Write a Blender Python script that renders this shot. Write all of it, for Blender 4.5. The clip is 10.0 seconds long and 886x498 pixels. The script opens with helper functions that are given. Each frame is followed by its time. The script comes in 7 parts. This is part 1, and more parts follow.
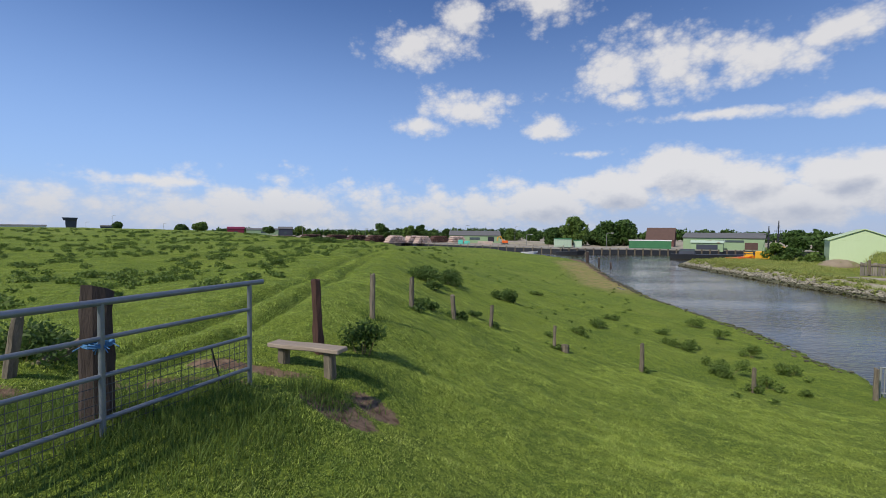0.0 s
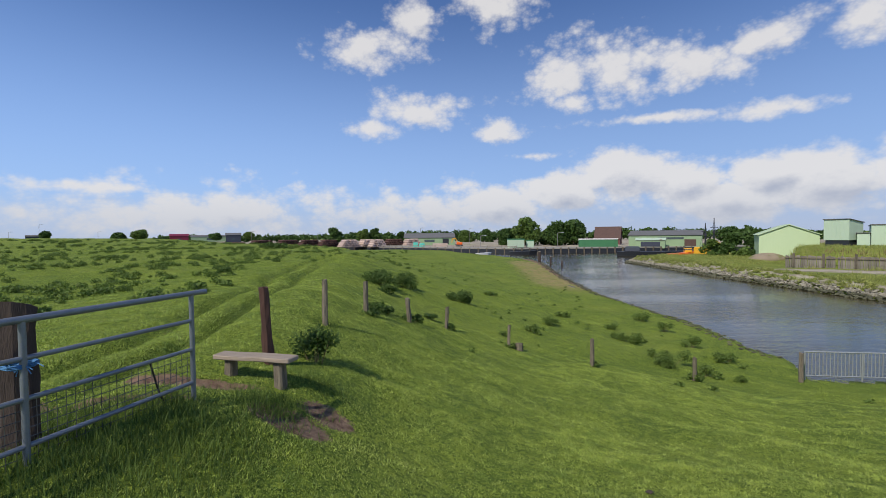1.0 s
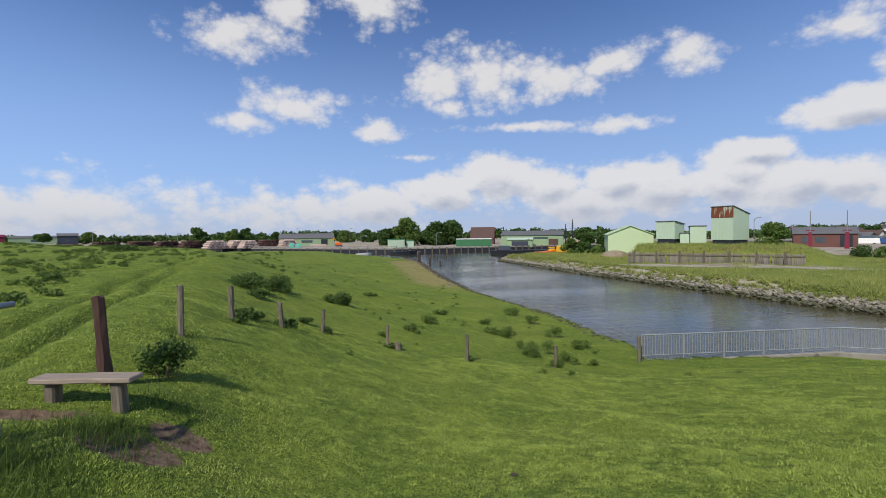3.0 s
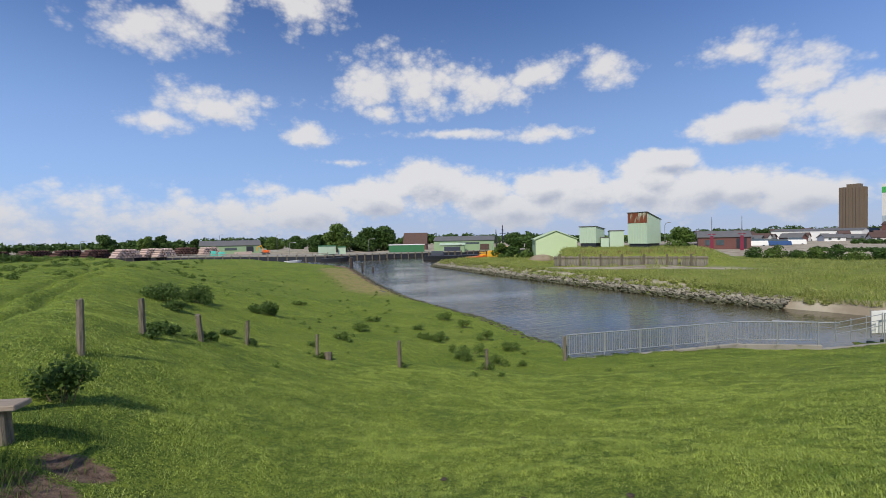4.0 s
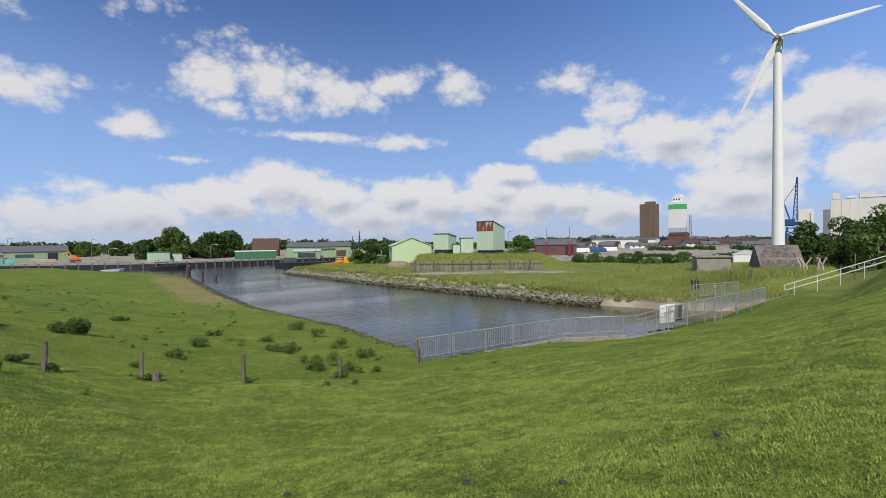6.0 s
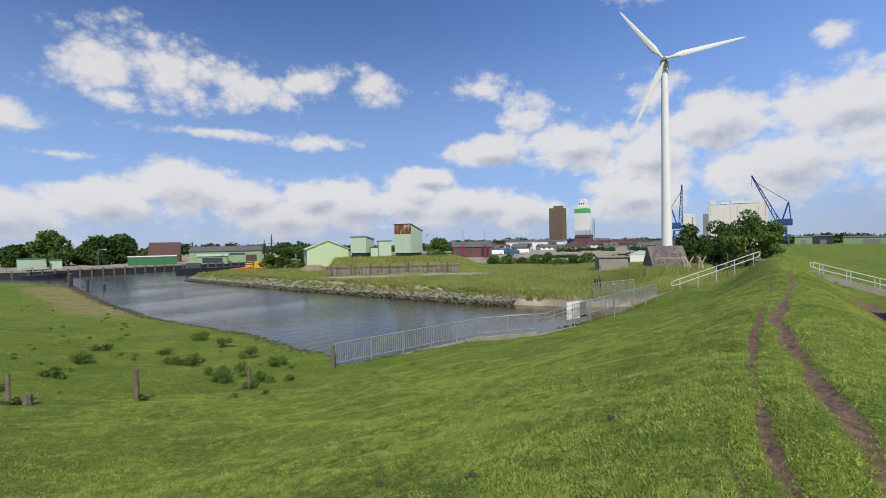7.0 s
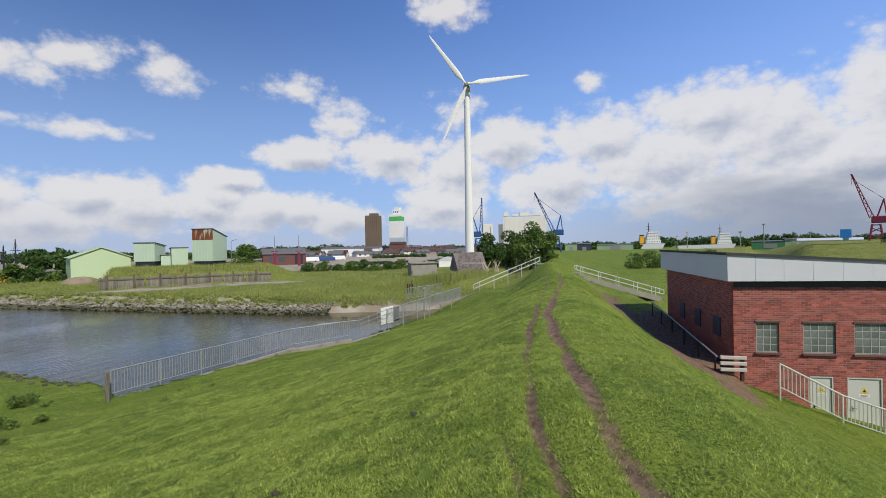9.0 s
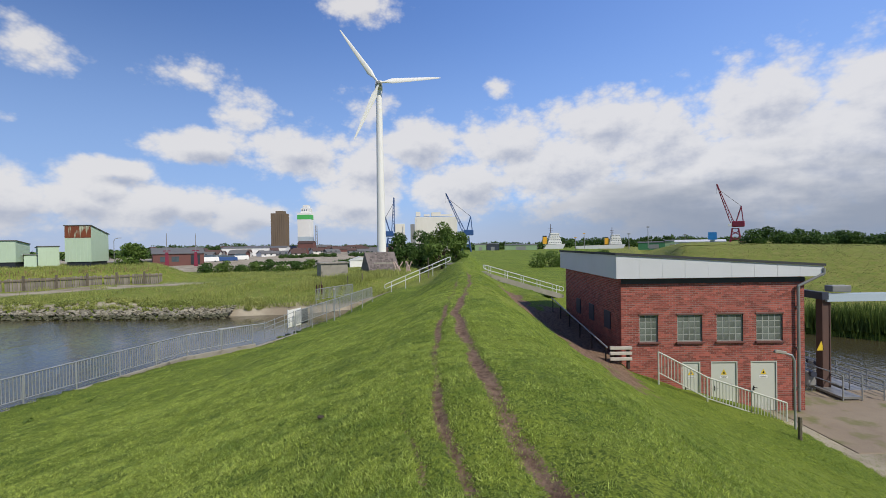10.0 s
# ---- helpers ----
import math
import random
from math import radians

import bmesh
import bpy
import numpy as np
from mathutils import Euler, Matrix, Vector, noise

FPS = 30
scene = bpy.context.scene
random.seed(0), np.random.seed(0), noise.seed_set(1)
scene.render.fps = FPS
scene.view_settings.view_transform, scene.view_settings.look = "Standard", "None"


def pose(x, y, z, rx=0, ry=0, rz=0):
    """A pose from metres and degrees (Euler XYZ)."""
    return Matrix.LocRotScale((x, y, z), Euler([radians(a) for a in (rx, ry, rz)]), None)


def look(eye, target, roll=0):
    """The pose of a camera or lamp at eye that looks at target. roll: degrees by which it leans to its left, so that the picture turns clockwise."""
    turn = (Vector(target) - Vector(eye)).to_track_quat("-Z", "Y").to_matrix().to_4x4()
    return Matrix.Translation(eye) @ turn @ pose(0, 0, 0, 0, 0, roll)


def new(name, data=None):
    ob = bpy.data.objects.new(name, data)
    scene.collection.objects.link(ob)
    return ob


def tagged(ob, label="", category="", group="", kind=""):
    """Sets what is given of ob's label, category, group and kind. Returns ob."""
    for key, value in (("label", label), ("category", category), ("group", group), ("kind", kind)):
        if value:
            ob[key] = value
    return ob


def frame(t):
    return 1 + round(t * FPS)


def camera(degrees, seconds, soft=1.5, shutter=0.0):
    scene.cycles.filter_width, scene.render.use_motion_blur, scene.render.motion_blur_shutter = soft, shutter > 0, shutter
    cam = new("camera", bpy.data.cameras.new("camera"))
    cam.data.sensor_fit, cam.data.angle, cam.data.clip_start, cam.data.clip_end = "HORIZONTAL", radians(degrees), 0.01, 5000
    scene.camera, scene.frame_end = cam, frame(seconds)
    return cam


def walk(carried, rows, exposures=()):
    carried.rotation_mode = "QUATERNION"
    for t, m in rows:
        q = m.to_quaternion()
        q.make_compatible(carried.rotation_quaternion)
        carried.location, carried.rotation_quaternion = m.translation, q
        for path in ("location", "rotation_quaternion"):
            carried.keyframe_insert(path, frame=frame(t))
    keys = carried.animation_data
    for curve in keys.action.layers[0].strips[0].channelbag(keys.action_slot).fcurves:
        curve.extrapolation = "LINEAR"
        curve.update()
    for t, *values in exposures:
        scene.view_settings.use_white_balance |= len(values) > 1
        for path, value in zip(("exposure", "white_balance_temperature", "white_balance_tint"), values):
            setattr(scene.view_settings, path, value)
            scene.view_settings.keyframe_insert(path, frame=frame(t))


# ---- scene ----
cam = camera(87.24, 10.0, soft=0.6)
# seconds, x, y, z, yaw, pitch, roll
ROWS = [
    (0.0, -0.000, 0.000, 1.600, -0.00, -2.10, -0.57),
    (0.5, 0.016, -0.009, 1.605, -2.18, -1.79, 0.26),
    (1.0, 0.046, -0.012, 1.607, -5.56, -1.79, 0.61),
    (1.5, 0.075, -0.012, 1.607, -9.67, -1.82, 0.77),
    (2.0, 0.098, -0.005, 1.603, -13.24, -2.00, 0.58),
    (2.5, 0.125, -0.007, 1.605, -16.53, -2.13, 0.44),
    (4.0, 0.220, -0.051, 1.617, -28.41, -1.35, 1.11),
    (4.5, 0.234, -0.084, 1.612, -32.67, -1.18, 0.81),
    (5.0, 0.243, -0.132, 1.614, -36.88, -0.67, 1.12),
    (5.5, 0.257, -0.179, 1.616, -41.33, -0.82, 0.97),
    (7.0, 0.303, -0.308, 1.585, -55.87, -0.65, 1.12),
    (7.5, 0.314, -0.345, 1.572, -61.57, -0.90, 1.47),
    (8.0, 0.313, -0.371, 1.577, -66.64, -1.06, 1.11),
    (8.5, 0.290, -0.408, 1.588, -72.27, -0.88, 1.63),
    (9.0, 0.246, -0.453, 1.605, -78.23, -0.26, 1.12),
    (9.5, 0.201, -0.485, 1.610, -83.75, -0.46, 1.00),
    (10.0, 0.160, -0.507, 1.623, -89.03, -0.49, 0.92),
]
walk(cam, [(t, pose(x, y, z, 90 + pitch, roll, yaw)) for t, x, y, z, yaw, pitch, roll in ROWS])
scene.view_settings.exposure = -0.24

# ---- light ----
SUN_AZ, SUN_EL = 228.0, 44.0


def bear(az, d, z=0.0):
    """The place at a compass bearing (degrees from +y towards +x) and distance."""
    return Vector((d * math.sin(radians(az)), d * math.cos(radians(az)), z))


sun = new("sun", bpy.data.lights.new("sun", "SUN"))
sun.data.energy, sun.data.angle, sun.data.color = 4.7, radians(0.55), (1.0, 0.93, 0.82)
sun.matrix_world = look(bear(SUN_AZ, 100 * math.cos(radians(SUN_EL)), 100 * math.sin(radians(SUN_EL))), (0, 0, 0))

world = bpy.data.worlds.new("sky")
scene.world = world
world.use_nodes = True


def node(tree, kind, operation=None, interpolation_type=None, attribute_name=None, noise_dimensions=None):
    n = tree.nodes.new(kind)
    if operation:
        n.operation = operation
    if interpolation_type:
        n.interpolation_type = interpolation_type
    if attribute_name:
        n.attribute_name = attribute_name
    if noise_dimensions:
        n.noise_dimensions = noise_dimensions
    return n


def math_node(tree, op, a, b=None, clamp=False):
    n = tree.nodes.new("ShaderNodeMath")
    n.operation, n.use_clamp = op, clamp
    for i, v in enumerate((a, b)):
        if v is None:
            continue
        if isinstance(v, (int, float)):
            n.inputs[i].default_value = v
        else:
            tree.links.new(v, n.inputs[i])
    return n.outputs[0]


# clouds: bearing, height, half width, half height, in degrees
HIGH_CLOUDS = [
    (-20.0, 2.6, 19.0, 4.2), (5.0, 3.2, 17.0, 3.4), (-42.0, 2.2, 13.0, 2.4), (-30.0, 5.0, 9.0, 0.9),
    (-3.5, 21.5, 6.5, 2.6), (2.5, 24.5, 4.5, 2.2), (3.0, 14.6, 7.0, 2.8), (-1.8, 12.6, 4.0, 1.2), (12.5, 12.2, 3.4, 1.5),
    (20.5, 18.3, 5.5, 4.0), (26.5, 17.8, 6.5, 4.2), (33.0, 17.8, 7.0, 3.0), (40.0, 18.6, 5.5, 2.0), (21.5, 15.0, 3.2, 1.6),
    (16.4, 9.2, 3.4, 0.7), (29.0, 12.6, 9.0, 0.8), (41.0, 12.0, 5.0, 1.0), (61.0, 18.4, 4.6, 1.9), (66.5, 15.0, 4.4, 2.6),
    (80.5, 16.0, 4.2, 2.6), (79.5, 27.0, 5.5, 2.2), (96.0, 18.5, 2.2, 1.4), (47.5, 18.8, 4.5, 2.2), (12.0, 25.5, 6.0, 3.5),
]
LOW_CLOUDS = [
    (12.0, 3.2, 8.0, 2.6), (20.0, 4.6, 6.5, 3.0), (33.0, 5.4, 6.0, 3.4), (40.5, 5.6, 5.5, 3.0), (52.5, 6.2, 5.0, 3.0), (60.5, 4.4, 6.0, 2.8),
    (72.0, 11.0, 7.0, 3.6), (54.0, 8.0, 5.0, 1.6), (80.0, 9.0, 7.0, 4.0), (97.0, 12.0, 7.0, 4.0), (108.0, 13.5, 8.0, 4.5), (51.0, 5.0, 6.0, 3.4), (62.0, 11.0, 7.5, 2.3), (86.0, 12.0, 6.0, 4.2), (27.0, 6.4, 8.5, 3.6), (45.0, 4.6, 9.5, 3.6),
    (57.5, 4.6, 6.5, 3.4), (66.0, 3.6, 6.0, 2.4), (103.0, 9.0, 10.5, 5.6), (114.0, 11.0, 9.0, 6.6), (123.5, 13.5, 8.0, 5.4),
    (133.0, 12.0, 9.0, 6.4), (122.0, 7.0, 14.0, 5.0), (92.0, 7.0, 9.0, 4.2), (118.0, 5.0, 22.0, 5.5), (129.0, 8.0, 15.0, 8.5), (150.0, 9.0, 16.0, 9.0), (180.0, 14.0, 20.0, 6.0), (36.5, 3.4, 8.0, 3.0), (78.0, 5.0, 8.0, 3.2),
]


def cloud_group():
    g = bpy.data.node_groups.new("cloud density", "ShaderNodeTree")
    g.interface.new_socket("place", in_out="INPUT", socket_type="NodeSocketVector")
    g.interface.new_socket("density", in_out="OUTPUT", socket_type="NodeSocketFloat")
    g.interface.new_socket("bulk", in_out="OUTPUT", socket_type="NodeSocketFloat")
    gi, go = g.nodes.new("NodeGroupInput"), g.nodes.new("NodeGroupOutput")
    place = gi.outputs[0]
    best = None
    for az, el, wide, high, gain in [(*c, 1.5) for c in HIGH_CLOUDS] + [(*c, 2.7) for c in LOW_CLOUDS]:
        spot = place
        if best is not None:
            # one cloud after the other, to keep the shader's memory small
            after = node(g, "ShaderNodeVectorMath", operation="ADD")
            g.links.new(place, after.inputs[0])
            g.links.new(math_node(g, "MULTIPLY", best, 1e-7), after.inputs[1])
            spot = after.outputs[0]
        m = node(g, "ShaderNodeVectorMath", operation="MULTIPLY_ADD")
        g.links.new(spot, m.inputs[0])
        m.inputs[1].default_value = (1 / wide, 1 / high, 0)
        m.inputs[2].default_value = (-az / wide, -el / high, 0)
        length = node(g, "ShaderNodeVectorMath", operation="LENGTH")
        g.links.new(m.outputs[0], length.inputs[0])
        v = math_node(g, "MULTIPLY", math_node(g, "SUBTRACT", 1.0, length.outputs["Value"]), gain)
        best = v if best is None else math_node(g, "MAXIMUM", best, v)
    best = math_node(g, "MAXIMUM", best, -1.2)
    stretch = node(g, "ShaderNodeMapping")
    stretch.inputs["Scale"].default_value = (0.8, 1.15, 1)
    g.links.new(place, stretch.inputs["Vector"])
    big = node(g, "ShaderNodeTexNoise", noise_dimensions="2D")
    big.inputs["Scale"].default_value, big.inputs["Detail"].default_value = 0.24, 7.0
    big.inputs["Roughness"].default_value, big.inputs["Distortion"].default_value = 0.46, 0.0
    g.links.new(stretch.outputs[0], big.inputs["Vector"])
    wave = math_node(g, "MULTIPLY", math_node(g, "SUBTRACT", big.outputs["Fac"], 0.5), 2.5)
    puff = g.nodes.new("ShaderNodeTexVoronoi")
    puff.voronoi_dimensions, puff.feature = "2D", "SMOOTH_F1"
    puff.inputs["Scale"].default_value, puff.inputs["Detail"].default_value = 0.5, 3.0
    puff.inputs["Roughness"].default_value, puff.inputs["Smoothness"].default_value = 0.62, 0.35
    g.links.new(stretch.outputs[0], puff.inputs["Vector"])
    # thick banks keep their edges, thin clouds break up
    wave = math_node(g, "ADD", wave, math_node(g, "MULTIPLY", math_node(g, "SUBTRACT", 0.6, puff.outputs["Distance"]), 0.75))
    g.links.new(math_node(g, "ADD", best, wave), go.inputs[0])
    g.links.new(best, go.inputs[1])
    return g


def build_world():
    t = world.node_tree
    t.nodes.clear()
    out, bg = t.nodes.new("ShaderNodeOutputWorld"), t.nodes.new("ShaderNodeBackground")
    bg.inputs["Strength"].default_value = 0.1
    t.links.new(bg.outputs[0], out.inputs[0])
    sky = node(t, "ShaderNodeTexSky")
    sky.sky_type, sky.sun_disc = "NISHITA", False
    sky.sun_elevation, sky.sun_rotation = radians(SUN_EL), radians(-SUN_AZ)
    sky.air_density, sky.dust_density, sky.ozone_density = 1.15, 0.15, 6.0
    co = t.nodes.new("ShaderNodeTexCoord")
    sep = t.nodes.new("ShaderNodeSeparateXYZ")
    t.links.new(co.outputs["Generated"], sep.inputs[0])
    az = math_node(t, "MULTIPLY", math_node(t, "ARCTAN2", sep.outputs[0], sep.outputs[1]), 57.29578)
    # bearings run on past 180 degrees, with the seam behind the first view
    az = math_node(t, "SUBTRACT", math_node(t, "MODULO", math_node(t, "ADD", az, 460.0), 360.0), 100.0)
    el = math_node(t, "MULTIPLY", math_node(t, "ARCSINE", sep.outputs[2]), 57.29578)
    comb = t.nodes.new("ShaderNodeCombineXYZ")
    t.links.new(az, comb.inputs[0])
    t.links.new(el, comb.inputs[1])
    group = cloud_group()

    def density(shift):
        add = node(t, "ShaderNodeVectorMath", operation="ADD")
        t.links.new(comb.outputs[0], add.inputs[0])
        add.inputs[1].default_value = shift
        n = t.nodes.new("ShaderNodeGroup")
        n.node_tree = group
        t.links.new(add.outputs[0], n.inputs[0])
        return n.outputs

    here, above = density((0, 0, 0)), density((-0.6, 1.1, 0))
    mask = node(t, "ShaderNodeMapRange", interpolation_type="SMOOTHSTEP")
    t.links.new(here[0], mask.inputs[0])
    mask.inputs[1].default_value, mask.inputs[2].default_value = -0.34, 1.05
    # thick parts shade what lies under them
    shade = node(t, "ShaderNodeMapRange", interpolation_type="SMOOTHSTEP")
    t.links.new(math_node(t, "ADD", math_node(t, "MULTIPLY", above[1], 0.55), math_node(t, "MULTIPLY", math_node(t, "SUBTRACT", above[0], here[0]), 0.5)), shade.inputs[0])
    shade.inputs[1].default_value, shade.inputs[2].default_value = 0.45, 2.3
    tone = t.nodes.new("ShaderNodeMix")
    tone.data_type = "RGBA"
    t.links.new(shade.outputs[0], tone.inputs[0])
    tone.inputs[6].default_value, tone.inputs[7].default_value = (9.3, 9.05, 8.9, 1), (5.0, 5.3, 6.3, 1)
    # haze low down
    haze = node(t, "ShaderNodeMapRange", interpolation_type="SMOOTHSTEP")
    t.links.new(el, haze.inputs[0])
    haze.inputs[1].default_value, haze.inputs[2].default_value, haze.inputs[3].default_value, haze.inputs[4].default_value = 0.0, 29.0, 0.75, 0.0
    low = t.nodes.new("ShaderNodeMix")
    low.data_type = "RGBA"
    t.links.new(haze.outputs[0], low.inputs[0])
    clear = t.nodes.new("ShaderNodeMix")
    clear.data_type, clear.blend_type = "RGBA", "MULTIPLY"
    clear.inputs[0].default_value = 1.0
    t.links.new(sky.outputs[0], clear.inputs[6])
    clear.inputs[7].default_value = (0.88, 0.98, 1.26, 1)
    t.links.new(clear.outputs[2], low.inputs[6])
    low.inputs[7].default_value = (4.15, 6.25, 10.6, 1)
    mix = t.nodes.new("ShaderNodeMix")
    mix.data_type = "RGBA"
    t.links.new(math_node(t, "MULTIPLY", mask.outputs[0], 0.88), mix.inputs[0])
    t.links.new(low.outputs[2], mix.inputs[6])
    t.links.new(tone.outputs[2], mix.inputs[7])
    veil = node(t, "ShaderNodeMapRange", interpolation_type="SMOOTHSTEP")
    t.links.new(el, veil.inputs[0])
    veil.inputs[1].default_value, veil.inputs[2].default_value, veil.inputs[3].default_value, veil.inputs[4].default_value = 0.0, 6.0, 0.55, 0.0
    far = t.nodes.new("ShaderNodeMix")
    far.data_type = "RGBA"
    t.links.new(veil.outputs[0], far.inputs[0])
    t.links.new(mix.outputs[2], far.inputs[6])
    far.inputs[7].default_value = (5.6, 6.1, 7.3, 1)
    # dark rain cloud low in the east
    east = node(t, "ShaderNodeMapRange", interpolation_type="SMOOTHSTEP")
    t.links.new(az, east.inputs[0])
    east.inputs[1].default_value, east.inputs[2].default_value = 84.0, 122.0
    ragged = t.nodes.new("ShaderNodeTexNoise")
    ragged.noise_dimensions = "2D"
    ragged.inputs["Scale"].default_value, ragged.inputs["Detail"].default_value = 0.14, 5.0
    squeeze = t.nodes.new("ShaderNodeMapping")
    squeeze.inputs["Scale"].default_value = (0.6, 2.2, 1)
    t.links.new(comb.outputs[0], squeeze.inputs["Vector"])
    t.links.new(squeeze.outputs[0], ragged.inputs["Vector"])
    base = node(t, "ShaderNodeMapRange", interpolation_type="SMOOTHSTEP")
    t.links.new(math_node(t, "ADD", el, math_node(t, "MULTIPLY", math_node(t, "SUBTRACT", ragged.outputs["Fac"], 0.5), 11.0)), base.inputs[0])
    base.inputs[1].default_value, base.inputs[2].default_value, base.inputs[3].default_value, base.inputs[4].default_value = 1.5, 9.5, 0.85, 0.0
    rain = t.nodes.new("ShaderNodeMix")
    rain.data_type = "RGBA"
    t.links.new(math_node(t, "MULTIPLY", east.outputs[0], base.outputs[0]), rain.inputs[0])
    t.links.new(far.outputs[2], rain.inputs[6])
    rain.inputs[7].default_value = (2.9, 3.5, 4.7, 1)
    t.links.new(rain.outputs[2], bg.inputs[0])


build_world()

# ---- materials ----


def material(name, color, color2=None, rough=0.7, metal=0.0, scale=8.0, fine=60.0, bump=0.25, spread=0.6, rnd=0.0, spec=0.4, stain=None, stretch=(1, 1, 1), stain_scale=1.5, stain_at=0.58):
    """A surface with variation at two scales, an optional stain colour and fine relief."""
    m = bpy.data.materials.new(name)
    m.use_nodes = True
    t = m.node_tree
    b = t.nodes["Principled BSDF"]
    color2 = color2 or tuple(c * 0.62 for c in color)
    co = t.nodes.new("ShaderNodeTexCoord")
    mp = t.nodes.new("ShaderNodeMapping")
    mp.inputs["Scale"].default_value = stretch
    t.links.new(co.outputs["Object"], mp.inputs[0])

    def noise_at(s, detail=4.0):
        n = t.nodes.new("ShaderNodeTexNoise")
        n.inputs["Scale"].default_value, n.inputs["Detail"].default_value = s, detail
        t.links.new(mp.outputs[0], n.inputs["Vector"])
        return n.outputs["Fac"]

    coarse, small = noise_at(scale), noise_at(fine, 3.0)
    mixed = math_node(t, "ADD", math_node(t, "MULTIPLY", coarse, 0.65), math_node(t, "MULTIPLY", small, 0.35))
    fac = math_node(t, "MULTIPLY_ADD", math_node(t, "SUBTRACT", mixed, 0.5), 2.6 * spread, clamp=True)
    t.nodes[-1].inputs[2].default_value = 0.5
    mix = t.nodes.new("ShaderNodeMix")
    mix.data_type = "RGBA"
    t.links.new(fac, mix.inputs[0])
    mix.inputs[6].default_value, mix.inputs[7].default_value = (*color, 1), (*color2, 1)
    col = mix.outputs[2]
    if stain:
        s = t.nodes.new("ShaderNodeMapRange")
        t.links.new(noise_at(stain_scale, 6.0), s.inputs[0])
        s.inputs[1].default_value, s.inputs[2].default_value = stain_at, stain_at + 0.1
        mx = t.nodes.new("ShaderNodeMix")
        mx.data_type = "RGBA"
        t.links.new(s.outputs[0], mx.inputs[0])
        t.links.new(col, mx.inputs[6])
        mx.inputs[7].default_value = (*stain, 1)
        col = mx.outputs[2]
    if rnd:
        info = t.nodes.new("ShaderNodeObjectInfo")
        geo = t.nodes.new("ShaderNodeNewGeometry")
        both = math_node(t, "FRACT", math_node(t, "ADD", info.outputs["Random"], geo.outputs["Random Per Island"]))
        hsv = t.nodes.new("ShaderNodeHueSaturation")
        t.links.new(math_node(t, "MULTIPLY_ADD", both, rnd), hsv.inputs["Value"])
        t.nodes[-1].inputs[2].default_value = 1 - rnd / 2
        t.links.new(col, hsv.inputs["Color"])
        col = hsv.outputs[0]
    t.links.new(col, b.inputs["Base Color"])
    b.inputs["Roughness"].default_value, b.inputs["Metallic"].default_value = rough, metal
    b.inputs["Specular IOR Level"].default_value = spec
    if bump:
        bp = t.nodes.new("ShaderNodeBump")
        bp.inputs["Strength"].default_value, bp.inputs["Distance"].default_value = bump, 0.02
        t.links.new(mixed, bp.inputs["Height"])
        t.links.new(bp.outputs[0], b.inputs["Normal"])
    return m


def leaf_material(name, color, color2, scale=0.6, through_light=0.35, rnd=0.55, stain=None, stain_scale=1.0, stain_at=0.55):
    m = material(name, color, color2, rough=0.6, scale=scale, fine=scale * 7, bump=0, spread=0.9, rnd=rnd, spec=0.25, stain=stain, stain_scale=stain_scale, stain_at=stain_at)
    t = m.node_tree
    b, out = t.nodes["Principled BSDF"], t.nodes["Material Output"]
    tr = t.nodes.new("ShaderNodeBsdfTranslucent")
    mix = t.nodes.new("ShaderNodeMixShader")
    mix.inputs[0].default_value = through_light
    t.links.new(b.inputs["Base Color"].links[0].from_socket, tr.inputs[0])
    t.links.new(b.outputs[0], mix.inputs[1])
    t.links.new(tr.outputs[0], mix.inputs[2])
    t.links.new(mix.outputs[0], out.inputs[0])
    return m


M_STEEL = material("galvanised steel", (0.25, 0.28, 0.31), (0.17, 0.19, 0.22), rough=0.5, metal=0.5, scale=14, fine=120, bump=0.08)
M_RAIL = material("grey painted rail", (0.42, 0.44, 0.45), (0.28, 0.30, 0.31), rough=0.5, metal=0.4, scale=6, fine=90, bump=0.1)
M_WIRE = material("wire", (0.10, 0.11, 0.11), rough=0.5, metal=0.6, bump=0)
M_WOOD = material("weathered grey wood", (0.23, 0.195, 0.145), (0.07, 0.06, 0.045), spread=1.0, rough=0.9, scale=7, fine=45, bump=0.7, stretch=(3, 3, 0.5), rnd=0.25)
M_PLANK = material("bleached bench wood", (0.40, 0.33, 0.26), (0.20, 0.16, 0.12), rough=0.85, scale=5, fine=40, bump=0.6, stretch=(0.5, 5, 5))
M_DARKWOOD = material("dark tarred wood", (0.075, 0.055, 0.045), (0.03, 0.022, 0.02), rough=0.85, scale=5, fine=40, bump=0.7, stretch=(4, 4, 0.6))
M_REDWOOD = material("red brown wood", (0.10, 0.048, 0.035), (0.05, 0.028, 0.023), rough=0.85, scale=5, fine=40, bump=0.6, stretch=(4, 4, 0.6))
M_ROPE = material("blue rope", (0.07, 0.22, 0.45), rough=0.8, scale=40, bump=0.4)
M_BRICK = material("red brick", (0.43, 0.115, 0.08), (0.195, 0.058, 0.05), rough=0.88, scale=5, fine=70, bump=0.4, rnd=0.75)
M_MORTAR = material("mortar", (0.37, 0.30, 0.265), (0.26, 0.21, 0.185), rough=0.95, scale=3, fine=90, bump=0.3)
M_FASCIA = material("pale grey fascia panel", (0.62, 0.63, 0.65), (0.54, 0.56, 0.58), rough=0.5, scale=0.7, fine=20, bump=0.03)
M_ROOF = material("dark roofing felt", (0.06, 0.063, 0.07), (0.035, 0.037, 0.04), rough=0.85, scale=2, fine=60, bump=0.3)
M_MUNTIN = material("grey window mortar", (0.36, 0.38, 0.35), (0.26, 0.28, 0.25), rough=0.7, scale=4, fine=40, bump=0.1)
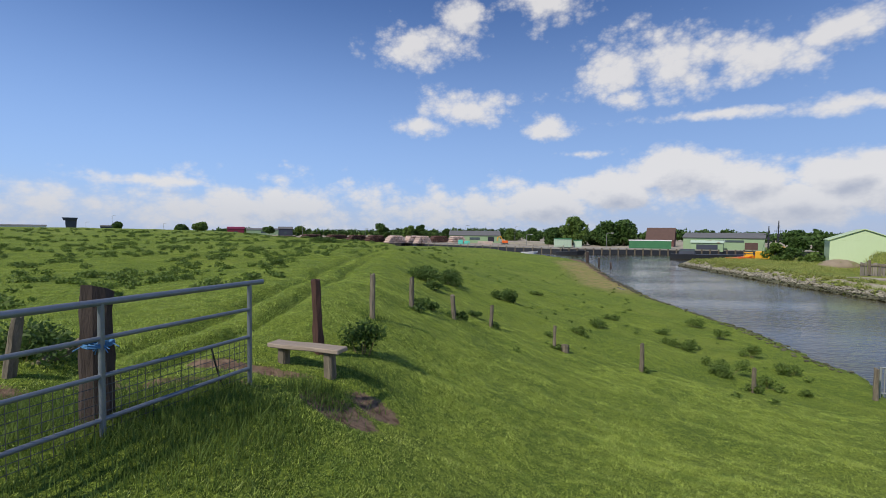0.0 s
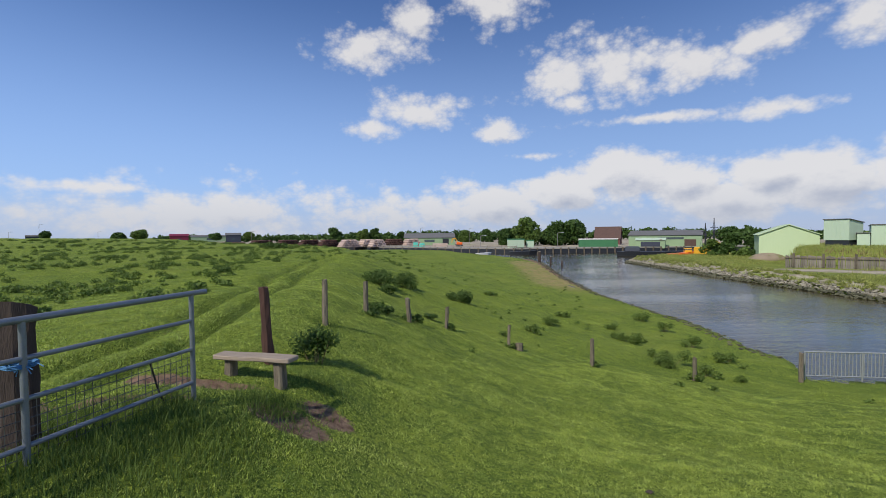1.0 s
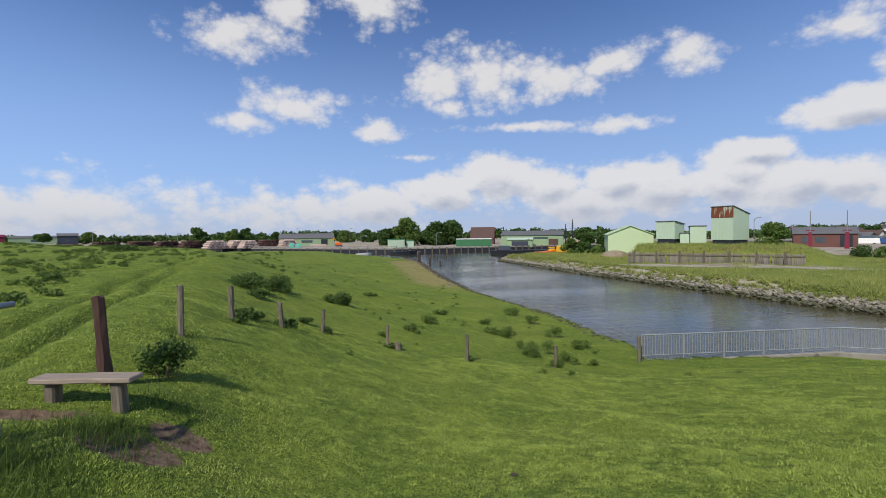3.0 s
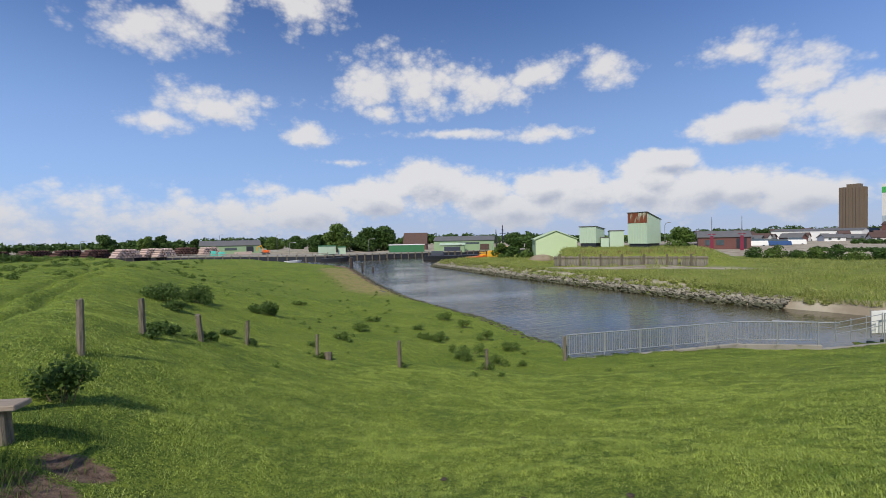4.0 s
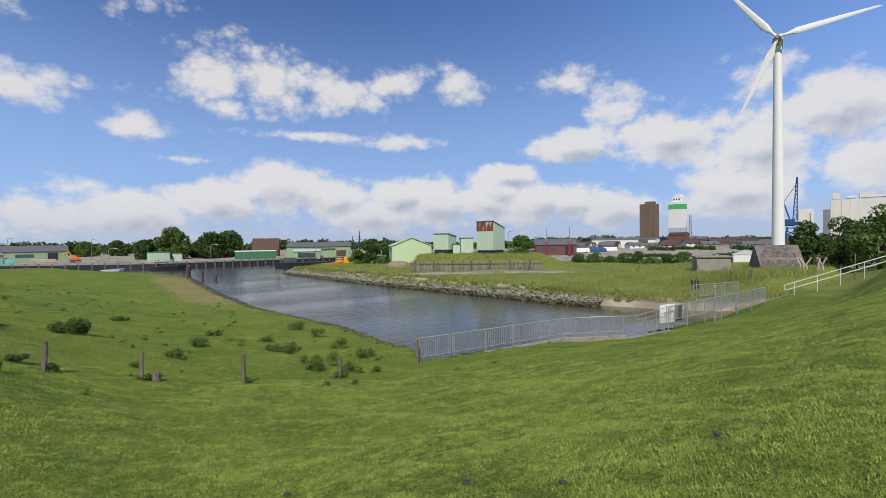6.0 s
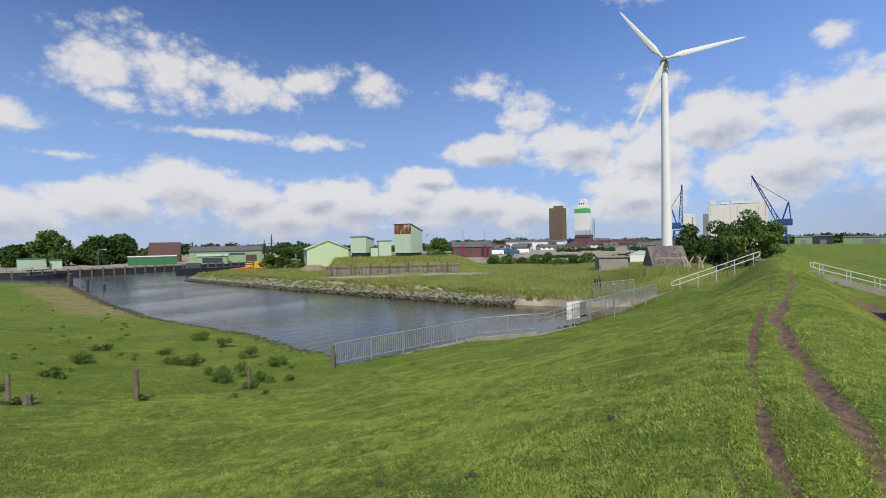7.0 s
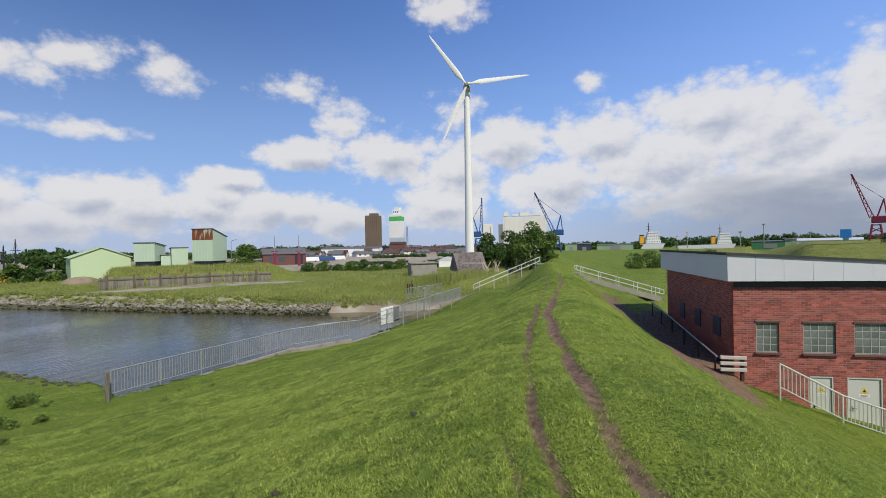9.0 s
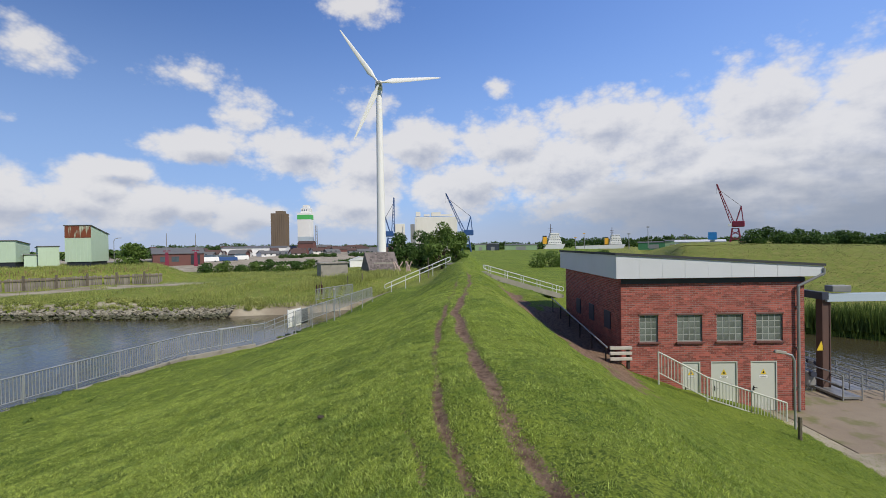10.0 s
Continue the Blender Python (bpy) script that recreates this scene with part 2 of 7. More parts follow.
M_PALEWOOD = material("pale bleached timber", (0.60, 0.57, 0.50), (0.40, 0.37, 0.32), rough=0.85, scale=4, fine=40, bump=0.5, stretch=(4, 0.6, 4))
M_DOOR = material("grey green door paint", (0.56, 0.58, 0.52), (0.49, 0.51, 0.45), rough=0.45, scale=1.5, fine=30, bump=0.04)
M_WHITE = material("white paint", (0.84, 0.84, 0.82), (0.72, 0.72, 0.70), rough=0.5, scale=0.4, fine=12, bump=0.03, spread=0.45)
M_BLACK = material("black metal", (0.025, 0.025, 0.027), rough=0.45, metal=0.3, bump=0.05)
M_GLASS = material("window glass", (0.10, 0.13, 0.15), (0.05, 0.07, 0.08), rough=0.06, scale=0.8, bump=0, spec=1.0)
M_GLASSBLOCK = material("glass block", (0.20, 0.225, 0.20), (0.085, 0.10, 0.09), rough=0.25, scale=1.2, fine=18, bump=0.2, rnd=0.5, spec=0.8)
M_CONC = material("weathered concrete", (0.36, 0.34, 0.29), (0.21, 0.195, 0.165), rough=0.9, scale=1.2, fine=30, bump=0.4, stain=(0.14, 0.13, 0.10))
M_PAVE = material("paving concrete", (0.33, 0.275, 0.20), (0.20, 0.155, 0.115), rough=0.95, scale=1.0, fine=25, bump=0.6, stain=(0.17, 0.17, 0.07), stain_scale=0.7, stain_at=0.53)
M_ROCK = material("bank stone", (0.34, 0.315, 0.25), (0.14, 0.13, 0.09), rough=0.92, scale=2.5, fine=18, bump=0.6, rnd=0.7)
M_WETROCK = material("algae dark bank stone", (0.13, 0.125, 0.075), (0.05, 0.055, 0.03), rough=0.8, scale=2.5, fine=18, bump=0.6, rnd=0.6)
M_GREEN = material("faded pale green cladding", (0.50, 0.62, 0.48), (0.40, 0.52, 0.39), rough=0.55, scale=0.5, fine=6, bump=0.05, stretch=(1, 1, 0.2), stain=(0.30, 0.27, 0.18), stain_at=0.6, stain_scale=0.5)
M_GREEN2 = material("green container paint", (0.06, 0.21, 0.09), (0.04, 0.15, 0.07), rough=0.5, scale=0.6, fine=8, bump=0.05)
M_GREEN3 = material("light green cladding", (0.30, 0.42, 0.24), (0.23, 0.33, 0.19), rough=0.55, scale=0.3, fine=4, bump=0.05)
M_GREEN4 = material("pale lime cladding", (0.52, 0.64, 0.40), (0.45, 0.57, 0.34), rough=0.55, scale=0.3, fine=4, bump=0.05, stretch=(1, 1, 0.3))
M_RUST = material("rust", (0.24, 0.07, 0.03), (0.12, 0.04, 0.025), rough=0.9, scale=1.2, fine=10, bump=0.3, stretch=(1, 1, 0.25), stain=(0.42, 0.48, 0.36), stain_at=0.55, stain_scale=1.6)
M_GREYROOF = material("grey sheet roof", (0.17, 0.17, 0.165), (0.11, 0.11, 0.11), rough=0.7, scale=0.5, fine=8, bump=0.1)
M_TILE = material("brown roof tile", (0.12, 0.07, 0.055), (0.07, 0.045, 0.04), rough=0.85, scale=1, fine=15, bump=0.4, rnd=0.4)
M_REED = material("grey shingle", (0.21, 0.18, 0.165), (0.10, 0.085, 0.08), rough=0.95, scale=1.5, fine=14, bump=0.6, rnd=0.7)
M_TAN = material("brown concrete tower", (0.18, 0.14, 0.10), (0.145, 0.11, 0.08), rough=0.85, scale=0.08, fine=0.8, bump=0.05)
M_CREAM = material("pale concrete silo", (0.74, 0.72, 0.67), (0.62, 0.60, 0.54), rough=0.85, scale=0.08, fine=0.8, bump=0.05, stretch=(1, 1, 0.2))
M_LIME = material("bright green band", (0.10, 0.55, 0.14), rough=0.6, bump=0)
M_PALEBLUE = material("pale blue cladding", (0.50, 0.60, 0.68), rough=0.6, scale=0.1, bump=0)
M_REDBRICK = material("far red brick", (0.175, 0.08, 0.068), (0.12, 0.055, 0.05), rough=0.9, scale=0.4, fine=4, bump=0.05)
M_BLUE = material("crane blue", (0.03, 0.09, 0.26), (0.02, 0.06, 0.17), rough=0.5, scale=0.3, fine=3, bump=0)
M_CRANERED = material("crane dark red", (0.22, 0.02, 0.05), (0.14, 0.015, 0.035), rough=0.5, scale=0.3, fine=3, bump=0)
M_ORANGE = material("orange paint", (0.85, 0.16, 0.03), (0.65, 0.11, 0.02), rough=0.4, scale=0.8, fine=8, bump=0.03)
M_YELLOW = material("yellow paint", (0.80, 0.42, 0.03), (0.6, 0.3, 0.02), rough=0.45, scale=0.8, fine=8, bump=0.03)
M_SIGN = material("warning yellow", (0.85, 0.62, 0.05), rough=0.5, bump=0)
M_HULL = material("dark hull", (0.03, 0.035, 0.045), rough=0.5, scale=0.4, fine=5, bump=0.03)
M_TEAL = material("teal sheet", (0.10, 0.55, 0.42), (0.06, 0.38, 0.30), rough=0.6, scale=1, fine=8, bump=0.2)
M_LOG = material("stacked logs", (0.13, 0.065, 0.048), (0.06, 0.035, 0.03), rough=0.95, scale=1.2, fine=9, bump=0.5, rnd=0.6)
M_SAWN = material("pale sawn timber", (0.62, 0.50, 0.44), (0.42, 0.30, 0.25), rough=0.9, scale=0.8, fine=8, bump=0.3, rnd=0.3)
M_BARK = material("bark", (0.09, 0.07, 0.05), (0.05, 0.04, 0.03), rough=0.95, scale=3, fine=25, bump=0.6, stretch=(2, 2, 0.5))
M_PIPE = material("grey downpipe", (0.33, 0.33, 0.32), (0.23, 0.23, 0.225), rough=0.45, metal=0.4, scale=3, bump=0.05)
M_BOX = material("blue grey steel", (0.05, 0.06, 0.09), rough=0.55, scale=1, bump=0.05)
M_LEAF = leaf_material("tree leaves", (0.085, 0.155, 0.035), (0.045, 0.09, 0.022), 0.5)
M_LEAF2 = leaf_material("light tree leaves", (0.15, 0.23, 0.05), (0.08, 0.14, 0.03), 0.5)
M_NETTLE = leaf_material("nettle leaves", (0.12, 0.19, 0.045), (0.05, 0.095, 0.022), 3.0)
M_GRASS = leaf_material("grass blades", (0.53, 0.61, 0.125), (0.18, 0.27, 0.045), 9.0, 0.36, rnd=0.75, stain=(0.23, 0.32, 0.06), stain_scale=1.7, stain_at=0.54)
M_GRASS.node_tree.nodes["Principled BSDF"].inputs["Roughness"].default_value = 0.48
M_GRASS.node_tree.nodes["Principled BSDF"].inputs["Specular IOR Level"].default_value = 0.45
M_FARGRASS = leaf_material("distant grass blades", (0.42, 0.50, 0.10), (0.19, 0.27, 0.045), 3.0, 0.33, rnd=0.45, stain=(0.20, 0.28, 0.05), stain_scale=0.6, stain_at=0.53)
M_TALL = leaf_material("tall pale grass", (0.42, 0.43, 0.14), (0.24, 0.30, 0.07), 0.25, 0.4)
M_REEDS = leaf_material("reeds", (0.16, 0.22, 0.05), (0.07, 0.12, 0.025), 0.8, 0.35)
M_TUSSOCK = leaf_material("tussock leaves", (0.17, 0.24, 0.05), (0.075, 0.13, 0.028), 0.4)
M_OLIVE = leaf_material("olive pasture grass", (0.15, 0.165, 0.05), (0.085, 0.10, 0.028), 0.15, 0.3)
M_STRAW = leaf_material("dry stalks", (0.34, 0.27, 0.13), (0.20, 0.15, 0.07), 1.0, 0.3)


def ground_material():
    m = bpy.data.materials.new("ground")
    m.use_nodes = True
    t = m.node_tree
    b = t.nodes["Principled BSDF"]
    co = t.nodes.new("ShaderNodeTexCoord")

    def noise_at(s, detail=5.0, rough=0.55):
        n = t.nodes.new("ShaderNodeTexNoise")
        n.inputs["Scale"].default_value, n.inputs["Detail"].default_value, n.inputs["Roughness"].default_value = s, detail, rough
        t.links.new(co.outputs["Object"], n.inputs["Vector"])
        return n.outputs["Fac"]

    def ramp(x, lo, hi):
        n = node(t, "ShaderNodeMapRange", interpolation_type="SMOOTHSTEP")
        t.links.new(x, n.inputs[0])
        n.inputs[1].default_value, n.inputs[2].default_value = lo, hi
        return n.outputs[0]

    def blend(f, a, c):
        n = t.nodes.new("ShaderNodeMix")
        n.data_type = "RGBA"
        t.links.new(f, n.inputs[0])
        for i, v in ((6, a), (7, c)):
            if isinstance(v, tuple):
                n.inputs[i].default_value = (*v, 1)
            else:
                t.links.new(v, n.inputs[i])
        return n.outputs[2]

    grass = blend(ramp(noise_at(0.35), 0.35, 0.68), (0.11, 0.17, 0.023), (0.19, 0.25, 0.036))
    grass = blend(math_node(t, "MULTIPLY", ramp(noise_at(2.6), 0.5, 0.75), 0.55), grass, (0.065, 0.115, 0.024))
    grass = blend(math_node(t, "MULTIPLY", ramp(noise_at(22.0), 0.42, 0.62), 0.75), grass, (0.035, 0.066, 0.011))
    grass = blend(math_node(t, "MULTIPLY", ramp(noise_at(48.0), 0.5, 0.68), 0.75), grass, (0.35, 0.42, 0.06))
    grass = blend(math_node(t, "MULTIPLY", ramp(noise_at(9.0), 0.52, 0.7), 0.55), grass, (0.31, 0.37, 0.05))
    grass = blend(math_node(t, "MULTIPLY", ramp(noise_at(0.09), 0.52, 0.75), 0.35), grass, (0.27, 0.28, 0.06))
    at = node(t, "ShaderNodeAttribute", attribute_name="cover")
    sep = t.nodes.new("ShaderNodeSeparateColor")
    t.links.new(at.outputs["Color"], sep.inputs[0])
    wobble = math_node(t, "ADD", math_node(t, "MULTIPLY", math_node(t, "SUBTRACT", noise_at(5.0), 0.5), 0.7), math_node(t, "MULTIPLY", math_node(t, "SUBTRACT", noise_at(34.0), 0.5), 1.3))
    dirt_and_shade = blend(ramp(noise_at(9.0), 0.35, 0.7), (0.26, 0.175, 0.12), (0.12, 0.075, 0.05))
    dry = blend(ramp(noise_at(1.2), 0.35, 0.7), (0.33, 0.25, 0.11), (0.17, 0.20, 0.05))
    paved = blend(ramp(noise_at(0.4), 0.35, 0.7), (0.42, 0.375, 0.29), (0.26, 0.22, 0.165))
    col = blend(ramp(math_node(t, "ADD", sep.outputs[1], wobble), 0.35, 0.75), grass, dry)
    col = blend(ramp(math_node(t, "ADD", sep.outputs[2], wobble), 0.4, 0.6), col, paved)
    col = blend(ramp(math_node(t, "ADD", sep.outputs[0], wobble), 0.35, 0.65), col, dirt_and_shade)
    t.links.new(col, b.inputs["Base Color"])
    b.inputs["Roughness"].default_value, b.inputs["Specular IOR Level"].default_value = 0.95, 0.15
    bp = t.nodes.new("ShaderNodeBump")
    bp.inputs["Strength"].default_value, bp.inputs["Distance"].default_value = 0.9, 0.05
    t.links.new(noise_at(16.0, 6.0, 0.7), bp.inputs["Height"])
    t.links.new(bp.outputs[0], b.inputs["Normal"])
    return m


def water_material():
    m = bpy.data.materials.new("water")
    m.use_nodes = True
    t = m.node_tree
    b = t.nodes["Principled BSDF"]
    b.inputs["Base Color"].default_value = (0.06, 0.053, 0.028, 1)
    b.inputs["Specular IOR Level"].default_value = 0.5
    b.inputs["Roughness"].default_value, b.inputs["IOR"].default_value = 0.09, 1.33
    co = t.nodes.new("ShaderNodeTexCoord")
    mp = t.nodes.new("ShaderNodeMapping")
    mp.inputs["Rotation"].default_value, mp.inputs["Scale"].default_value = (0, 0, radians(25)), (0.55, 1.5, 1)
    t.links.new(co.outputs["Object"], mp.inputs[0])
    heights = []
    for s, d in ((0.9, 4.0), (3.6, 3.0)):
        n = t.nodes.new("ShaderNodeTexNoise")
        n.inputs["Scale"].default_value, n.inputs["Detail"].default_value = s, d
        t.links.new(mp.outputs[0], n.inputs["Vector"])
        heights.append(n.outputs["Fac"])
    # calm and ruffled patches
    patch = t.nodes.new("ShaderNodeTexNoise")
    patch.inputs["Scale"].default_value, patch.inputs["Detail"].default_value = 0.07, 3.0
    t.links.new(mp.outputs[0], patch.inputs["Vector"])
    r = node(t, "ShaderNodeMapRange", interpolation_type="SMOOTHSTEP")
    t.links.new(patch.outputs["Fac"], r.inputs[0])
    r.inputs[1].default_value, r.inputs[2].default_value, r.inputs[3].default_value, r.inputs[4].default_value = 0.38, 0.62, 0.35, 1.0
    bp = t.nodes.new("ShaderNodeBump")
    bp.inputs["Distance"].default_value = 0.07
    t.links.new(r.outputs[0], bp.inputs["Strength"])
    t.links.new(math_node(t, "ADD", heights[0], math_node(t, "MULTIPLY", heights[1], 0.35)), bp.inputs["Height"])
    t.links.new(bp.outputs[0], b.inputs["Normal"])
    return m


M_GROUND, M_WATER = ground_material(), water_material()

# ---- building blocks ----


def box(bm, size, centre=(0, 0, 0), rot=None, taper=None):
    """A block; taper scales its top in x and y."""
    m = Matrix.Translation(centre) @ (rot.to_4x4() if rot else Matrix()) @ Matrix.Diagonal((*size, 1))
    vs = bmesh.ops.create_cube(bm, size=1.0, matrix=Matrix())["verts"]
    for v in vs:
        if taper and v.co.z > 0:
            v.co.x *= taper[0]
            v.co.y *= taper[1]
        v.co = m @ v.co
    return vs


def rod(bm, a, b, r, r2=None, n=8):
    """A round bar from a to b."""
    a, b = Vector(a), Vector(b)
    way = b - a
    q = way.to_track_quat("Z", "Y").to_matrix().to_4x4()
    bmesh.ops.create_cone(bm, cap_ends=True, segments=n, radius1=r, radius2=r if r2 is None else r2, depth=way.length, matrix=Matrix.Translation((a + b) / 2) @ q)


def tube(bm, points, r, n=8):
    for a, b in zip(points, points[1:]):
        rod(bm, a, b, r, n=n)
    for p in points[1:-1]:
        bmesh.ops.create_icosphere(bm, subdivisions=1, radius=r * 1.02, matrix=Matrix.Translation(p))


def prism(bm, outline, depth, m=None):
    """An outline in x and z, pushed along y from 0 to depth."""
    m = m or Matrix()
    front = [bm.verts.new(m @ Vector((x, 0, z))) for x, z in outline]
    back = [bm.verts.new(m @ Vector((x, depth, z))) for x, z in outline]
    bm.faces.new(front)
    bm.faces.new(back[::-1])
    for i in range(len(outline)):
        j = (i + 1) % len(outline)
        bm.faces.new((front[j], front[i], back[i], back[j]))


def mesh_of(name, bm, mat, smooth=False):
    bmesh.ops.recalc_face_normals(bm, faces=bm.faces[:])
    if smooth:
        for e in bm.edges:
            e.smooth = e.calc_face_angle(0.0) < 0.75
        for f in bm.faces:
            f.smooth = True
    me = bpy.data.meshes.new(name)
    bm.to_mesh(me)
    bm.free()
    me.materials.append(mat)
    return me


def part(name, bm, mat, parent, label="", smooth=False):
    """One mesh object under a thing or under a part."""
    ob = new(name, mesh_of(name, bm, mat, smooth))
    ob.parent = parent
    return tagged(ob, label)


def share(name, me, parent, m):
    """One more piece on a mesh that others use too."""
    ob = new(name, me)
    ob.parent = parent
    ob.matrix_basis = m
    return ob


def thing(name, m, label, category, group="", kind=""):
    ob = new(name)
    ob.empty_display_size = 0.2
    ob.matrix_basis = m
    return tagged(ob, label, category, group, kind)


def at(az, d, z, turn=0.0):
    """A pose at a bearing and distance whose -y side looks back to the walk, turned about z."""
    p = bear(az, d, z)
    return pose(p.x, p.y, z, 0, 0, -az + turn)


def soft_bevel(bm, width, segments=1):
    bmesh.ops.bevel(bm, geom=bm.edges[:], offset=width, segments=segments, affect="EDGES", profile=0.7)


# ---- the lie of the land ----
WATER = -5.0


def step(a, b, x):
    u = np.clip((x - a) / (b - a), 0, 1)
    return u * u * (3 - 2 * u)


def rough_noise(x, y, size, seed):
    """Smooth value noise on numpy arrays, -1 to 1."""
    gx, gy = x / size, y / size
    ix, iy = np.floor(gx), np.floor(gy)
    fx, fy = gx - ix, gy - iy
    fx, fy = fx * fx * (3 - 2 * fx), fy * fy * (3 - 2 * fy)

    def h(a, b):
        v = np.sin(a * 127.1 + b * 311.7 + seed * 74.7) * 43758.5453
        return (v - np.floor(v)) * 2 - 1

    return (h(ix, iy) * (1 - fx) + h(ix + 1, iy) * fx) * (1 - fy) + (h(ix, iy + 1) * (1 - fx) + h(ix + 1, iy + 1) * fx) * fy


def crest_x(y):
    return np.interp(y, [-60, 0, 35, 70, 110, 200], [-2.5, -2.5, -3.5, -10, -38, -90])


def crest_y(x):
    return -0.6 - 0.028 * np.clip(x, -40, 90)


def shore_x(y):
    return np.interp(y, [8, 13, 16, 21, 26, 44, 60, 97, 102], [50, 46, 45, 44.3, 43.9, 45.0, 46, 50, 53])


QUAY = [(-130, 262), (-60, 235), (-16, 205), (28, 160), (39, 151), (110, 147), (420, 140)]
WALL_A, WALL_B = bear(42.0, 83.0), bear(58.2, 82.0)


def bank_x(y):
    return np.interp(y, [0, 16.5, 19.8, 22.6, 25, 34, 45, 60, 66, 105, 160], [15.6, 16.1, 18.1, 18.5, 19.0, 20.5, 21.1, 23.3, 24.3, 32.8, 38])


def shapes(x, y):
    x, y = np.asarray(x, float), np.asarray(y, float)
    d = np.hypot(x, y)
    az = np.degrees(np.arctan2(x, y))
    # inner slope of the bending dike
    cx = crest_x(y)
    edge_x = bank_x(y)
    s1 = np.maximum((x - cx) / (edge_x - cx) * 22, 0.02)
    cy = crest_y(x)
    edge_y = np.interp(x, [0, 18, 25.5, 29, 33, 45, 60], [22, 20.2, 15.6, 13.4, 12.4, 10, 10])
    s2 = np.maximum((y - cy) / (edge_y - cy) * 22, 0.02)
    s = (s1 ** -3 + s2 ** -3) ** (-1 / 3)
    z = np.interp(s, [0, 0.6, 1.2, 1.9, 3.2, 4.6, 6.5, 8.7, 11.2, 14.2, 16, 20, 22, 24, 27], [0, -0.06, -0.22, -0.5, -1.0, -1.48, -2.1, -2.72, -3.25, -4.05, -4.25, -4.72, -5.05, -6, -7])
    # the basin drops straight down behind its railing
    line = np.interp(x, [15.75, 25.7, 28.8, 33.2], [16.5, 14.25, 11.9, 10.7])
    z = np.where((x > np.where(y < 24, bank_x(y), 99)) & (x < 33.5) & (y > line + 0.25), np.minimum(z, -7), z)
    z = np.where((x > bank_x(y) + 0.3) & (y >= 24) & (x < 36), np.minimum(z, -5.6), z)
    # the crest sinks slowly to the east
    z = z - 0.75 * step(12, 55, x) * (z > -3.4) * step(14, 2, s)
    # pasture to the west
    west = step(0, 6, cx - x) * (y > -30)
    z = z + west * (1.7 * step(25, 170, d) * step(-8, -40, az) - 0.35 * step(2, 9, cx - x) * step(60, 20, d))
    # broad top of the dike by the bench, and where the stairs cross it
    z = z + 0.16 * np.exp(-((x + 1.7) / 2.2) ** 2) * step(2.5, 4.6, y) * step(16, 11, y)
    z = z + 1.15 * np.exp(-((y + 0.3) / 1.7) ** 2) * step(34, 47, x) * step(66, 55, x) * (y > cy)
    z = z + 0.75 * np.exp(-((y - 6.2) / 2.6) ** 2) * step(41, 47, x) * step(66, 56, x) * (z > -5)
    z = z + 0.10 * np.exp(-((x + 1.1) / 0.6) ** 2 - ((y - 5.7) / 0.9) ** 2) - 0.10 * np.exp(-((x + 2.2) / 0.6) ** 2 - ((y - 5.9) / 0.7) ** 2)
    # outer slope to the south
    so = cy - y - 1.0 + 0.55 * step(6, 11, x)
    zs = np.interp(so, [0, 0.5, 1.5, 3.4, 5.4, 8.5, 12.3], [0, -0.12, -0.78, -2.3, -3.3, -4.6, -5.6]) - 0.75 * step(12, 55, x) * step(6, 0, so)
    # banked earth along the north wall of the pump house
    foot = np.interp(x, [16, 19.5, 24, 30, 40, 50], [-6, -3.2, -2.75, -2.25, -2.25, -6]) - 3.5 * step(-7.2, -10, y)
    zs = np.where(x > 16, np.maximum(zs, foot), zs)
    z = np.where(so > 0, zs * step(-7, 1.5, x), z)
    # ground beyond the building rises to a far dike
    far = step(112, 117, az) * step(56, 100, d)
    z = np.where((so > 0), z * (1 - far) + (0.75 - 0.9 * step(126, 140, az)) * far, z)
    ditch = (so > 12.6) & (x > 22.4) & (d < 48.5) & (y < -16.4)
    z = np.where(ditch, -7.2, z)
    z = np.where((so > 6) & (az < 112), np.maximum(z, -5.6 + 2.2 * step(38, 60, d)), z)
    # island
    isl = step(-1.0, 1.2, x - shore_x(y)) * step(2, -2, y - (101 + (x - 52) * 0.28)) * (y > -2)
    zi = -4.75 + 0.95 * step(0.1, 2.6, x - shore_x(y)) + 0.4 * step(3, 12, x - shore_x(y)) + 0.85 * step(52, 62, x) * step(36, 22, y) - 1.4 * step(4, 0, 101 + (x - 52) * 0.28 - y)
    along = np.clip(((x - WALL_A.x) * (WALL_B.x - WALL_A.x) + (y - WALL_A.y) * (WALL_B.y - WALL_A.y)) / (WALL_B - WALL_A).length_squared, -0.4, 1.5)
    nx, ny = -(WALL_B.y - WALL_A.y), WALL_B.x - WALL_A.x
    off = ((x - WALL_A.x) * nx + (y - WALL_A.y) * ny) / math.hypot(nx, ny)
    mound = step(0.9, 2.4, off) * step(-0.03, 0.0, along) * step(1.0, 0.99, along)
    rise = mound * (1.5 + 1.0 * step(1, 8, off)) + step(0.99, 1.0, along) * 2.3 * step(1.32, 1.0, along) * step(-3, 7, off)
    zi = zi + rise * step(40, 24, off)
    z = np.where(s > 14, np.where(isl > 0, np.maximum(z, -7 + (zi + 7) * isl), z), z)
    z = np.where((x > 56) & (so < 0) & (s < 14.01), np.maximum(z, zi * 0 - 3.45), z)
    z = z + 1.15 * np.exp(-((x - 8) / 15) ** 2) * step(62, 105, y) * (y < 160)
    # harbour basin and the yards behind the quay
    qy = np.interp(x, [q[0] for q in QUAY], [q[1] for q in QUAY])
    basin = step(0, 14, y - np.interp(x, [-130, -60, 10, 28, 33, 60], [190, 175, 142, 128, 116, 118]))
    z = z * (1 - basin) + np.minimum(z, -7) * basin
    z = np.where(y > qy + 4.5, -3.5, z)
    # far country
    out = step(230, 420, d) * (1 - step(0, 6, cx - x) * step(-14, -30, az))
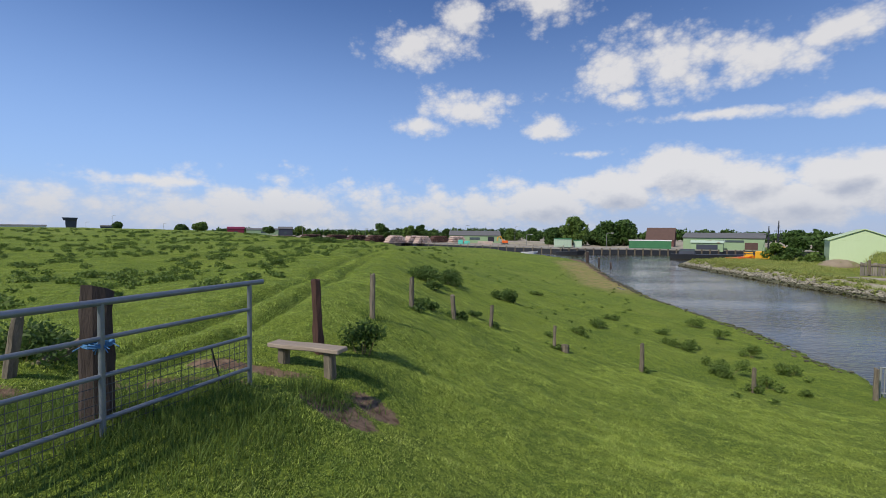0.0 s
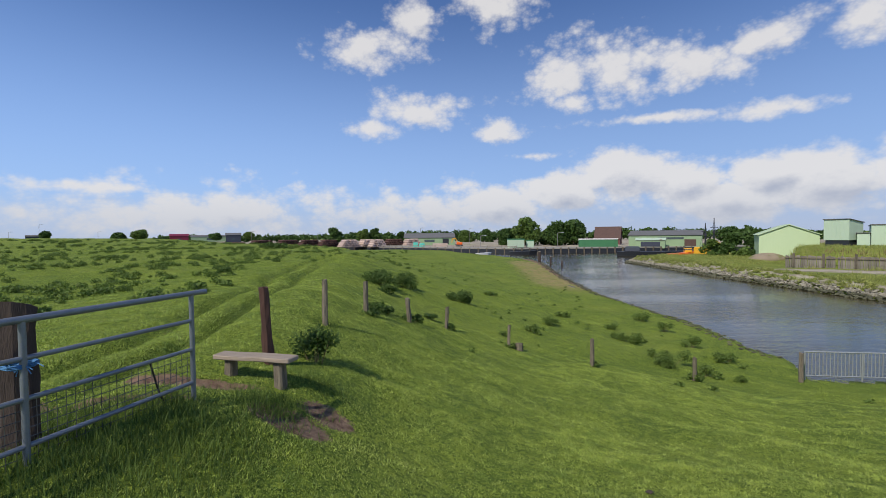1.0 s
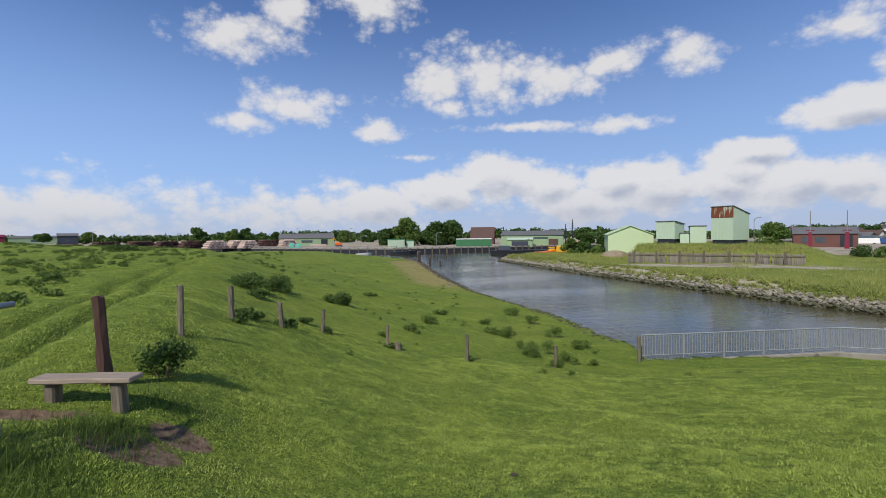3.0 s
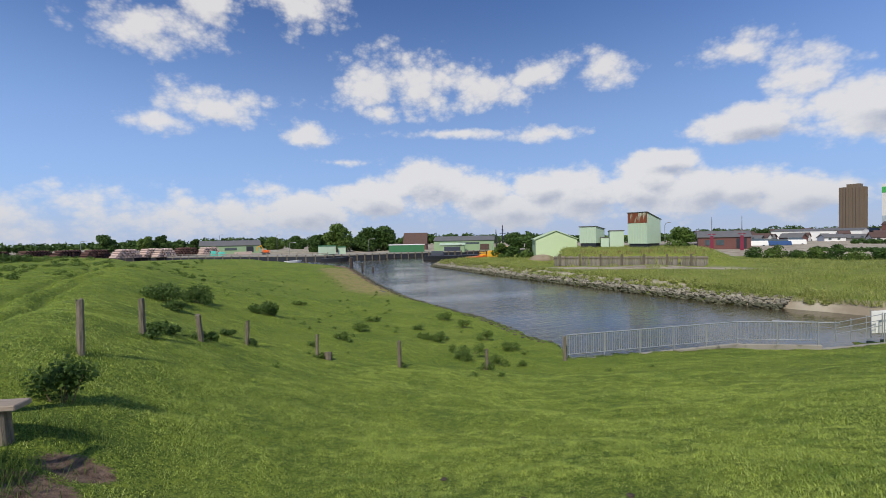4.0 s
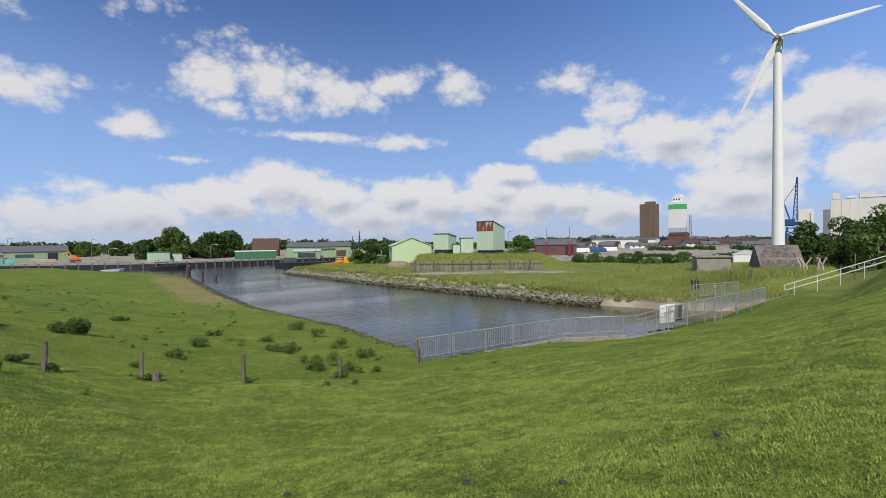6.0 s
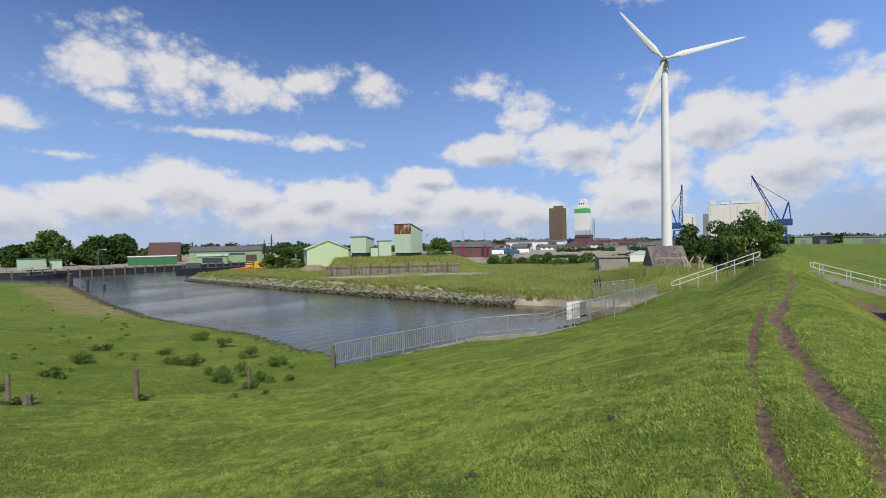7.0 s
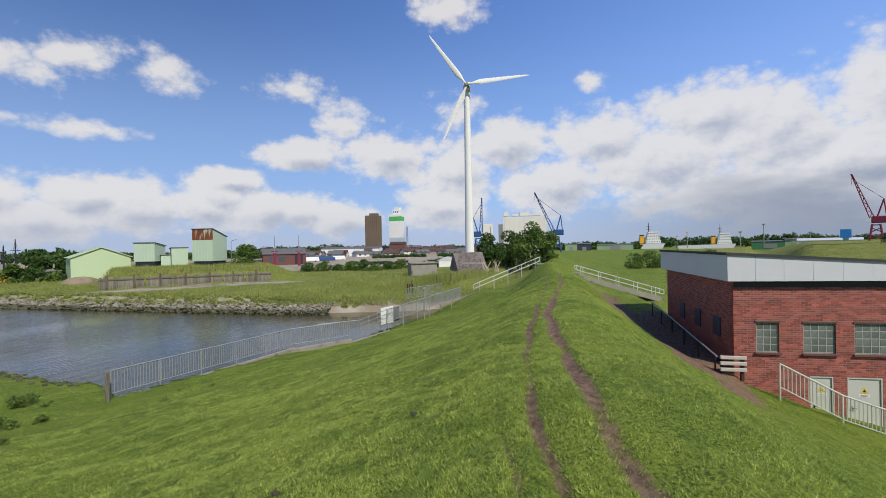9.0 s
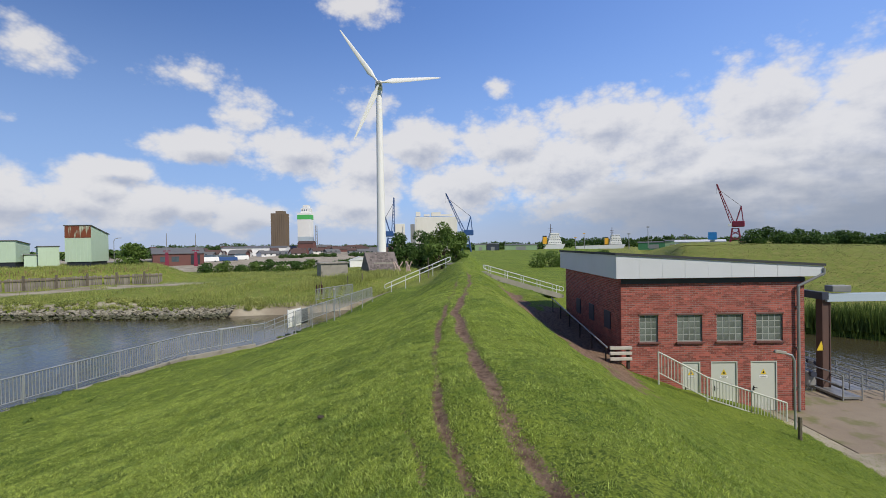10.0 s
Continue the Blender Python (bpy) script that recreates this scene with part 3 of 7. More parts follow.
    z = np.where((az > -14) & (so < 0), z * (1 - out) - 3.6 * out, z)
    return z, s, s1, s2, so, west, isl, off, along, qy


RUTS = [
    ([2, 3.2, 4.8, 7.7, 12, 21, 46], [-1.5, -1.23, -0.95, -0.81, -0.6, -1.35, -2.0], 0.13, 1.15),
    ([2, 3.3, 4.4, 5.7, 8.5, 10.8, 20, 46], [-0.7, -0.6, -0.44, -0.29, -0.2, -0.25, -0.7, -1.2], 0.085, 0.82),
    ([3.2, 4.1, 4.7, 6.5], [-0.3, -0.15, -0.03, 0.1], 0.06, 0.6),
]


def rut(x, y):
    """How deep in one of the wheel tracks along the crest."""
    v = np.zeros_like(x)
    for xs, ys, w, deep in RUTS:
        line = np.interp(x, xs, ys) + 0.03 * np.sin(x * 2.3 + w * 40)
        gaps = deep * (0.75 + 0.35 * rough_noise(x, y, 1.6, 5 + w))
        v = np.maximum(v, np.exp(-((y - line) / w) ** 2) * gaps * step(xs[0] - 0.8, xs[0] + 0.5, x) * step(xs[-1], xs[-1] * 0.6, x))
    return v


def field_track(x, y):
    """Two old wheel tracks, grown over, along the western edge of the crest."""
    v = np.zeros_like(x)
    for dx, w in ((-0.75, 0.2), (-1.75, 0.24)):
        line = crest_x(y) + dx + 0.22 * np.sin(y * 0.17) + 0.1 * np.sin(y * 0.9)
        v = np.maximum(v, np.exp(-((x - line) / w) ** 2) * step(3, 7, y) * step(75, 50, y))
    return v


def bare(x, y):
    """Trodden earth by the bench and gate, and on the slope by the building."""
    n = 0.35 * rough_noise(x, y, 0.5, 3)
    a = step(1.25, 0.5, np.hypot((x + 1.12) / 0.62, (y - 4.95) / 0.4) + n)
    a = np.maximum(a, step(1.25, 0.5, np.hypot((x + 0.85) / 0.4, (y - 5.5) / 0.28) + n))
    a = np.maximum(a, step(1.25, 0.6, np.hypot((x + 2.35) / 0.8, (y - 5.55) / 0.22) + n))
    b = step(1.2, 0.6, np.hypot((x + 3.0) / 1.7, (y - 4.75) / 0.22) + n)
    c = step(1.25, 0.7, np.hypot((x - 22.5) / 7.5, (y + 6.35) / 1.5) + n)
    c = np.maximum(c, step(1.25, 0.7, np.hypot((x - 27.5) / 7.5, (y + 4.35) / 0.75) + n))
    line = -6.3 + 0.143 * (x - 20)
    c = np.maximum(c, step(1.25, 0.7, np.hypot((x - 26) / 8.5, (y - line) / 0.85) + n))
    e = step(1.2, 0.6, np.hypot((x - 33) / 9, (y + 4.9) / 0.9) + n)
    return np.maximum.reduce([a, b, c, 0.9 * e])


def land(x, y):
    """Height of the ground."""
    x, y = np.asarray(x, float), np.asarray(y, float)
    z = shapes(x, y)[0]
    d = np.hypot(x, y)
    lumps = 0.05 * rough_noise(x, y, 0.9, 1) + 0.07 * rough_noise(x, y, 2.7, 2) + 0.02 * rough_noise(x, y, 0.35, 4)
    lumps = lumps + 0.16 * rough_noise(x, y, 7, 6) * step(12, 30, d)
    keep = step(0.2, 2.5, d) * (z > -4.9) * np.where((z < -5.3), 0, 1)
    return z + lumps * keep - 0.06 * np.clip(rut(x, y), 0, 1) - 0.25 * field_track(x, y) - 0.05 * bare(x, y)


def gz(x, y):
    return float(land(np.array([x]), np.array([y]))[0])


def build_ground():
    fine = np.arange(-75, 160.01, 0.45)
    coarse = np.arange(163, 283, 4.0)
    angles = np.radians(np.concatenate([fine, coarse]))
    radii = 0.25 * 1.0255 ** np.arange(0, 390)
    rr, aa = np.meshgrid(radii, angles, indexing="ij")
    x, y = rr * np.sin(aa), rr * np.cos(aa)
    z = land(x, y)
    n, k = rr.shape
    verts = np.concatenate([np.stack([x, y, z], -1).reshape(-1, 3), [[0, 0, gz(0, 0)]]])
    i, j = np.meshgrid(np.arange(n - 1), np.arange(k), indexing="ij")
    j2 = (j + 1) % k
    faces = np.stack([i * k + j, (i + 1) * k + j, (i + 1) * k + j2, i * k + j2], -1).reshape(-1, 4)
    fan = [(n * k, b, (b + 1) % k) for b in range(k)]
    me = bpy.data.meshes.new("ground")
    me.from_pydata(verts.tolist(), [], faces[:, ::-1].tolist() + [f[::-1] for f in fan])
    vx, vy = verts[:, 0], verts[:, 1]
    zz, s, s1, s2, so, west, isl, off, along, qy = shapes(vx, vy)
    d = np.hypot(vx, vy)
    # worn earth, plus a faint brown imitating shade in the old field tracks
    dirt_and_shade = np.clip(np.maximum.reduce([rut(vx, vy) * 1.05, bare(vx, vy), 0.3 * field_track(vx, vy)]), 0, 1)
    dirt_and_shade = np.maximum(dirt_and_shade, 0.8 * (s > 21.4) * (d < 140) * (isl < 0.5) * (so < 0))
    dry = 0.95 * np.exp(-(((vx - 21 - (vy - 60) * 0.16) / 4.5) ** 2)) * step(40, 58, vy) * step(112, 95, vy)
    dry = np.maximum(dry, 0.45 * isl * step(1, 4, vx - shore_x(vy)))
    paved = 1.0 * (vy > qy + 3) * step(330, 190, d) * (np.degrees(np.arctan2(vx, vy)) < 30) * 0.8
    paved = np.maximum(paved, np.exp(-((off + 4.6) / 3.2) ** 2) * step(-0.5, -0.1, along) * step(1.5, 1.1, along) * isl * 0.9)
    paved = np.maximum(paved, 0.75 * np.exp(-((vx - shore_x(vy) - 2.3) / 1.0) ** 2) * (vy > 30) * (vy < 100))
    paved = np.maximum(paved, 0.66 * (so > 11.8) * (vx > 10) * (vx < 40) * (vy > -26))
    paved = np.maximum(paved, np.exp(-((vx - shore_x(vy) - 0.8) / 1.3) ** 2) * (vy < 25) * (vy > 6) * (isl > 0.05))
    bearing = np.degrees(np.arctan2(vx, vy))
    dry = np.maximum(dry, 0.5 * (so > 6) * (bearing > 108) * step(46, 60, d))
    paved = np.maximum(paved, 0.85 * step(112, 122, d) * step(900, 500, d) * step(52, 57, bearing) * step(84, 81, bearing))
    paved = np.maximum(paved, 0.8 * step(200, 260, d) * step(800, 500, d) * (bearing > -30) * (bearing < 56) * (vy > qy))
    cover = np.stack([dirt_and_shade, dry, paved, np.ones_like(dirt_and_shade)], -1)
    a = me.attributes.new("cover", "FLOAT_COLOR", "POINT")
    a.data.foreach_set("color", cover.astype(np.float32).ravel())
    me.materials.append(M_GROUND)
    me.shade_smooth()
    tagged(new("ground", me), "green pasture and grassy dike slopes with worn tracks", "ground", kind="structure")


build_ground()


def build_water():
    bm = bmesh.new()
    for x0, y0, x1, y1, z in ((8, 2, 420, 262, WATER), (-140, 130, 8, 262, WATER), (22.5, -48, 62, -16.5, -6.15)):
        bm.faces.new([bm.verts.new((a, b, z)) for a, b in ((x0, y0), (x1, y0), (x1, y1), (x0, y1))])
    tagged(new("water", mesh_of("water", bm, M_WATER)), "dark rippled water of a tidal canal reflecting sky", "water", kind="structure")


build_water()

# ---- the gate, bench and posts on the dike ----


def metal_gate():
    """Galvanised field gate, standing ajar, with sheep netting in its lower half."""
    b = Vector((-1.96, 4.72, 0))
    run = Vector((0.54, 1.335, 0)).normalized() * 2.88
    start = b - run
    long = run.length
    z0 = -0.06
    g = thing("metal_gate", Matrix.Translation((start.x, start.y, z0)) @ Matrix.Rotation(math.atan2(run.y, run.x), 4, "Z"), "galvanised tubular steel field gate with wire netting, tied to a post", "gate")
    heights = (0.02, 0.25, 0.575, 0.855, 1.12)
    for i, h in enumerate(heights):
        bm = bmesh.new()
        end = long + (0.17 if h > 1 else 0)
        rod(bm, (0, 0, h), (end, 0, h), 0.026 if h > 1 else 0.019, n=10)
        part("top_rail" if h > 1 else "rail", bm, M_STEEL, g, smooth=True)
    for x in (0.02, long * 0.5, long - 0.01):
        bm = bmesh.new()
        rod(bm, (x, 0, -0.02), (x, 0, 1.12), 0.023, n=10)
        part("upright", bm, M_STEEL, g, smooth=True)
    bm = bmesh.new()
    n = int(long / 0.065)
    for i in range(n):
        rod(bm, (i * 0.065 + 0.03, 0.02, 0.02), (i * 0.065 + 0.03, 0.02, 0.57), 0.003, n=3)
    for k in range(9):
        rod(bm, (0, 0.02, 0.04 + k * 0.065), (long, 0.02, 0.04 + k * 0.065), 0.0034, n=3)
    part("wire_netting", bm, M_WIRE, g, "thin dark wire netting")
    bm = bmesh.new()
    x = long - 0.38
    tube(bm, [(x - 0.07, 0.03, 0.55), (x, 0.03, 0.30), (x + 0.11, 0.03, 0.02)], 0.009, n=6)
    part("latch_bar", bm, M_BLACK, g, "thin black drop bolt")
    return g


def wooden_post(place, high, wide, mat, label, lean=(0, 0), group="old fence posts", flat=False, seed=0):
    rng = random.Random(seed)
    x, y = place
    t = thing("fence_post", pose(x, y, gz(x, y) - 0.05, lean[0], lean[1], rng.uniform(0, 90)), label, "post", group)
    bm = bmesh.new()
    rings = 7
    sides = 8
    loops = []
    for i in range(rings):
        z = high * i / (rings - 1) + 0.05
        row = []
        for k in range(sides):
            a = 2 * math.pi * k / sides
            r = wide / 2 * (1.05 - 0.12 * i / rings + rng.uniform(-0.09, 0.09))
            row.append(bm.verts.new((r * math.cos(a) + 0.008 * rng.uniform(-1, 1), (0.6 if flat else 1) * r * math.sin(a), (z if i else -0.1) + (rng.uniform(-0.035, 0.03) if i == rings - 1 else 0))))
        loops.append(row)
    for r1, r2 in zip(loops, loops[1:]):
        for k in range(sides):
            bm.faces.new((r1[k], r1[(k + 1) % sides], r2[(k + 1) % sides], r2[k]))
    bm.faces.new(loops[-1])
    bm.faces.new(loops[0][::-1])
    part("post_body", bm, mat, t)
    return t


def bench():
    a, b = Vector((-2.16, 6.0, 0)), Vector((-1.26, 5.68, 0))
    mid, run = (a + b) / 2, b - a
    z = -0.28
    t = thing("bench", Matrix.Translation((mid.x, mid.y, z)) @ Matrix.Rotation(math.atan2(run.y, run.x), 4, "Z"), "weathered wooden plank bench on two stout posts", "bench")
    bm = bmesh.new()
    box(bm, (run.length + 0.1, 0.23, 0.055), (0, 0, 0.41))
    bmesh.ops.subdivide_edges(bm, edges=[e for e in bm.edges if e.calc_length() > 0.5], cuts=6)
    for v in bm.verts:
        v.co.y += 0.008 * math.sin(v.co.x * 9 + v.co.z * 3)
        v.co.z += 0.003 * math.sin(v.co.x * 6)
    soft_bevel(bm, 0.01)
    part("seat", bm, M_PLANK, t, "bleached grey plank")
    for x, lean in ((-run.length / 2 + 0.12, 0.03), (run.length / 2 - 0.13, -0.05)):
        bm = bmesh.new()
        box(bm, (0.13, 0.15, 0.68), (x, 0, 0.045), Euler((0, lean, 0)).to_matrix(), taper=(0.85, 0.9))
        soft_bevel(bm, 0.02)
        part("leg", bm, M_WOOD, t)


def blue_tie(place, z):
    t = thing("rope_tie", pose(place.x, place.y, z), "frayed bright blue rope knotted round gate and post", "rope")
    bm = bmesh.new()
    rng = random.Random(4)
    for i in range(14):
        a = Vector((rng.uniform(-0.06, 0.06), rng.uniform(-0.05, 0.03), rng.uniform(-0.02, 0.02)))
        b = a + Vector((rng.uniform(-0.12, 0.17), rng.uniform(-0.08, 0.02), rng.uniform(-0.06, 0.05)))
        tube(bm, [a, (a + b) / 2 + Vector((0, 0, 0.02)), b], 0.004, n=4)
    for k in range(3):
        pts = [(0.09 * math.cos(u), 0.11 * math.sin(u), 0.01 * k) for u in np.linspace(0, 2 * math.pi, 9)]
        tube(bm, pts, 0.006, n=4)
    part("strands", bm, M_ROPE, t)


metal_gate()
gp = Vector((-2.68, 3.58, 0))
wooden_post((gp.x, gp.y), 1.06, 0.235, M_DARKWOOD, "broad dark weathered gate post with notched sides", flat=True, group="gate posts", seed=8)
blue_tie(Vector((-2.56, 3.44, 0)), 0.73)
bench()
for (x, y), high, wide, mat, label, lean, seed in (
    ((-1.74, 6.55), 1.06, 0.135, M_REDWOOD, "tall red brown wooden post leaning behind the bench", (0, -3), 1),
    (bear(-8.6, 9.8).xy, 0.95, 0.12, M_WOOD, "grey weathered wooden fence post on the dike", (0, 2), 2),
    (bear(-3.8, 13.0).xy, 0.9, 0.14, M_WOOD, "grey weathered wooden fence post on the dike", (0, 0), 3),
    (bear(1.5, 14.6).xy, 0.76, 0.15, M_WOOD, "pale worn wooden fence post leaning a little", (0, -5), 4),
    (bear(6.0, 16.0).xy, 0.76, 0.13, M_WOOD, "short grey wooden fence post on the slope", (0, 7), 5),
    (bear(13.7, 16.6).xy, 0.8, 0.11, M_WOOD, "thin crooked grey fence post on the slope", (0, 9), 6),
    (bear(14.95, 16.7).xy, 0.27, 0.27, M_WOOD, "short sawn off wooden stump on the slope", (0, 0), 7),
    (bear(23.5, 16.9).xy, 0.96, 0.15, M_WOOD, "square grey wooden fence post on the slope", (0, 0), 9),
    (bear(34.2, 18.7).xy, 0.86, 0.14, M_WOOD, "worn crooked grey fence post near the water", (0, -3), 10),
    (bear(43.4, 22.2).xy, 1.12, 0.16, M_WOOD, "wooden post at the end of the steel railing", (0, 0), 11),
    (bear(-41.5, 7.4).xy, 0.65, 0.13, M_WOOD, "broken pale post lying at an angle in weeds", (0, 62), 12),
    (bear(-43.3, 7.0).xy, 0.7, 0.12, M_WOOD, "grey leaning post in weeds beside the track", (0, 8), 13),
):
    wooden_post((x, y), high, wide, mat, label, lean, seed=seed)
p = bear(127.3, 20.3)
wooden_post((p.x, p.y), 0.75, 0.13, M_WOOD, "short grey wooden post at the edge of the yard", seed=14)


# ---- the steel railing round the sluice basin ----


def railing(points, name, label, high=1.05, gap=0.13, post_gap=2.1, group="railings", mat=None):
    """Posts, a hand rail, a bottom rail and upright bars along a line of points."""
    mat = mat or M_RAIL
    t = thing(name, Matrix(), label, "railing", group)
    bar = bmesh.new()
    rod(bar, (0, 0, 0.12), (0, 0, high), 0.018, n=5)
    bar = mesh_of("bar", bar, mat)
    post = bmesh.new()
    rod(post, (0, 0, -0.6), (0, 0, high), 0.034, n=8)
    post = mesh_of("post", post, mat, True)
    for a, b in zip(points, points[1:]):
        a, b = Vector(a), Vector(b)
        for h, r in ((high, 0.033), (0.12, 0.022)):
            bm = bmesh.new()
            rod(bm, a + Vector((0, 0, h)), b + Vector((0, 0, h)), r, n=8)
            part("hand_rail" if h == high else "bottom_rail", bm, mat, t, smooth=True)
        flat = Vector((b.x - a.x, b.y - a.y, 0)).length
        n = max(1, round(flat / post_gap))
        for i in range(n + (b == Vector(points[-1]))):
            share("post", post, t, Matrix.Translation(a.lerp(b, i / n)))
        k = int(flat / gap)
        for i in range(1, k):
            share("bar", bar, t, Matrix.Translation(a.lerp(b, i / k)))
    return t


FA, FB, FC, FD, FE = (15.75, 16.5, -4.15), (25.7, 14.25, -4.2), (28.8, 11.9, -4.2), (33.2, 10.7, -4.0), (45.6, 7.3, -3.45)
railing([FA, FB, FC], "railing", "grey galvanised steel railing with upright bars at the water")
railing([FD, FE], "railing", "grey steel railing climbing beside the sluice basin")
railing([(41.4, 11.6, -3.2), (46.1, 9.3, -3.15)], "railing", "second grey steel railing across the sluice basin", gap=0.16)


def quay_kerb():
    for i, (a, b) in enumerate(((FA, FB), (FB, FC), (FC, FD), ((15.85, 16.6, -4.42), (18.0, 19.7, -4.7)), ((18.0, 19.9, -4.7), (18.55, 23.6, -4.8)))):
        a, b = Vector(a), Vector(b)
        bm = bmesh.new()
        mid = (a + b) / 2
        box(bm, ((b - a).length + 0.3, 0.2, 1.9), (0, 0, -1.02 - (0.3 if i == 2 else 0.0)))
        soft_bevel(bm, 0.02)
        ob = new("quay_kerb", mesh_of("quay_kerb", bm, M_CONC))
        ob.matrix_basis = Matrix.Translation(mid + Vector((0, 0, -0.06))) @ Matrix.Rotation(math.atan2(b.y - a.y, b.x - a.x), 4, "Z")
        tagged(ob, "low concrete edge of the basin under the railing", "kerb", kind="structure")


quay_kerb()


def basin_gate():
    """Low swing barrier and white board where the railing meets the sluice."""
    t = thing("swing_barrier", pose(29.6, 11.5, -4.15, 0, 0, -18), "grey steel swing barrier with cross bars by the railing", "barrier")
    for z in (0.35, 0.65, 0.95):
        bm = bmesh.new()
        rod(bm, (0, 0, z), (3.4, 0.25, z + 0.25), 0.022, n=8)
        part("bar", bm, M_RAIL, t, smooth=True)
    for x in (0.05, 1.1, 2.2, 3.35):
        bm = bmesh.new()
        rod(bm, (x, x * 0.07, 0), (x, x * 0.07, 1.05 + x * 0.07), 0.024, n=8)
        part("upright", bm, M_RAIL, t, smooth=True)
    bm = bmesh.new()
    rod(bm, (-2.6, 1.2, 0.98), (0.3, 0.0, 0.92), 0.035, n=8)
    part("boom", bm, M_RAIL, t, smooth=True)
    b = thing("sheet_barrier", pose(33.9, 11.0, -4.1, 0, 0, -20), "white painted sheet barrier fixed beside the railing", "barrier")
    bm = bmesh.new()
    box(bm, (1.5, 0.05, 1.25), (0, 0, 0.6))
    soft_bevel(bm, 0.01)
    part("sheet", bm, M_WHITE, b)
    bm = bmesh.new()
    box(bm, (0.7, 0.06, 1.1), (1.12, 0.0, 0.57))
    part("dark_sheet", bm, M_HULL, b, "dark neighbouring sheet")
    for x in (-0.7, 0.72, 1.95):
        bm = bmesh.new()
        rod(bm, (x, 0.05, -0.3), (x, 0.05, 1.3), 0.03, n=8)
        part("support", bm, M_RAIL, b, smooth=True)


basin_gate()


def lamp_pole(x, y, high, label, arm=0.0, group="lamp posts"):
    t = thing("lamp_post", pose(x, y, gz(x, y)), label, "lamp post", group)
    bm = bmesh.new()
    rod(bm, (0, 0, -0.2), (0, 0, high), 0.055, 0.04, n=10)
    part("pole", bm, M_RAIL, t, smooth=True)
    bm = bmesh.new()
    box(bm, (0.62, 0.2, 0.13), (arm * 0.5, 0, high + 0.05), Euler((0, -0.12, 0)).to_matrix(), taper=(0.8, 0.6))
    soft_bevel(bm, 0.03)
    part("lamp_head", bm, M_CONC, t, "flat grey lamp head")
    return t


lp = bear(76.5, 40.0)
lamp_pole(lp.x, lp.y, 2.6, "short grey lamp post standing beside the railing")

# ---- the brick pump house ----
BX, BY0, BY1, BEND, FLOOR = 19.9, -7.65, -15.3, 29.3, -5.6


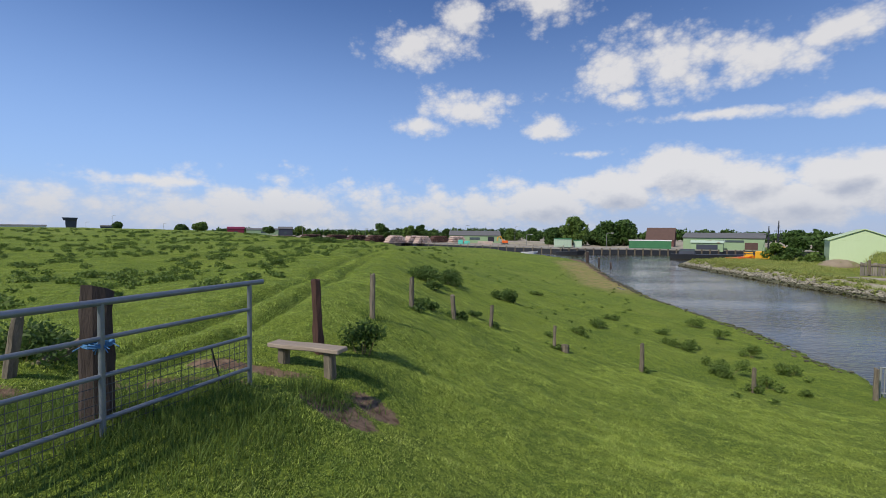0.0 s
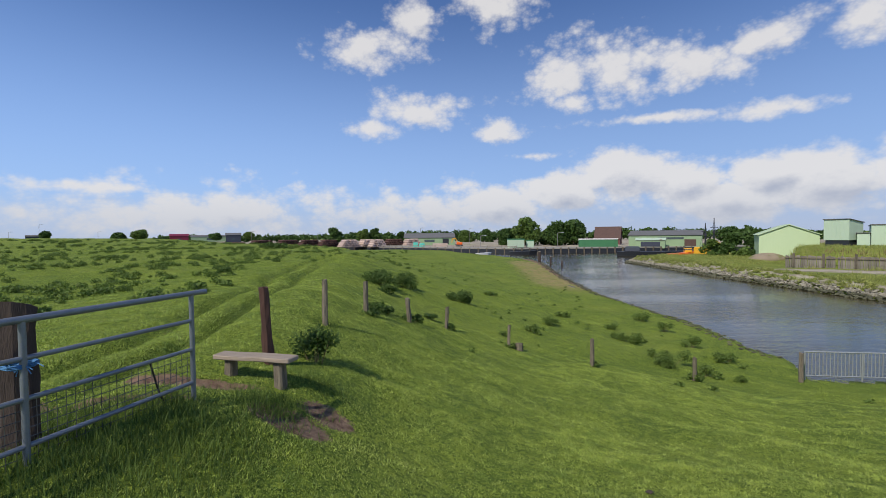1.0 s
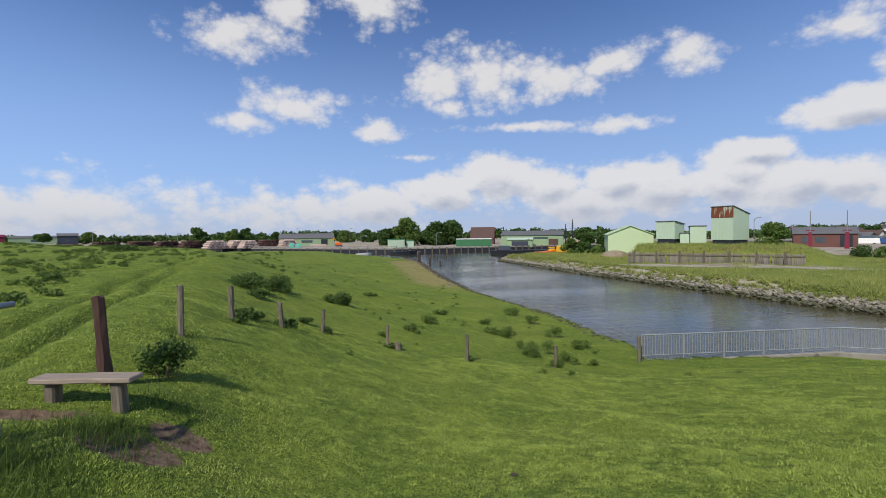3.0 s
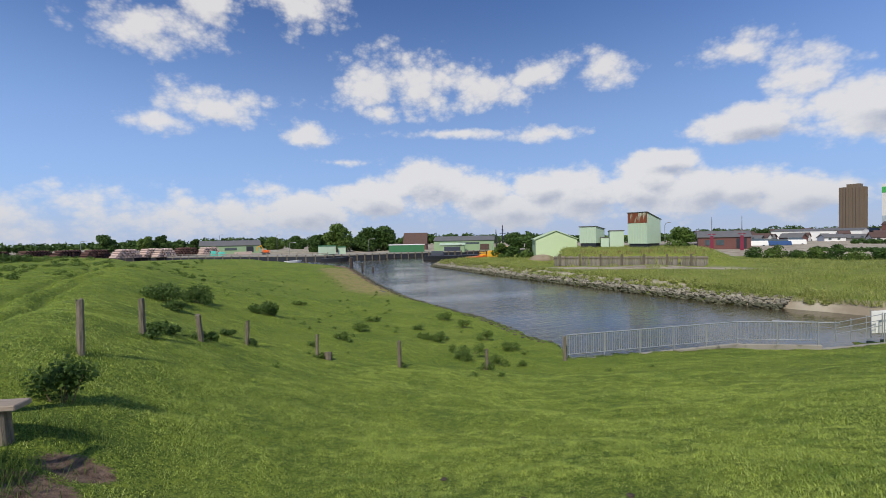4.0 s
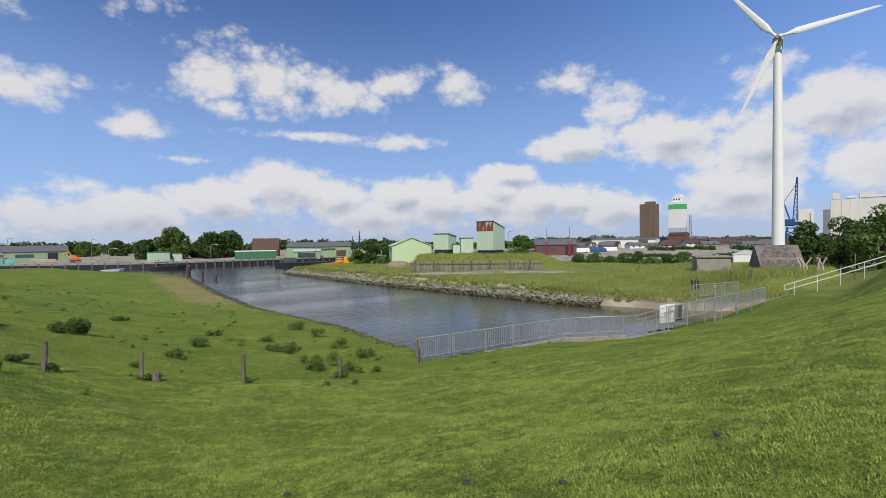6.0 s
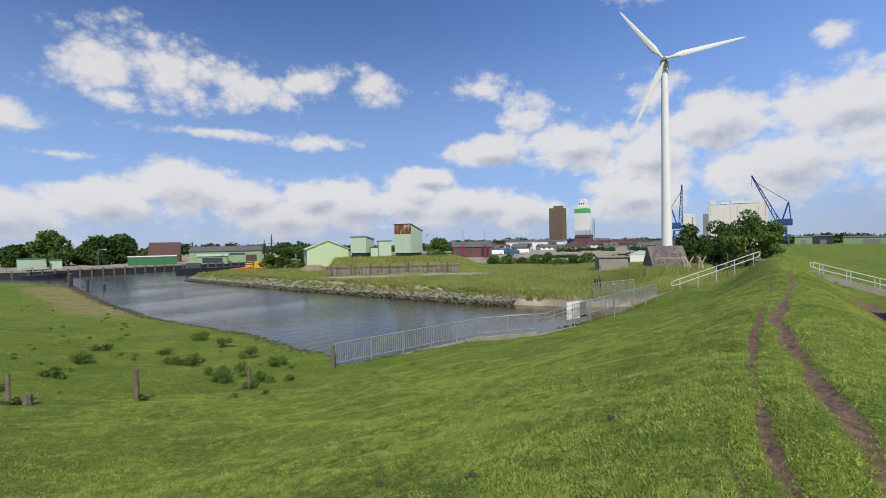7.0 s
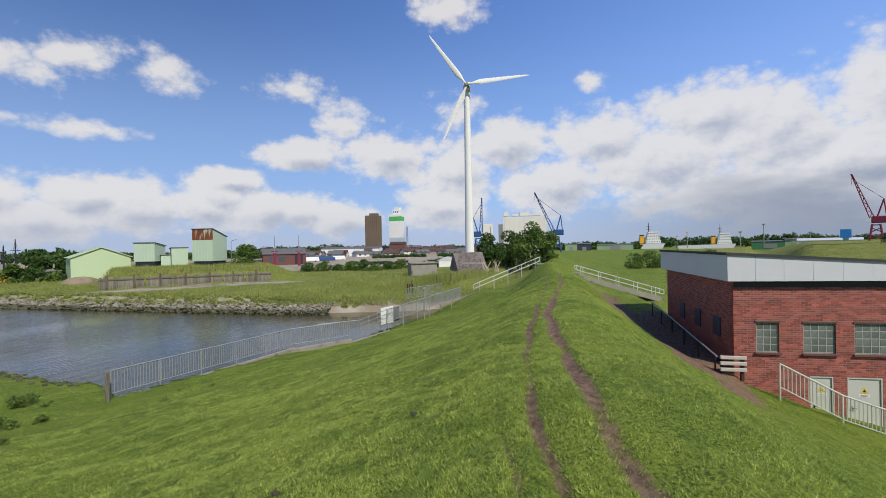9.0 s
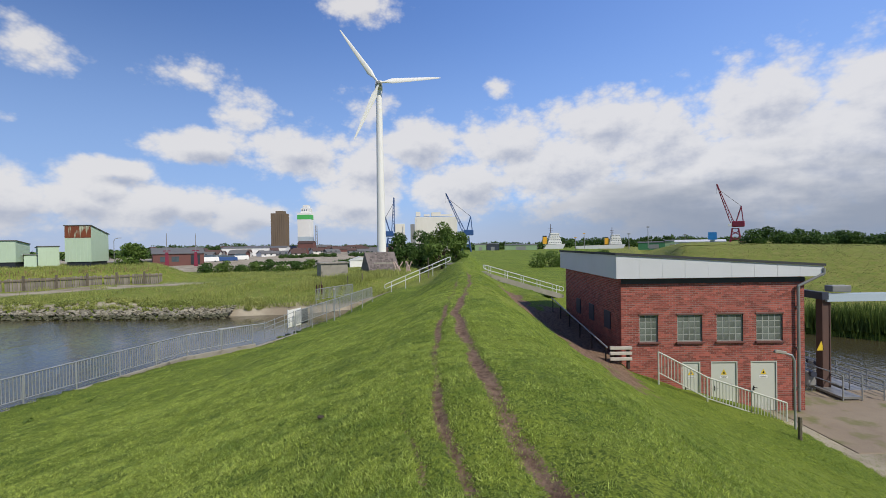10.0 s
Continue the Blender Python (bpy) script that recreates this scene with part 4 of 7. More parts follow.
def pump_house():
    t = thing("pump_house", Matrix(), "red brick pump house with pale fascia and flat roof", "building")
    top = 0.28
    # walls with openings
    wins = [(-8.42, -9.2), (-10.0, -11.05), (-11.65, -12.75), (-13.3, -14.4)]
    doors = [(-10.2, -10.95), (-11.4, -12.5), (-13.05, -14.15)]
    wz0, wz1, dz1 = -2.62, -1.48, -3.47
    bm = bmesh.new()
    ys = sorted({BY0 - 0.03, BY1, *[v for w in wins + doors for v in w]}, reverse=True)
    zs = [FLOOR - 0.3, dz1, wz0, wz1, top]

    def open_at(y, z):
        return any(b < y < a and wz0 < z < wz1 for a, b in wins) or any(b < y < a and z < dz1 for a, b in doors)

    for y0, y1 in zip(ys, ys[1:]):
        for z0, z1 in zip(zs, zs[1:]):
            if not open_at((y0 + y1) / 2, (z0 + z1) / 2):
                box(bm, (0.30, y0 - y1, z1 - z0), (BX + 0.162, (y0 + y1) / 2, (z0 + z1) / 2))
    bmesh.ops.remove_doubles(bm, verts=bm.verts[:], dist=0.0005)
    part("west_wall", bm, M_MORTAR, t)
    for name, size, c in (("north_wall", (BEND - BX - 0.33, 0.3, top - FLOOR + 0.3), ((BEND + BX + 0.33) / 2, BY0 - 0.16, (top + FLOOR - 0.3) / 2)), ("south_wall", (BEND - BX - 0.33, 0.3, top - FLOOR + 0.3), ((BEND + BX + 0.33) / 2, BY1 + 0.15, (top + FLOOR - 0.3) / 2)), ("east_wall", (0.3, BY0 - BY1 - 0.64, top - FLOOR + 0.3), (BEND - 0.15, (BY0 + BY1) / 2, (top + FLOOR - 0.3) / 2))):
        bm = bmesh.new()
        box(bm, size, c)
        part(name, bm, M_MORTAR, t)
    # glass block windows
    for k, (a, b) in enumerate(wins):
        w = new("window")
        w.parent = t
        cols = max(3, round((a - b) / 0.26))
        gl = bmesh.new()
        cw, ch = (a - b - 0.06) / cols, (wz1 - wz0 - 0.06) / 4
        box(gl, (0.06, cw - 0.035, ch - 0.035))
        soft_bevel(gl, 0.012)
        gl = mesh_of("pane", gl, M_GLASSBLOCK)
        for i in range(cols):
            for j in range(4):
                share("pane", gl, w, Matrix.Translation((BX + 0.1, a - 0.03 - cw * (i + 0.5), wz0 + 0.03 + ch * (j + 0.5))))
        fr = bmesh.new()
        for i in range(cols + 1):
            box(fr, (0.07, 0.034, wz1 - wz0 - 0.002), (BX + 0.105, a - 0.03 - cw * i, (wz0 + wz1) / 2))
        for j in range(5):
            box(fr, (0.064, a - b - 0.004, 0.034), (BX + 0.105, (a + b) / 2, wz0 + 0.03 + ch * j))
        part("frame", fr, M_MUNTIN, w)
        si = bmesh.new()
        box(si, (0.2, a - b + 0.12, 0.06), (BX + 0.01, (a + b) / 2, wz0 - 0.032))
        part("sill", si, M_REDBRICK, w)
        li = bmesh.new()
        box(li, (0.05, a - b + 0.08, 0.05), (BX - 0.005, (a + b) / 2, wz1 + 0.028))
        part("lintel", li, M_REDBRICK, w)
    for k, (a, b) in enumerate(doors):
        d = bmesh.new()
        box(d, (0.05, a - b - 0.08, dz1 - FLOOR - 0.05), (BX + 0.08, (a + b) / 2, (dz1 + FLOOR) / 2))
        soft_bevel(d, 0.006)
        leaf = part("door", d, M_DOOR, t, "pale grey steel door with warning sign")
        fr = bmesh.new()
        for y in (a - 0.02, b + 0.02):
            box(fr, (0.1, 0.04, dz1 - FLOOR), (BX + 0.06, y, (dz1 + FLOOR) / 2))
        box(fr, (0.1, a - b - 0.082, 0.04), (BX + 0.06, (a + b) / 2, dz1 - 0.021))
        part("door_frame", fr, M_DOOR, t)
        h = bmesh.new()
        tube(h, [(BX + 0.05, a - 0.14, FLOOR + 1.02), (BX - 0.02, a - 0.14, FLOOR + 1.02), (BX - 0.02, a - 0.27, FLOOR + 1.0)], 0.014, n=6)
        box(h, (0.012, 0.045, 0.2), (BX + 0.05, a - 0.14, FLOOR + 0.98))
        part("door_handle", h, M_BLACK, leaf, "black lever handle")
        s = bmesh.new()
        mid = (a + b) / 2
        prism(s, [(-0.13, 0), (0.13, 0), (0, 0.23)], 0.006, Matrix.Translation((BX + 0.048, mid, FLOOR + 1.56)) @ Matrix.Rotation(radians(-90), 4, "Z"))
        part("warning_triangle", s, M_SIGN, leaf, "yellow warning triangle")
        s = bmesh.new()
        prism(s, [(-0.05, 0.045), (0.05, 0.045), (0.0, 0.145)], 0.004, Matrix.Translation((BX + 0.041, mid, FLOOR + 1.56)) @ Matrix.Rotation(radians(-90), 4, "Z"))
        part("warning_mark", s, M_BLACK, leaf)
        s = bmesh.new()
        box(s, (0.006, 0.34, 0.1), (BX + 0.051, mid, FLOOR + 1.46))
        part("notice", s, M_WHITE, leaf, "small white notice")
        s = bmesh.new()
        box(s, (0.004, 0.26, 0.022), (BX + 0.045, mid, FLOOR + 1.475))
        box(s, (0.004, 0.2, 0.018), (BX + 0.045, mid, FLOOR + 1.44))
        part("notice_lines", s, M_PIPE, leaf)
        v = bmesh.new()
        for j in range(9):
            box(v, (0.02, 0.62, 0.018), (BX + 0.046, mid, FLOOR + 0.16 + j * 0.042), Euler((0, 0.5, 0)).to_matrix())
        part("vent_grille", v, M_DOOR, leaf)
    # dark strip that paints the overhang's shade on the brick, fascia panels and roof
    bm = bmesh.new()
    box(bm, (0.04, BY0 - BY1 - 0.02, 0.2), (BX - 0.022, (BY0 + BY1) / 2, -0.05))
    part("soffit_course", bm, M_ROOF, t, "dark strip painting the shade on the brick under the fascia")
    o = 0.28
    x0, x1, ya, yb = BX - o, BEND + 0.25, BY0 + 0.28, BY1 - 0.6
    hi, lo, bot = 1.14, 0.56, 0.09
    n = 9
    for i in range(n):
        u0, u1 = i / n, (i + 1) / n
        y0, y1 = ya + (yb - ya) * u0, ya + (yb - ya) * u1
        h0, h1 = hi + (lo - hi) * u0 - 0.06, hi + (lo - hi) * u1 - 0.06
        p = bmesh.new()
        vs = [p.verts.new((x, y, z)) for x in (x0, x0 + 0.04) for y, z in ((y0 - 0.004, bot), (y1 + 0.004, bot), (y1 + 0.004, h1), (y0 - 0.004, h0))]
        for f in ((0, 1, 2, 3), (7, 6, 5, 4), (0, 4, 5, 1), (1, 5, 6, 2), (2, 6, 7, 3), (3, 7, 4, 0)):
            p.faces.new([vs[q] for q in f])
        part("fascia_panel", p, M_FASCIA, t)
    m = 6
    for i in range(m):
        p = bmesh.new()
        box(p, ((x1 - x0 - 0.06) / m - 0.008, 0.04, hi - 0.06 - bot), (x0 + 0.05 + (x1 - x0 - 0.06) * (i + 0.5) / m, ya - 0.02, (hi - 0.06 + bot) / 2))
        part("fascia_panel", p, M_FASCIA, t)
    p = bmesh.new()
    prism(p, [(yb - 0.05, lo - 0.055), (ya + 0.05, hi - 0.055), (ya + 0.05, hi + 0.05), (yb - 0.05, lo + 0.05)], x1 - x0 + 0.1, Matrix.Translation((x1 + 0.05, 0, 0)) @ Matrix.Rotation(radians(90), 4, "Z"))
    part("roof", p, M_ROOF, t, "dark felt roof sloping gently")
    p = bmesh.new()
    box(p, (x1 - x0 - 0.1, BY0 - BY1 + 0.75, 0.05), ((x0 + x1) / 2, (ya + yb) / 2, 0.115))
    part("soffit", p, M_ROOF, t)
    p = bmesh.new()
    gx, gy = BX - 0.12, BY1 + 0.34
    tube(p, [(x0 - 0.02, yb + 0.02, 0.42), (x0 - 0.02, yb + 0.02, 0.2), (gx, gy, -0.32), (gx, gy, FLOOR + 0.05)], 0.06, n=10)
    part("downpipe", p, M_PIPE, t, "grey rain pipe down the corner", smooth=True)
    for z in (-1.2, -2.9, -4.6):
        p = bmesh.new()
        box(p, (0.16, 0.15, 0.05), (gx + 0.05, gy, z))
        part("pipe_clip", p, M_PIPE, t)
    # north side windows in shade
    for x in (21.6, 24.0, 26.4):
        p = bmesh.new()
        box(p, (0.8, 0.06, 0.8), (x, BY0 + 0.005, -1.9))
        part("window", p, M_BOX, t, "small dim window in the shaded wall")
    return t


HOUSE = pump_house()


def apron():
    bm = bmesh.new()
    box(bm, (6.6, 11.5, 0.2), (19.2, -19.8, FLOOR - 0.07))
    soft_bevel(bm, 0.03)
    tagged(new("pavement", mesh_of("pavement", bm, M_PAVE)), "worn brown concrete yard beside the pump house", "pavement", kind="structure")


apron()
railing([(18.9, -8.75, -3.75), (18.75, -10.6, -4.75), (18.6, -13.6, -5.75)], "stair_railing", "pale grey steel railing down the bank beside the doors", high=0.95, gap=0.12, group="bank railings", mat=M_DOOR)


def bent_lamp():
    p = (17.6, -13.2)
    t = thing("street_lamp", pose(p[0], p[1], FLOOR), "small grey street lamp with a bent neck", "lamp post", "lamp posts")
    bm = bmesh.new()
    tube(bm, [(0, 0, 0), (0, 0, 2.7), (0, 0.1, 2.92), (0, 0.35, 3.0)], 0.04, n=8)
    part("pole", bm, M_RAIL, t, smooth=True)
    bm = bmesh.new()
    box(bm, (0.16, 0.5, 0.12), (0, 0.52, 3.05), Euler((0.15, 0, 0)).to_matrix(), taper=(0.6, 0.8))
    soft_bevel(bm, 0.025)
    part("lamp_head", bm, M_CONC, t)


bent_lamp()


def guard_rail():
    """Timber rails at the corner and the dark handrail along the shaded wall."""
    t = thing("timber_guard_rail", pose(19.35, -7.3, gz(19.35, -7.3) + 0.1), "short pale weathered timber guard rail at the wall corner", "guard rail")
    for z in (0.15, 0.38, 0.6):
        bm = bmesh.new()
        box(bm, (0.09, 0.9, 0.13), (0, -0.12, z))
        soft_bevel(bm, 0.015)
        part("rail", bm, M_PALEWOOD, t)
    for y in (-0.45, 0.22):
        bm = bmesh.new()
        box(bm, (0.12, 0.12, 0.95), (0.1, y, 0.2))
        soft_bevel(bm, 0.015)
        part("post", bm, M_DARKWOOD, t)
    bm = bmesh.new()
    tube(bm, [(0.05, 0.42, 0.62), (9.0, 0.75, 1.65)], 0.035, n=8)
    part("hand_rail", bm, M_RAIL, t, "grey tube rail along the wall", smooth=True)
    for i in range(6):
        bm = bmesh.new()
        rod(bm, (0.2 + i * 1.7, 0.43 + i * 0.063, -0.4 + i * 0.15), (0.2 + i * 1.7, 0.43 + i * 0.063, 0.63 + i * 0.195), 0.03, n=6)
        part("stake", bm, M_DARKWOOD, t)


guard_rail()


def sluice():
    """Steel portal and catwalks of the sluice behind the pump house."""
    g = thing("sluice_portal", pose(22.6, -18.2, FLOOR), "dark steel portal frame over the sluice", "portal")
    for x, y in ((0, 0), (9.5, 0.4)):
        bm = bmesh.new()
        box(bm, (0.34, 0.34, 4.6), (x, y, 2.2))
        for s in (-0.17, 0.17):
            box(bm, (0.4, 0.05, 4.6), (x, y + s, 2.2))
        part("column", bm, M_TILE, g, "brown steel column")
    bm = bmesh.new()
    box(bm, (10.2, 0.3, 0.34), (4.7, 0.2, 4.55))
    part("beam", bm, M_BOX, g)
    bm = bmesh.new()
    box(bm, (0.45, 6.5, 0.36), (-0.1, -3.2, 4.45))
    part("beam", bm, M_PALEBLUE, g, "pale grey steel beam")
    bm = bmesh.new()
    box(bm, (0.5, 0.9, 0.3), (0.0, -0.7, 4.86))
    soft_bevel(bm, 0.03)
    part("motor_box", bm, M_PIPE, g)
    bm = bmesh.new()
    prism(bm, [(-0.17, 0), (0.17, 0), (0.05, 0.45)], 0.02, pose(-0.2, 0.3, 1.95, 0, 0, -90))
    part("yellow_sign", bm, M_SIGN, g, "small yellow warning sign")
    bm = bmesh.new()
    tube(bm, [(2, 0.3, 4.3), (3.2, 0.3, 3.75), (4.5, 0.3, 3.65), (6.0, 0.3, 4.3)], 0.02, n=5)
    part("cable", bm, M_BLACK, g)
    for k, (y, z) in enumerate(((-1.6, -0.1), (-3.4, -0.35))):
        c = thing("catwalk", pose(21.0, -16.6 + y, FLOOR + 0.25 + z), "grey steel catwalk with pipe rails over dark water", "catwalk", "sluice catwalks")
        bm = bmesh.new()
        box(bm, (9, 0.9, 0.1), (4.5, 0, 0))
        part("deck", bm, M_PIPE, c)
        for s in (-0.42, 0.42):
            for h in (0.5, 1.0):
                bm = bmesh.new()
                rod(bm, (0, s, h), (9, s, h), 0.03, n=6)
                part("rail", bm, M_RAIL, c, smooth=True)
            for i in range(6):
                bm = bmesh.new()
                rod(bm, (i * 1.8, s, -0.3), (i * 1.8, s, 1.0), 0.03, n=6)
                part("post", bm, M_RAIL, c, smooth=True)
    for k in range(4):
        w = thing("winch", pose(22.5 + k * 1.9, -17.4 - (k % 2) * 1.7, FLOOR + 0.3), "grey cast sluice winch housing on the catwalk", "winch", "sluice winches")
        bm = bmesh.new()
        box(bm, (0.5, 0.45, 0.7), (0, 0, 0.35), taper=(0.7, 0.8))
        soft_bevel(bm, 0.05)
        part("housing", bm, M_PIPE, w)
        bm = bmesh.new()
        rod(bm, (-0.35, 0, 0.6), (0.35, 0, 0.6), 0.14, n=12)
        part("drum", bm, M_BOX, w, smooth=True)


sluice()

# ---- plants ----


def quads_mesh(name, verts, mat, per=4):
    me = bpy.data.meshes.new(name)
    n = len(verts) // per
    me.vertices.add(len(verts))
    me.vertices.foreach_set("co", np.asarray(verts, np.float32).ravel())
    me.loops.add(n * per)
    me.loops.foreach_set("vertex_index", np.arange(n * per, dtype=np.int32))
    me.polygons.add(n)
    me.polygons.foreach_set("loop_start", np.arange(0, n * per, per, dtype=np.int32))
    me.update(calc_edges=True)
    me.materials.append(mat)
    return me


def leaf_verts(centres, radii, n, size, seed, squash=1.0, inner=0.55):
    rng = np.random.default_rng(seed)
    centres, radii = np.asarray(centres, float), np.asarray(radii, float)
    pick = rng.choice(len(radii), n, p=radii ** 2 / (radii ** 2).sum())
    way = rng.normal(size=(n, 3))
    way /= np.linalg.norm(way, axis=1)[:, None]
    r = radii[pick] * (inner + (1.06 - inner) * rng.random(n) ** 0.6)
    p = centres[pick] + way * r[:, None] * [1, 1, squash]
    a = rng.normal(size=(n, 3)) + way * 0.2
    a /= np.linalg.norm(a, axis=1)[:, None]
    b = np.cross(a, way + rng.normal(size=(n, 3)) * 0.5)
    b /= np.linalg.norm(b, axis=1)[:, None] + 1e-9
    s = size * (0.6 + 0.8 * rng.random(n))[:, None]
    a, b = a * s, b * s * 0.6
    return np.stack([p - a, p - b * 0.9, p + a, p + b * 0.9], 1).reshape(-1, 3)


def tree(place, high, spread, label, mat=None, n=2600, leaf=0.42, trunk=0.28, seed=0, group="trees", bushy=False, name="tree"):
    """A tapered trunk with limbs and a crown of leaf clumps."""
    rng = random.Random(seed)
    x, y, z = place
    t = thing(name, pose(x, y, z), label, "bush" if bushy else "tree", group)
    bm = bmesh.new()
    th = high * (0.12 if bushy else trunk)
    rod(bm, (0, 0, -0.3), (0, 0, th), 0.035 * high * (0.5 if bushy else 1), 0.022 * high * (0.5 if bushy else 1), n=8)
    centres, radii = [], []
    for i in range(11 if bushy else 19):
        a, u = rng.uniform(0, 6.283), rng.random()
        h = th * 0.8 + (high - th) * (0.04 + 0.8 * u)
        out = spread * (0.25 + 0.55 * rng.random()) * math.sin(math.pi * (0.28 + 0.6 * u))
        c = (out * math.cos(a), out * math.sin(a), h)
        centres.append(c)
        radii.append(spread * rng.uniform(0.3, 0.46))
        rod(bm, (0, 0, th * rng.uniform(0.6, 1.0)), (c[0] * 0.85, c[1] * 0.85, c[2] * 0.95), 0.012 * high * (0.5 if bushy else 1), 0.003 * high, n=5)
    part("trunk", bm, M_BARK, t)
    top = max(c[2] + r for c, r in zip(centres, radii))
    centres = [(c[0], c[1], c[2] * high / top) for c in centres]
    ob = new("crown", quads_mesh("crown", leaf_verts(centres, radii, n, leaf, seed + 5, 0.85), mat or M_LEAF))
    ob.parent = t
    return t


def stuff(name, me, label, category):
    return tagged(new(name, me), label, category, kind="stuff")


def weed(place, r, high, label, n=260, leaf=0.045, seed=0, mat=None, name="weed_clump", group="weed clumps"):
    """A low clump of leafy stems, a little taller in the middle."""
    rng = random.Random(seed)
    x, y = place
    t = thing(name, pose(x, y, gz(x, y)), label, "weeds", group)
    cs, rs = [], []
    for i in range(9):
        a, d = rng.uniform(0, 6.283), r * 0.75 * rng.random() ** 0.5
        h = high * (1 - 0.5 * d / r) * rng.uniform(0.35, 0.75)
        cs.append((d * math.cos(a), d * math.sin(a), h))
        rs.append(min(r, high) * rng.uniform(0.32, 0.5))
    ob = new("leaves", quads_mesh("leaves", leaf_verts(cs, rs, n, leaf, seed, 0.9, 0.2), mat or M_NETTLE))
    ob.parent = t
    bm = bmesh.new()
    for c in cs:
        rod(bm, (c[0] * 0.4, c[1] * 0.4, -0.05), c, 0.008, 0.004, n=4)
    tagged(part("stems", bm, M_STRAW, t), "thin pale stems", kind="stuff")
    return t


# ---- the far shore and its sheds ----


def shed(name, m, wide, deep, eave, ridge, wall, roof, label, category="shed", group="", ridge_along=True, openings=()):
    """A hall with pitched roof; openings are (x, z, w, h, material) on its front."""
    t = thing(name, m, label, category, group)
    bm = bmesh.new()
    box(bm, (wide, deep, eave + 0.4), (0, deep / 2, eave / 2 - 0.2))
    part("wall", bm, wall, t)
    if not ridge_along:
        bm = bmesh.new()
        prism(bm, [(-wide / 2, eave + 0.003), (wide / 2, eave + 0.003), (0, ridge)], deep)
        part("gable", bm, wall, t)
    for s in (-1, 1):
        bm = bmesh.new()
        if ridge_along:
            a, b = Vector((0, deep / 2 + s * (deep / 2 + 0.35), eave)), Vector((0, deep / 2, ridge + 0.02))
            mid, run = (a + b) / 2, b - a
            box(bm, (wide + 0.6, run.length, 0.14), (0, mid.y, mid.z + 0.05), Euler((math.atan2(run.z, run.y), 0, 0)).to_matrix())
        else:
            a, b = Vector((s * (wide / 2 + 0.25), 0, eave - 0.05)), Vector((0, 0, ridge + 0.05))
            mid, run = (a + b) / 2, b - a
            box(bm, (run.length, deep + 0.5, 0.12), (mid.x, deep / 2, mid.z + 0.05), Euler((0, -math.atan2(run.z, run.x), 0)).to_matrix())
        part("roof", bm, roof, t)
    if ridge_along:
        for x in (-wide / 2, wide / 2 - 0.1):
            bm = bmesh.new()
            prism(bm, [(0, eave), (deep, eave), (deep / 2, ridge)], 0.1, Matrix.Translation((x, 0, 0)) @ Matrix.Rotation(radians(90), 4, "Z") @ Matrix.Scale(-1, 4, (0, 1, 0)))
            part("gable", bm, wall, t)
    for x, z, w, h, mat in openings:
        bm = bmesh.new()
        box(bm, (w, 0.12, h), (x, -0.03, z))
        part("window" if h < w else "door", bm, mat, t)
    return t


def hopper(m, wide, deep, high, slope, label, rusty=False, legs=0.0):
    """A sheet-clad hopper house with a single-pitch roof."""
    t = thing("hopper_house", m, label, "shed", "hopper houses")
    bm = bmesh.new()
    prism(bm, [(0, legs), (deep, legs), (deep, high - slope), (0, high)], wide, Matrix.Translation((wide / 2, 0, 0)) @ Matrix.Rotation(radians(90), 4, "Z"))
    part("cladding", bm, M_GREEN, t, "faded green sheet cladding")
    if rusty:
        bm = bmesh.new()
        box(bm, (wide + 0.04, 0.04, 1.9), (0, -0.025, high - 0.97))
        part("rusty_sheets", bm, M_RUST, t, "rust streaked sheets")
    n = int(wide / 0.5)
    bm = bmesh.new()
    for i in range(n + 1):
        box(bm, (0.06, 0.03, high - legs - (1.95 if rusty else 0.05)), (-wide / 2 + i * wide / n, -0.016, (high + legs - (1.95 if rusty else 0)) / 2))
    part("ribs", bm, M_GREEN, t)
    bm = bmesh.new()
    a = math.atan2(-slope, deep)
    box(bm, (wide + 0.3, math.hypot(deep, slope) + 0.3, 0.1), (0, deep / 2, high - slope / 2 + 0.06), Euler((a, 0, 0)).to_matrix())
    part("roof", bm, M_GREYROOF, t)
    if legs:
        # solid dark block standing in for the shade of the open gap underneath
        bm = bmesh.new()
        box(bm, (wide * 0.92, deep * 0.92, legs + 0.6), (0, deep / 2, legs / 2 - 0.302))
        part("dark_base", bm, M_HULL, t, "solid dark block for the shaded gap below")
    return t


def lz(az, d):
    p = bear(az, d)
    return gz(p.x, p.y)


hopper(at(51.2, 95, lz(51.2, 95) - 0.1, -32), 3.9, 4.6, 6.7, 1.3, "pale green hopper house with rusty top sheets", True, 0.9)
hopper(at(49.0, 98, lz(49.0, 98) - 0.1, 6), 2.6, 3.0, 3.3, 0.2, "low pale green annex beside the hopper house")
hopper(at(45.8, 95, lz(45.8, 95) - 0.1, -28), 3.4, 3.6, 4.2, 0.5, "square pale green hopper house over a dark block", False, 1.0)
hopper(at(47.7, 95, lz(47.7, 95) - 0.1, 0), 1.4, 1.3, 1.9, 0.3, "small rusty brown kiosk beside the hopper house")
shed("gable_shed", at(42.2, 99, -2.4, 6), 8.4, 12, 3.3, 5.0, M_GREEN4, M_GREEN4, "pale green corrugated gable shed on the island", ridge_along=False)


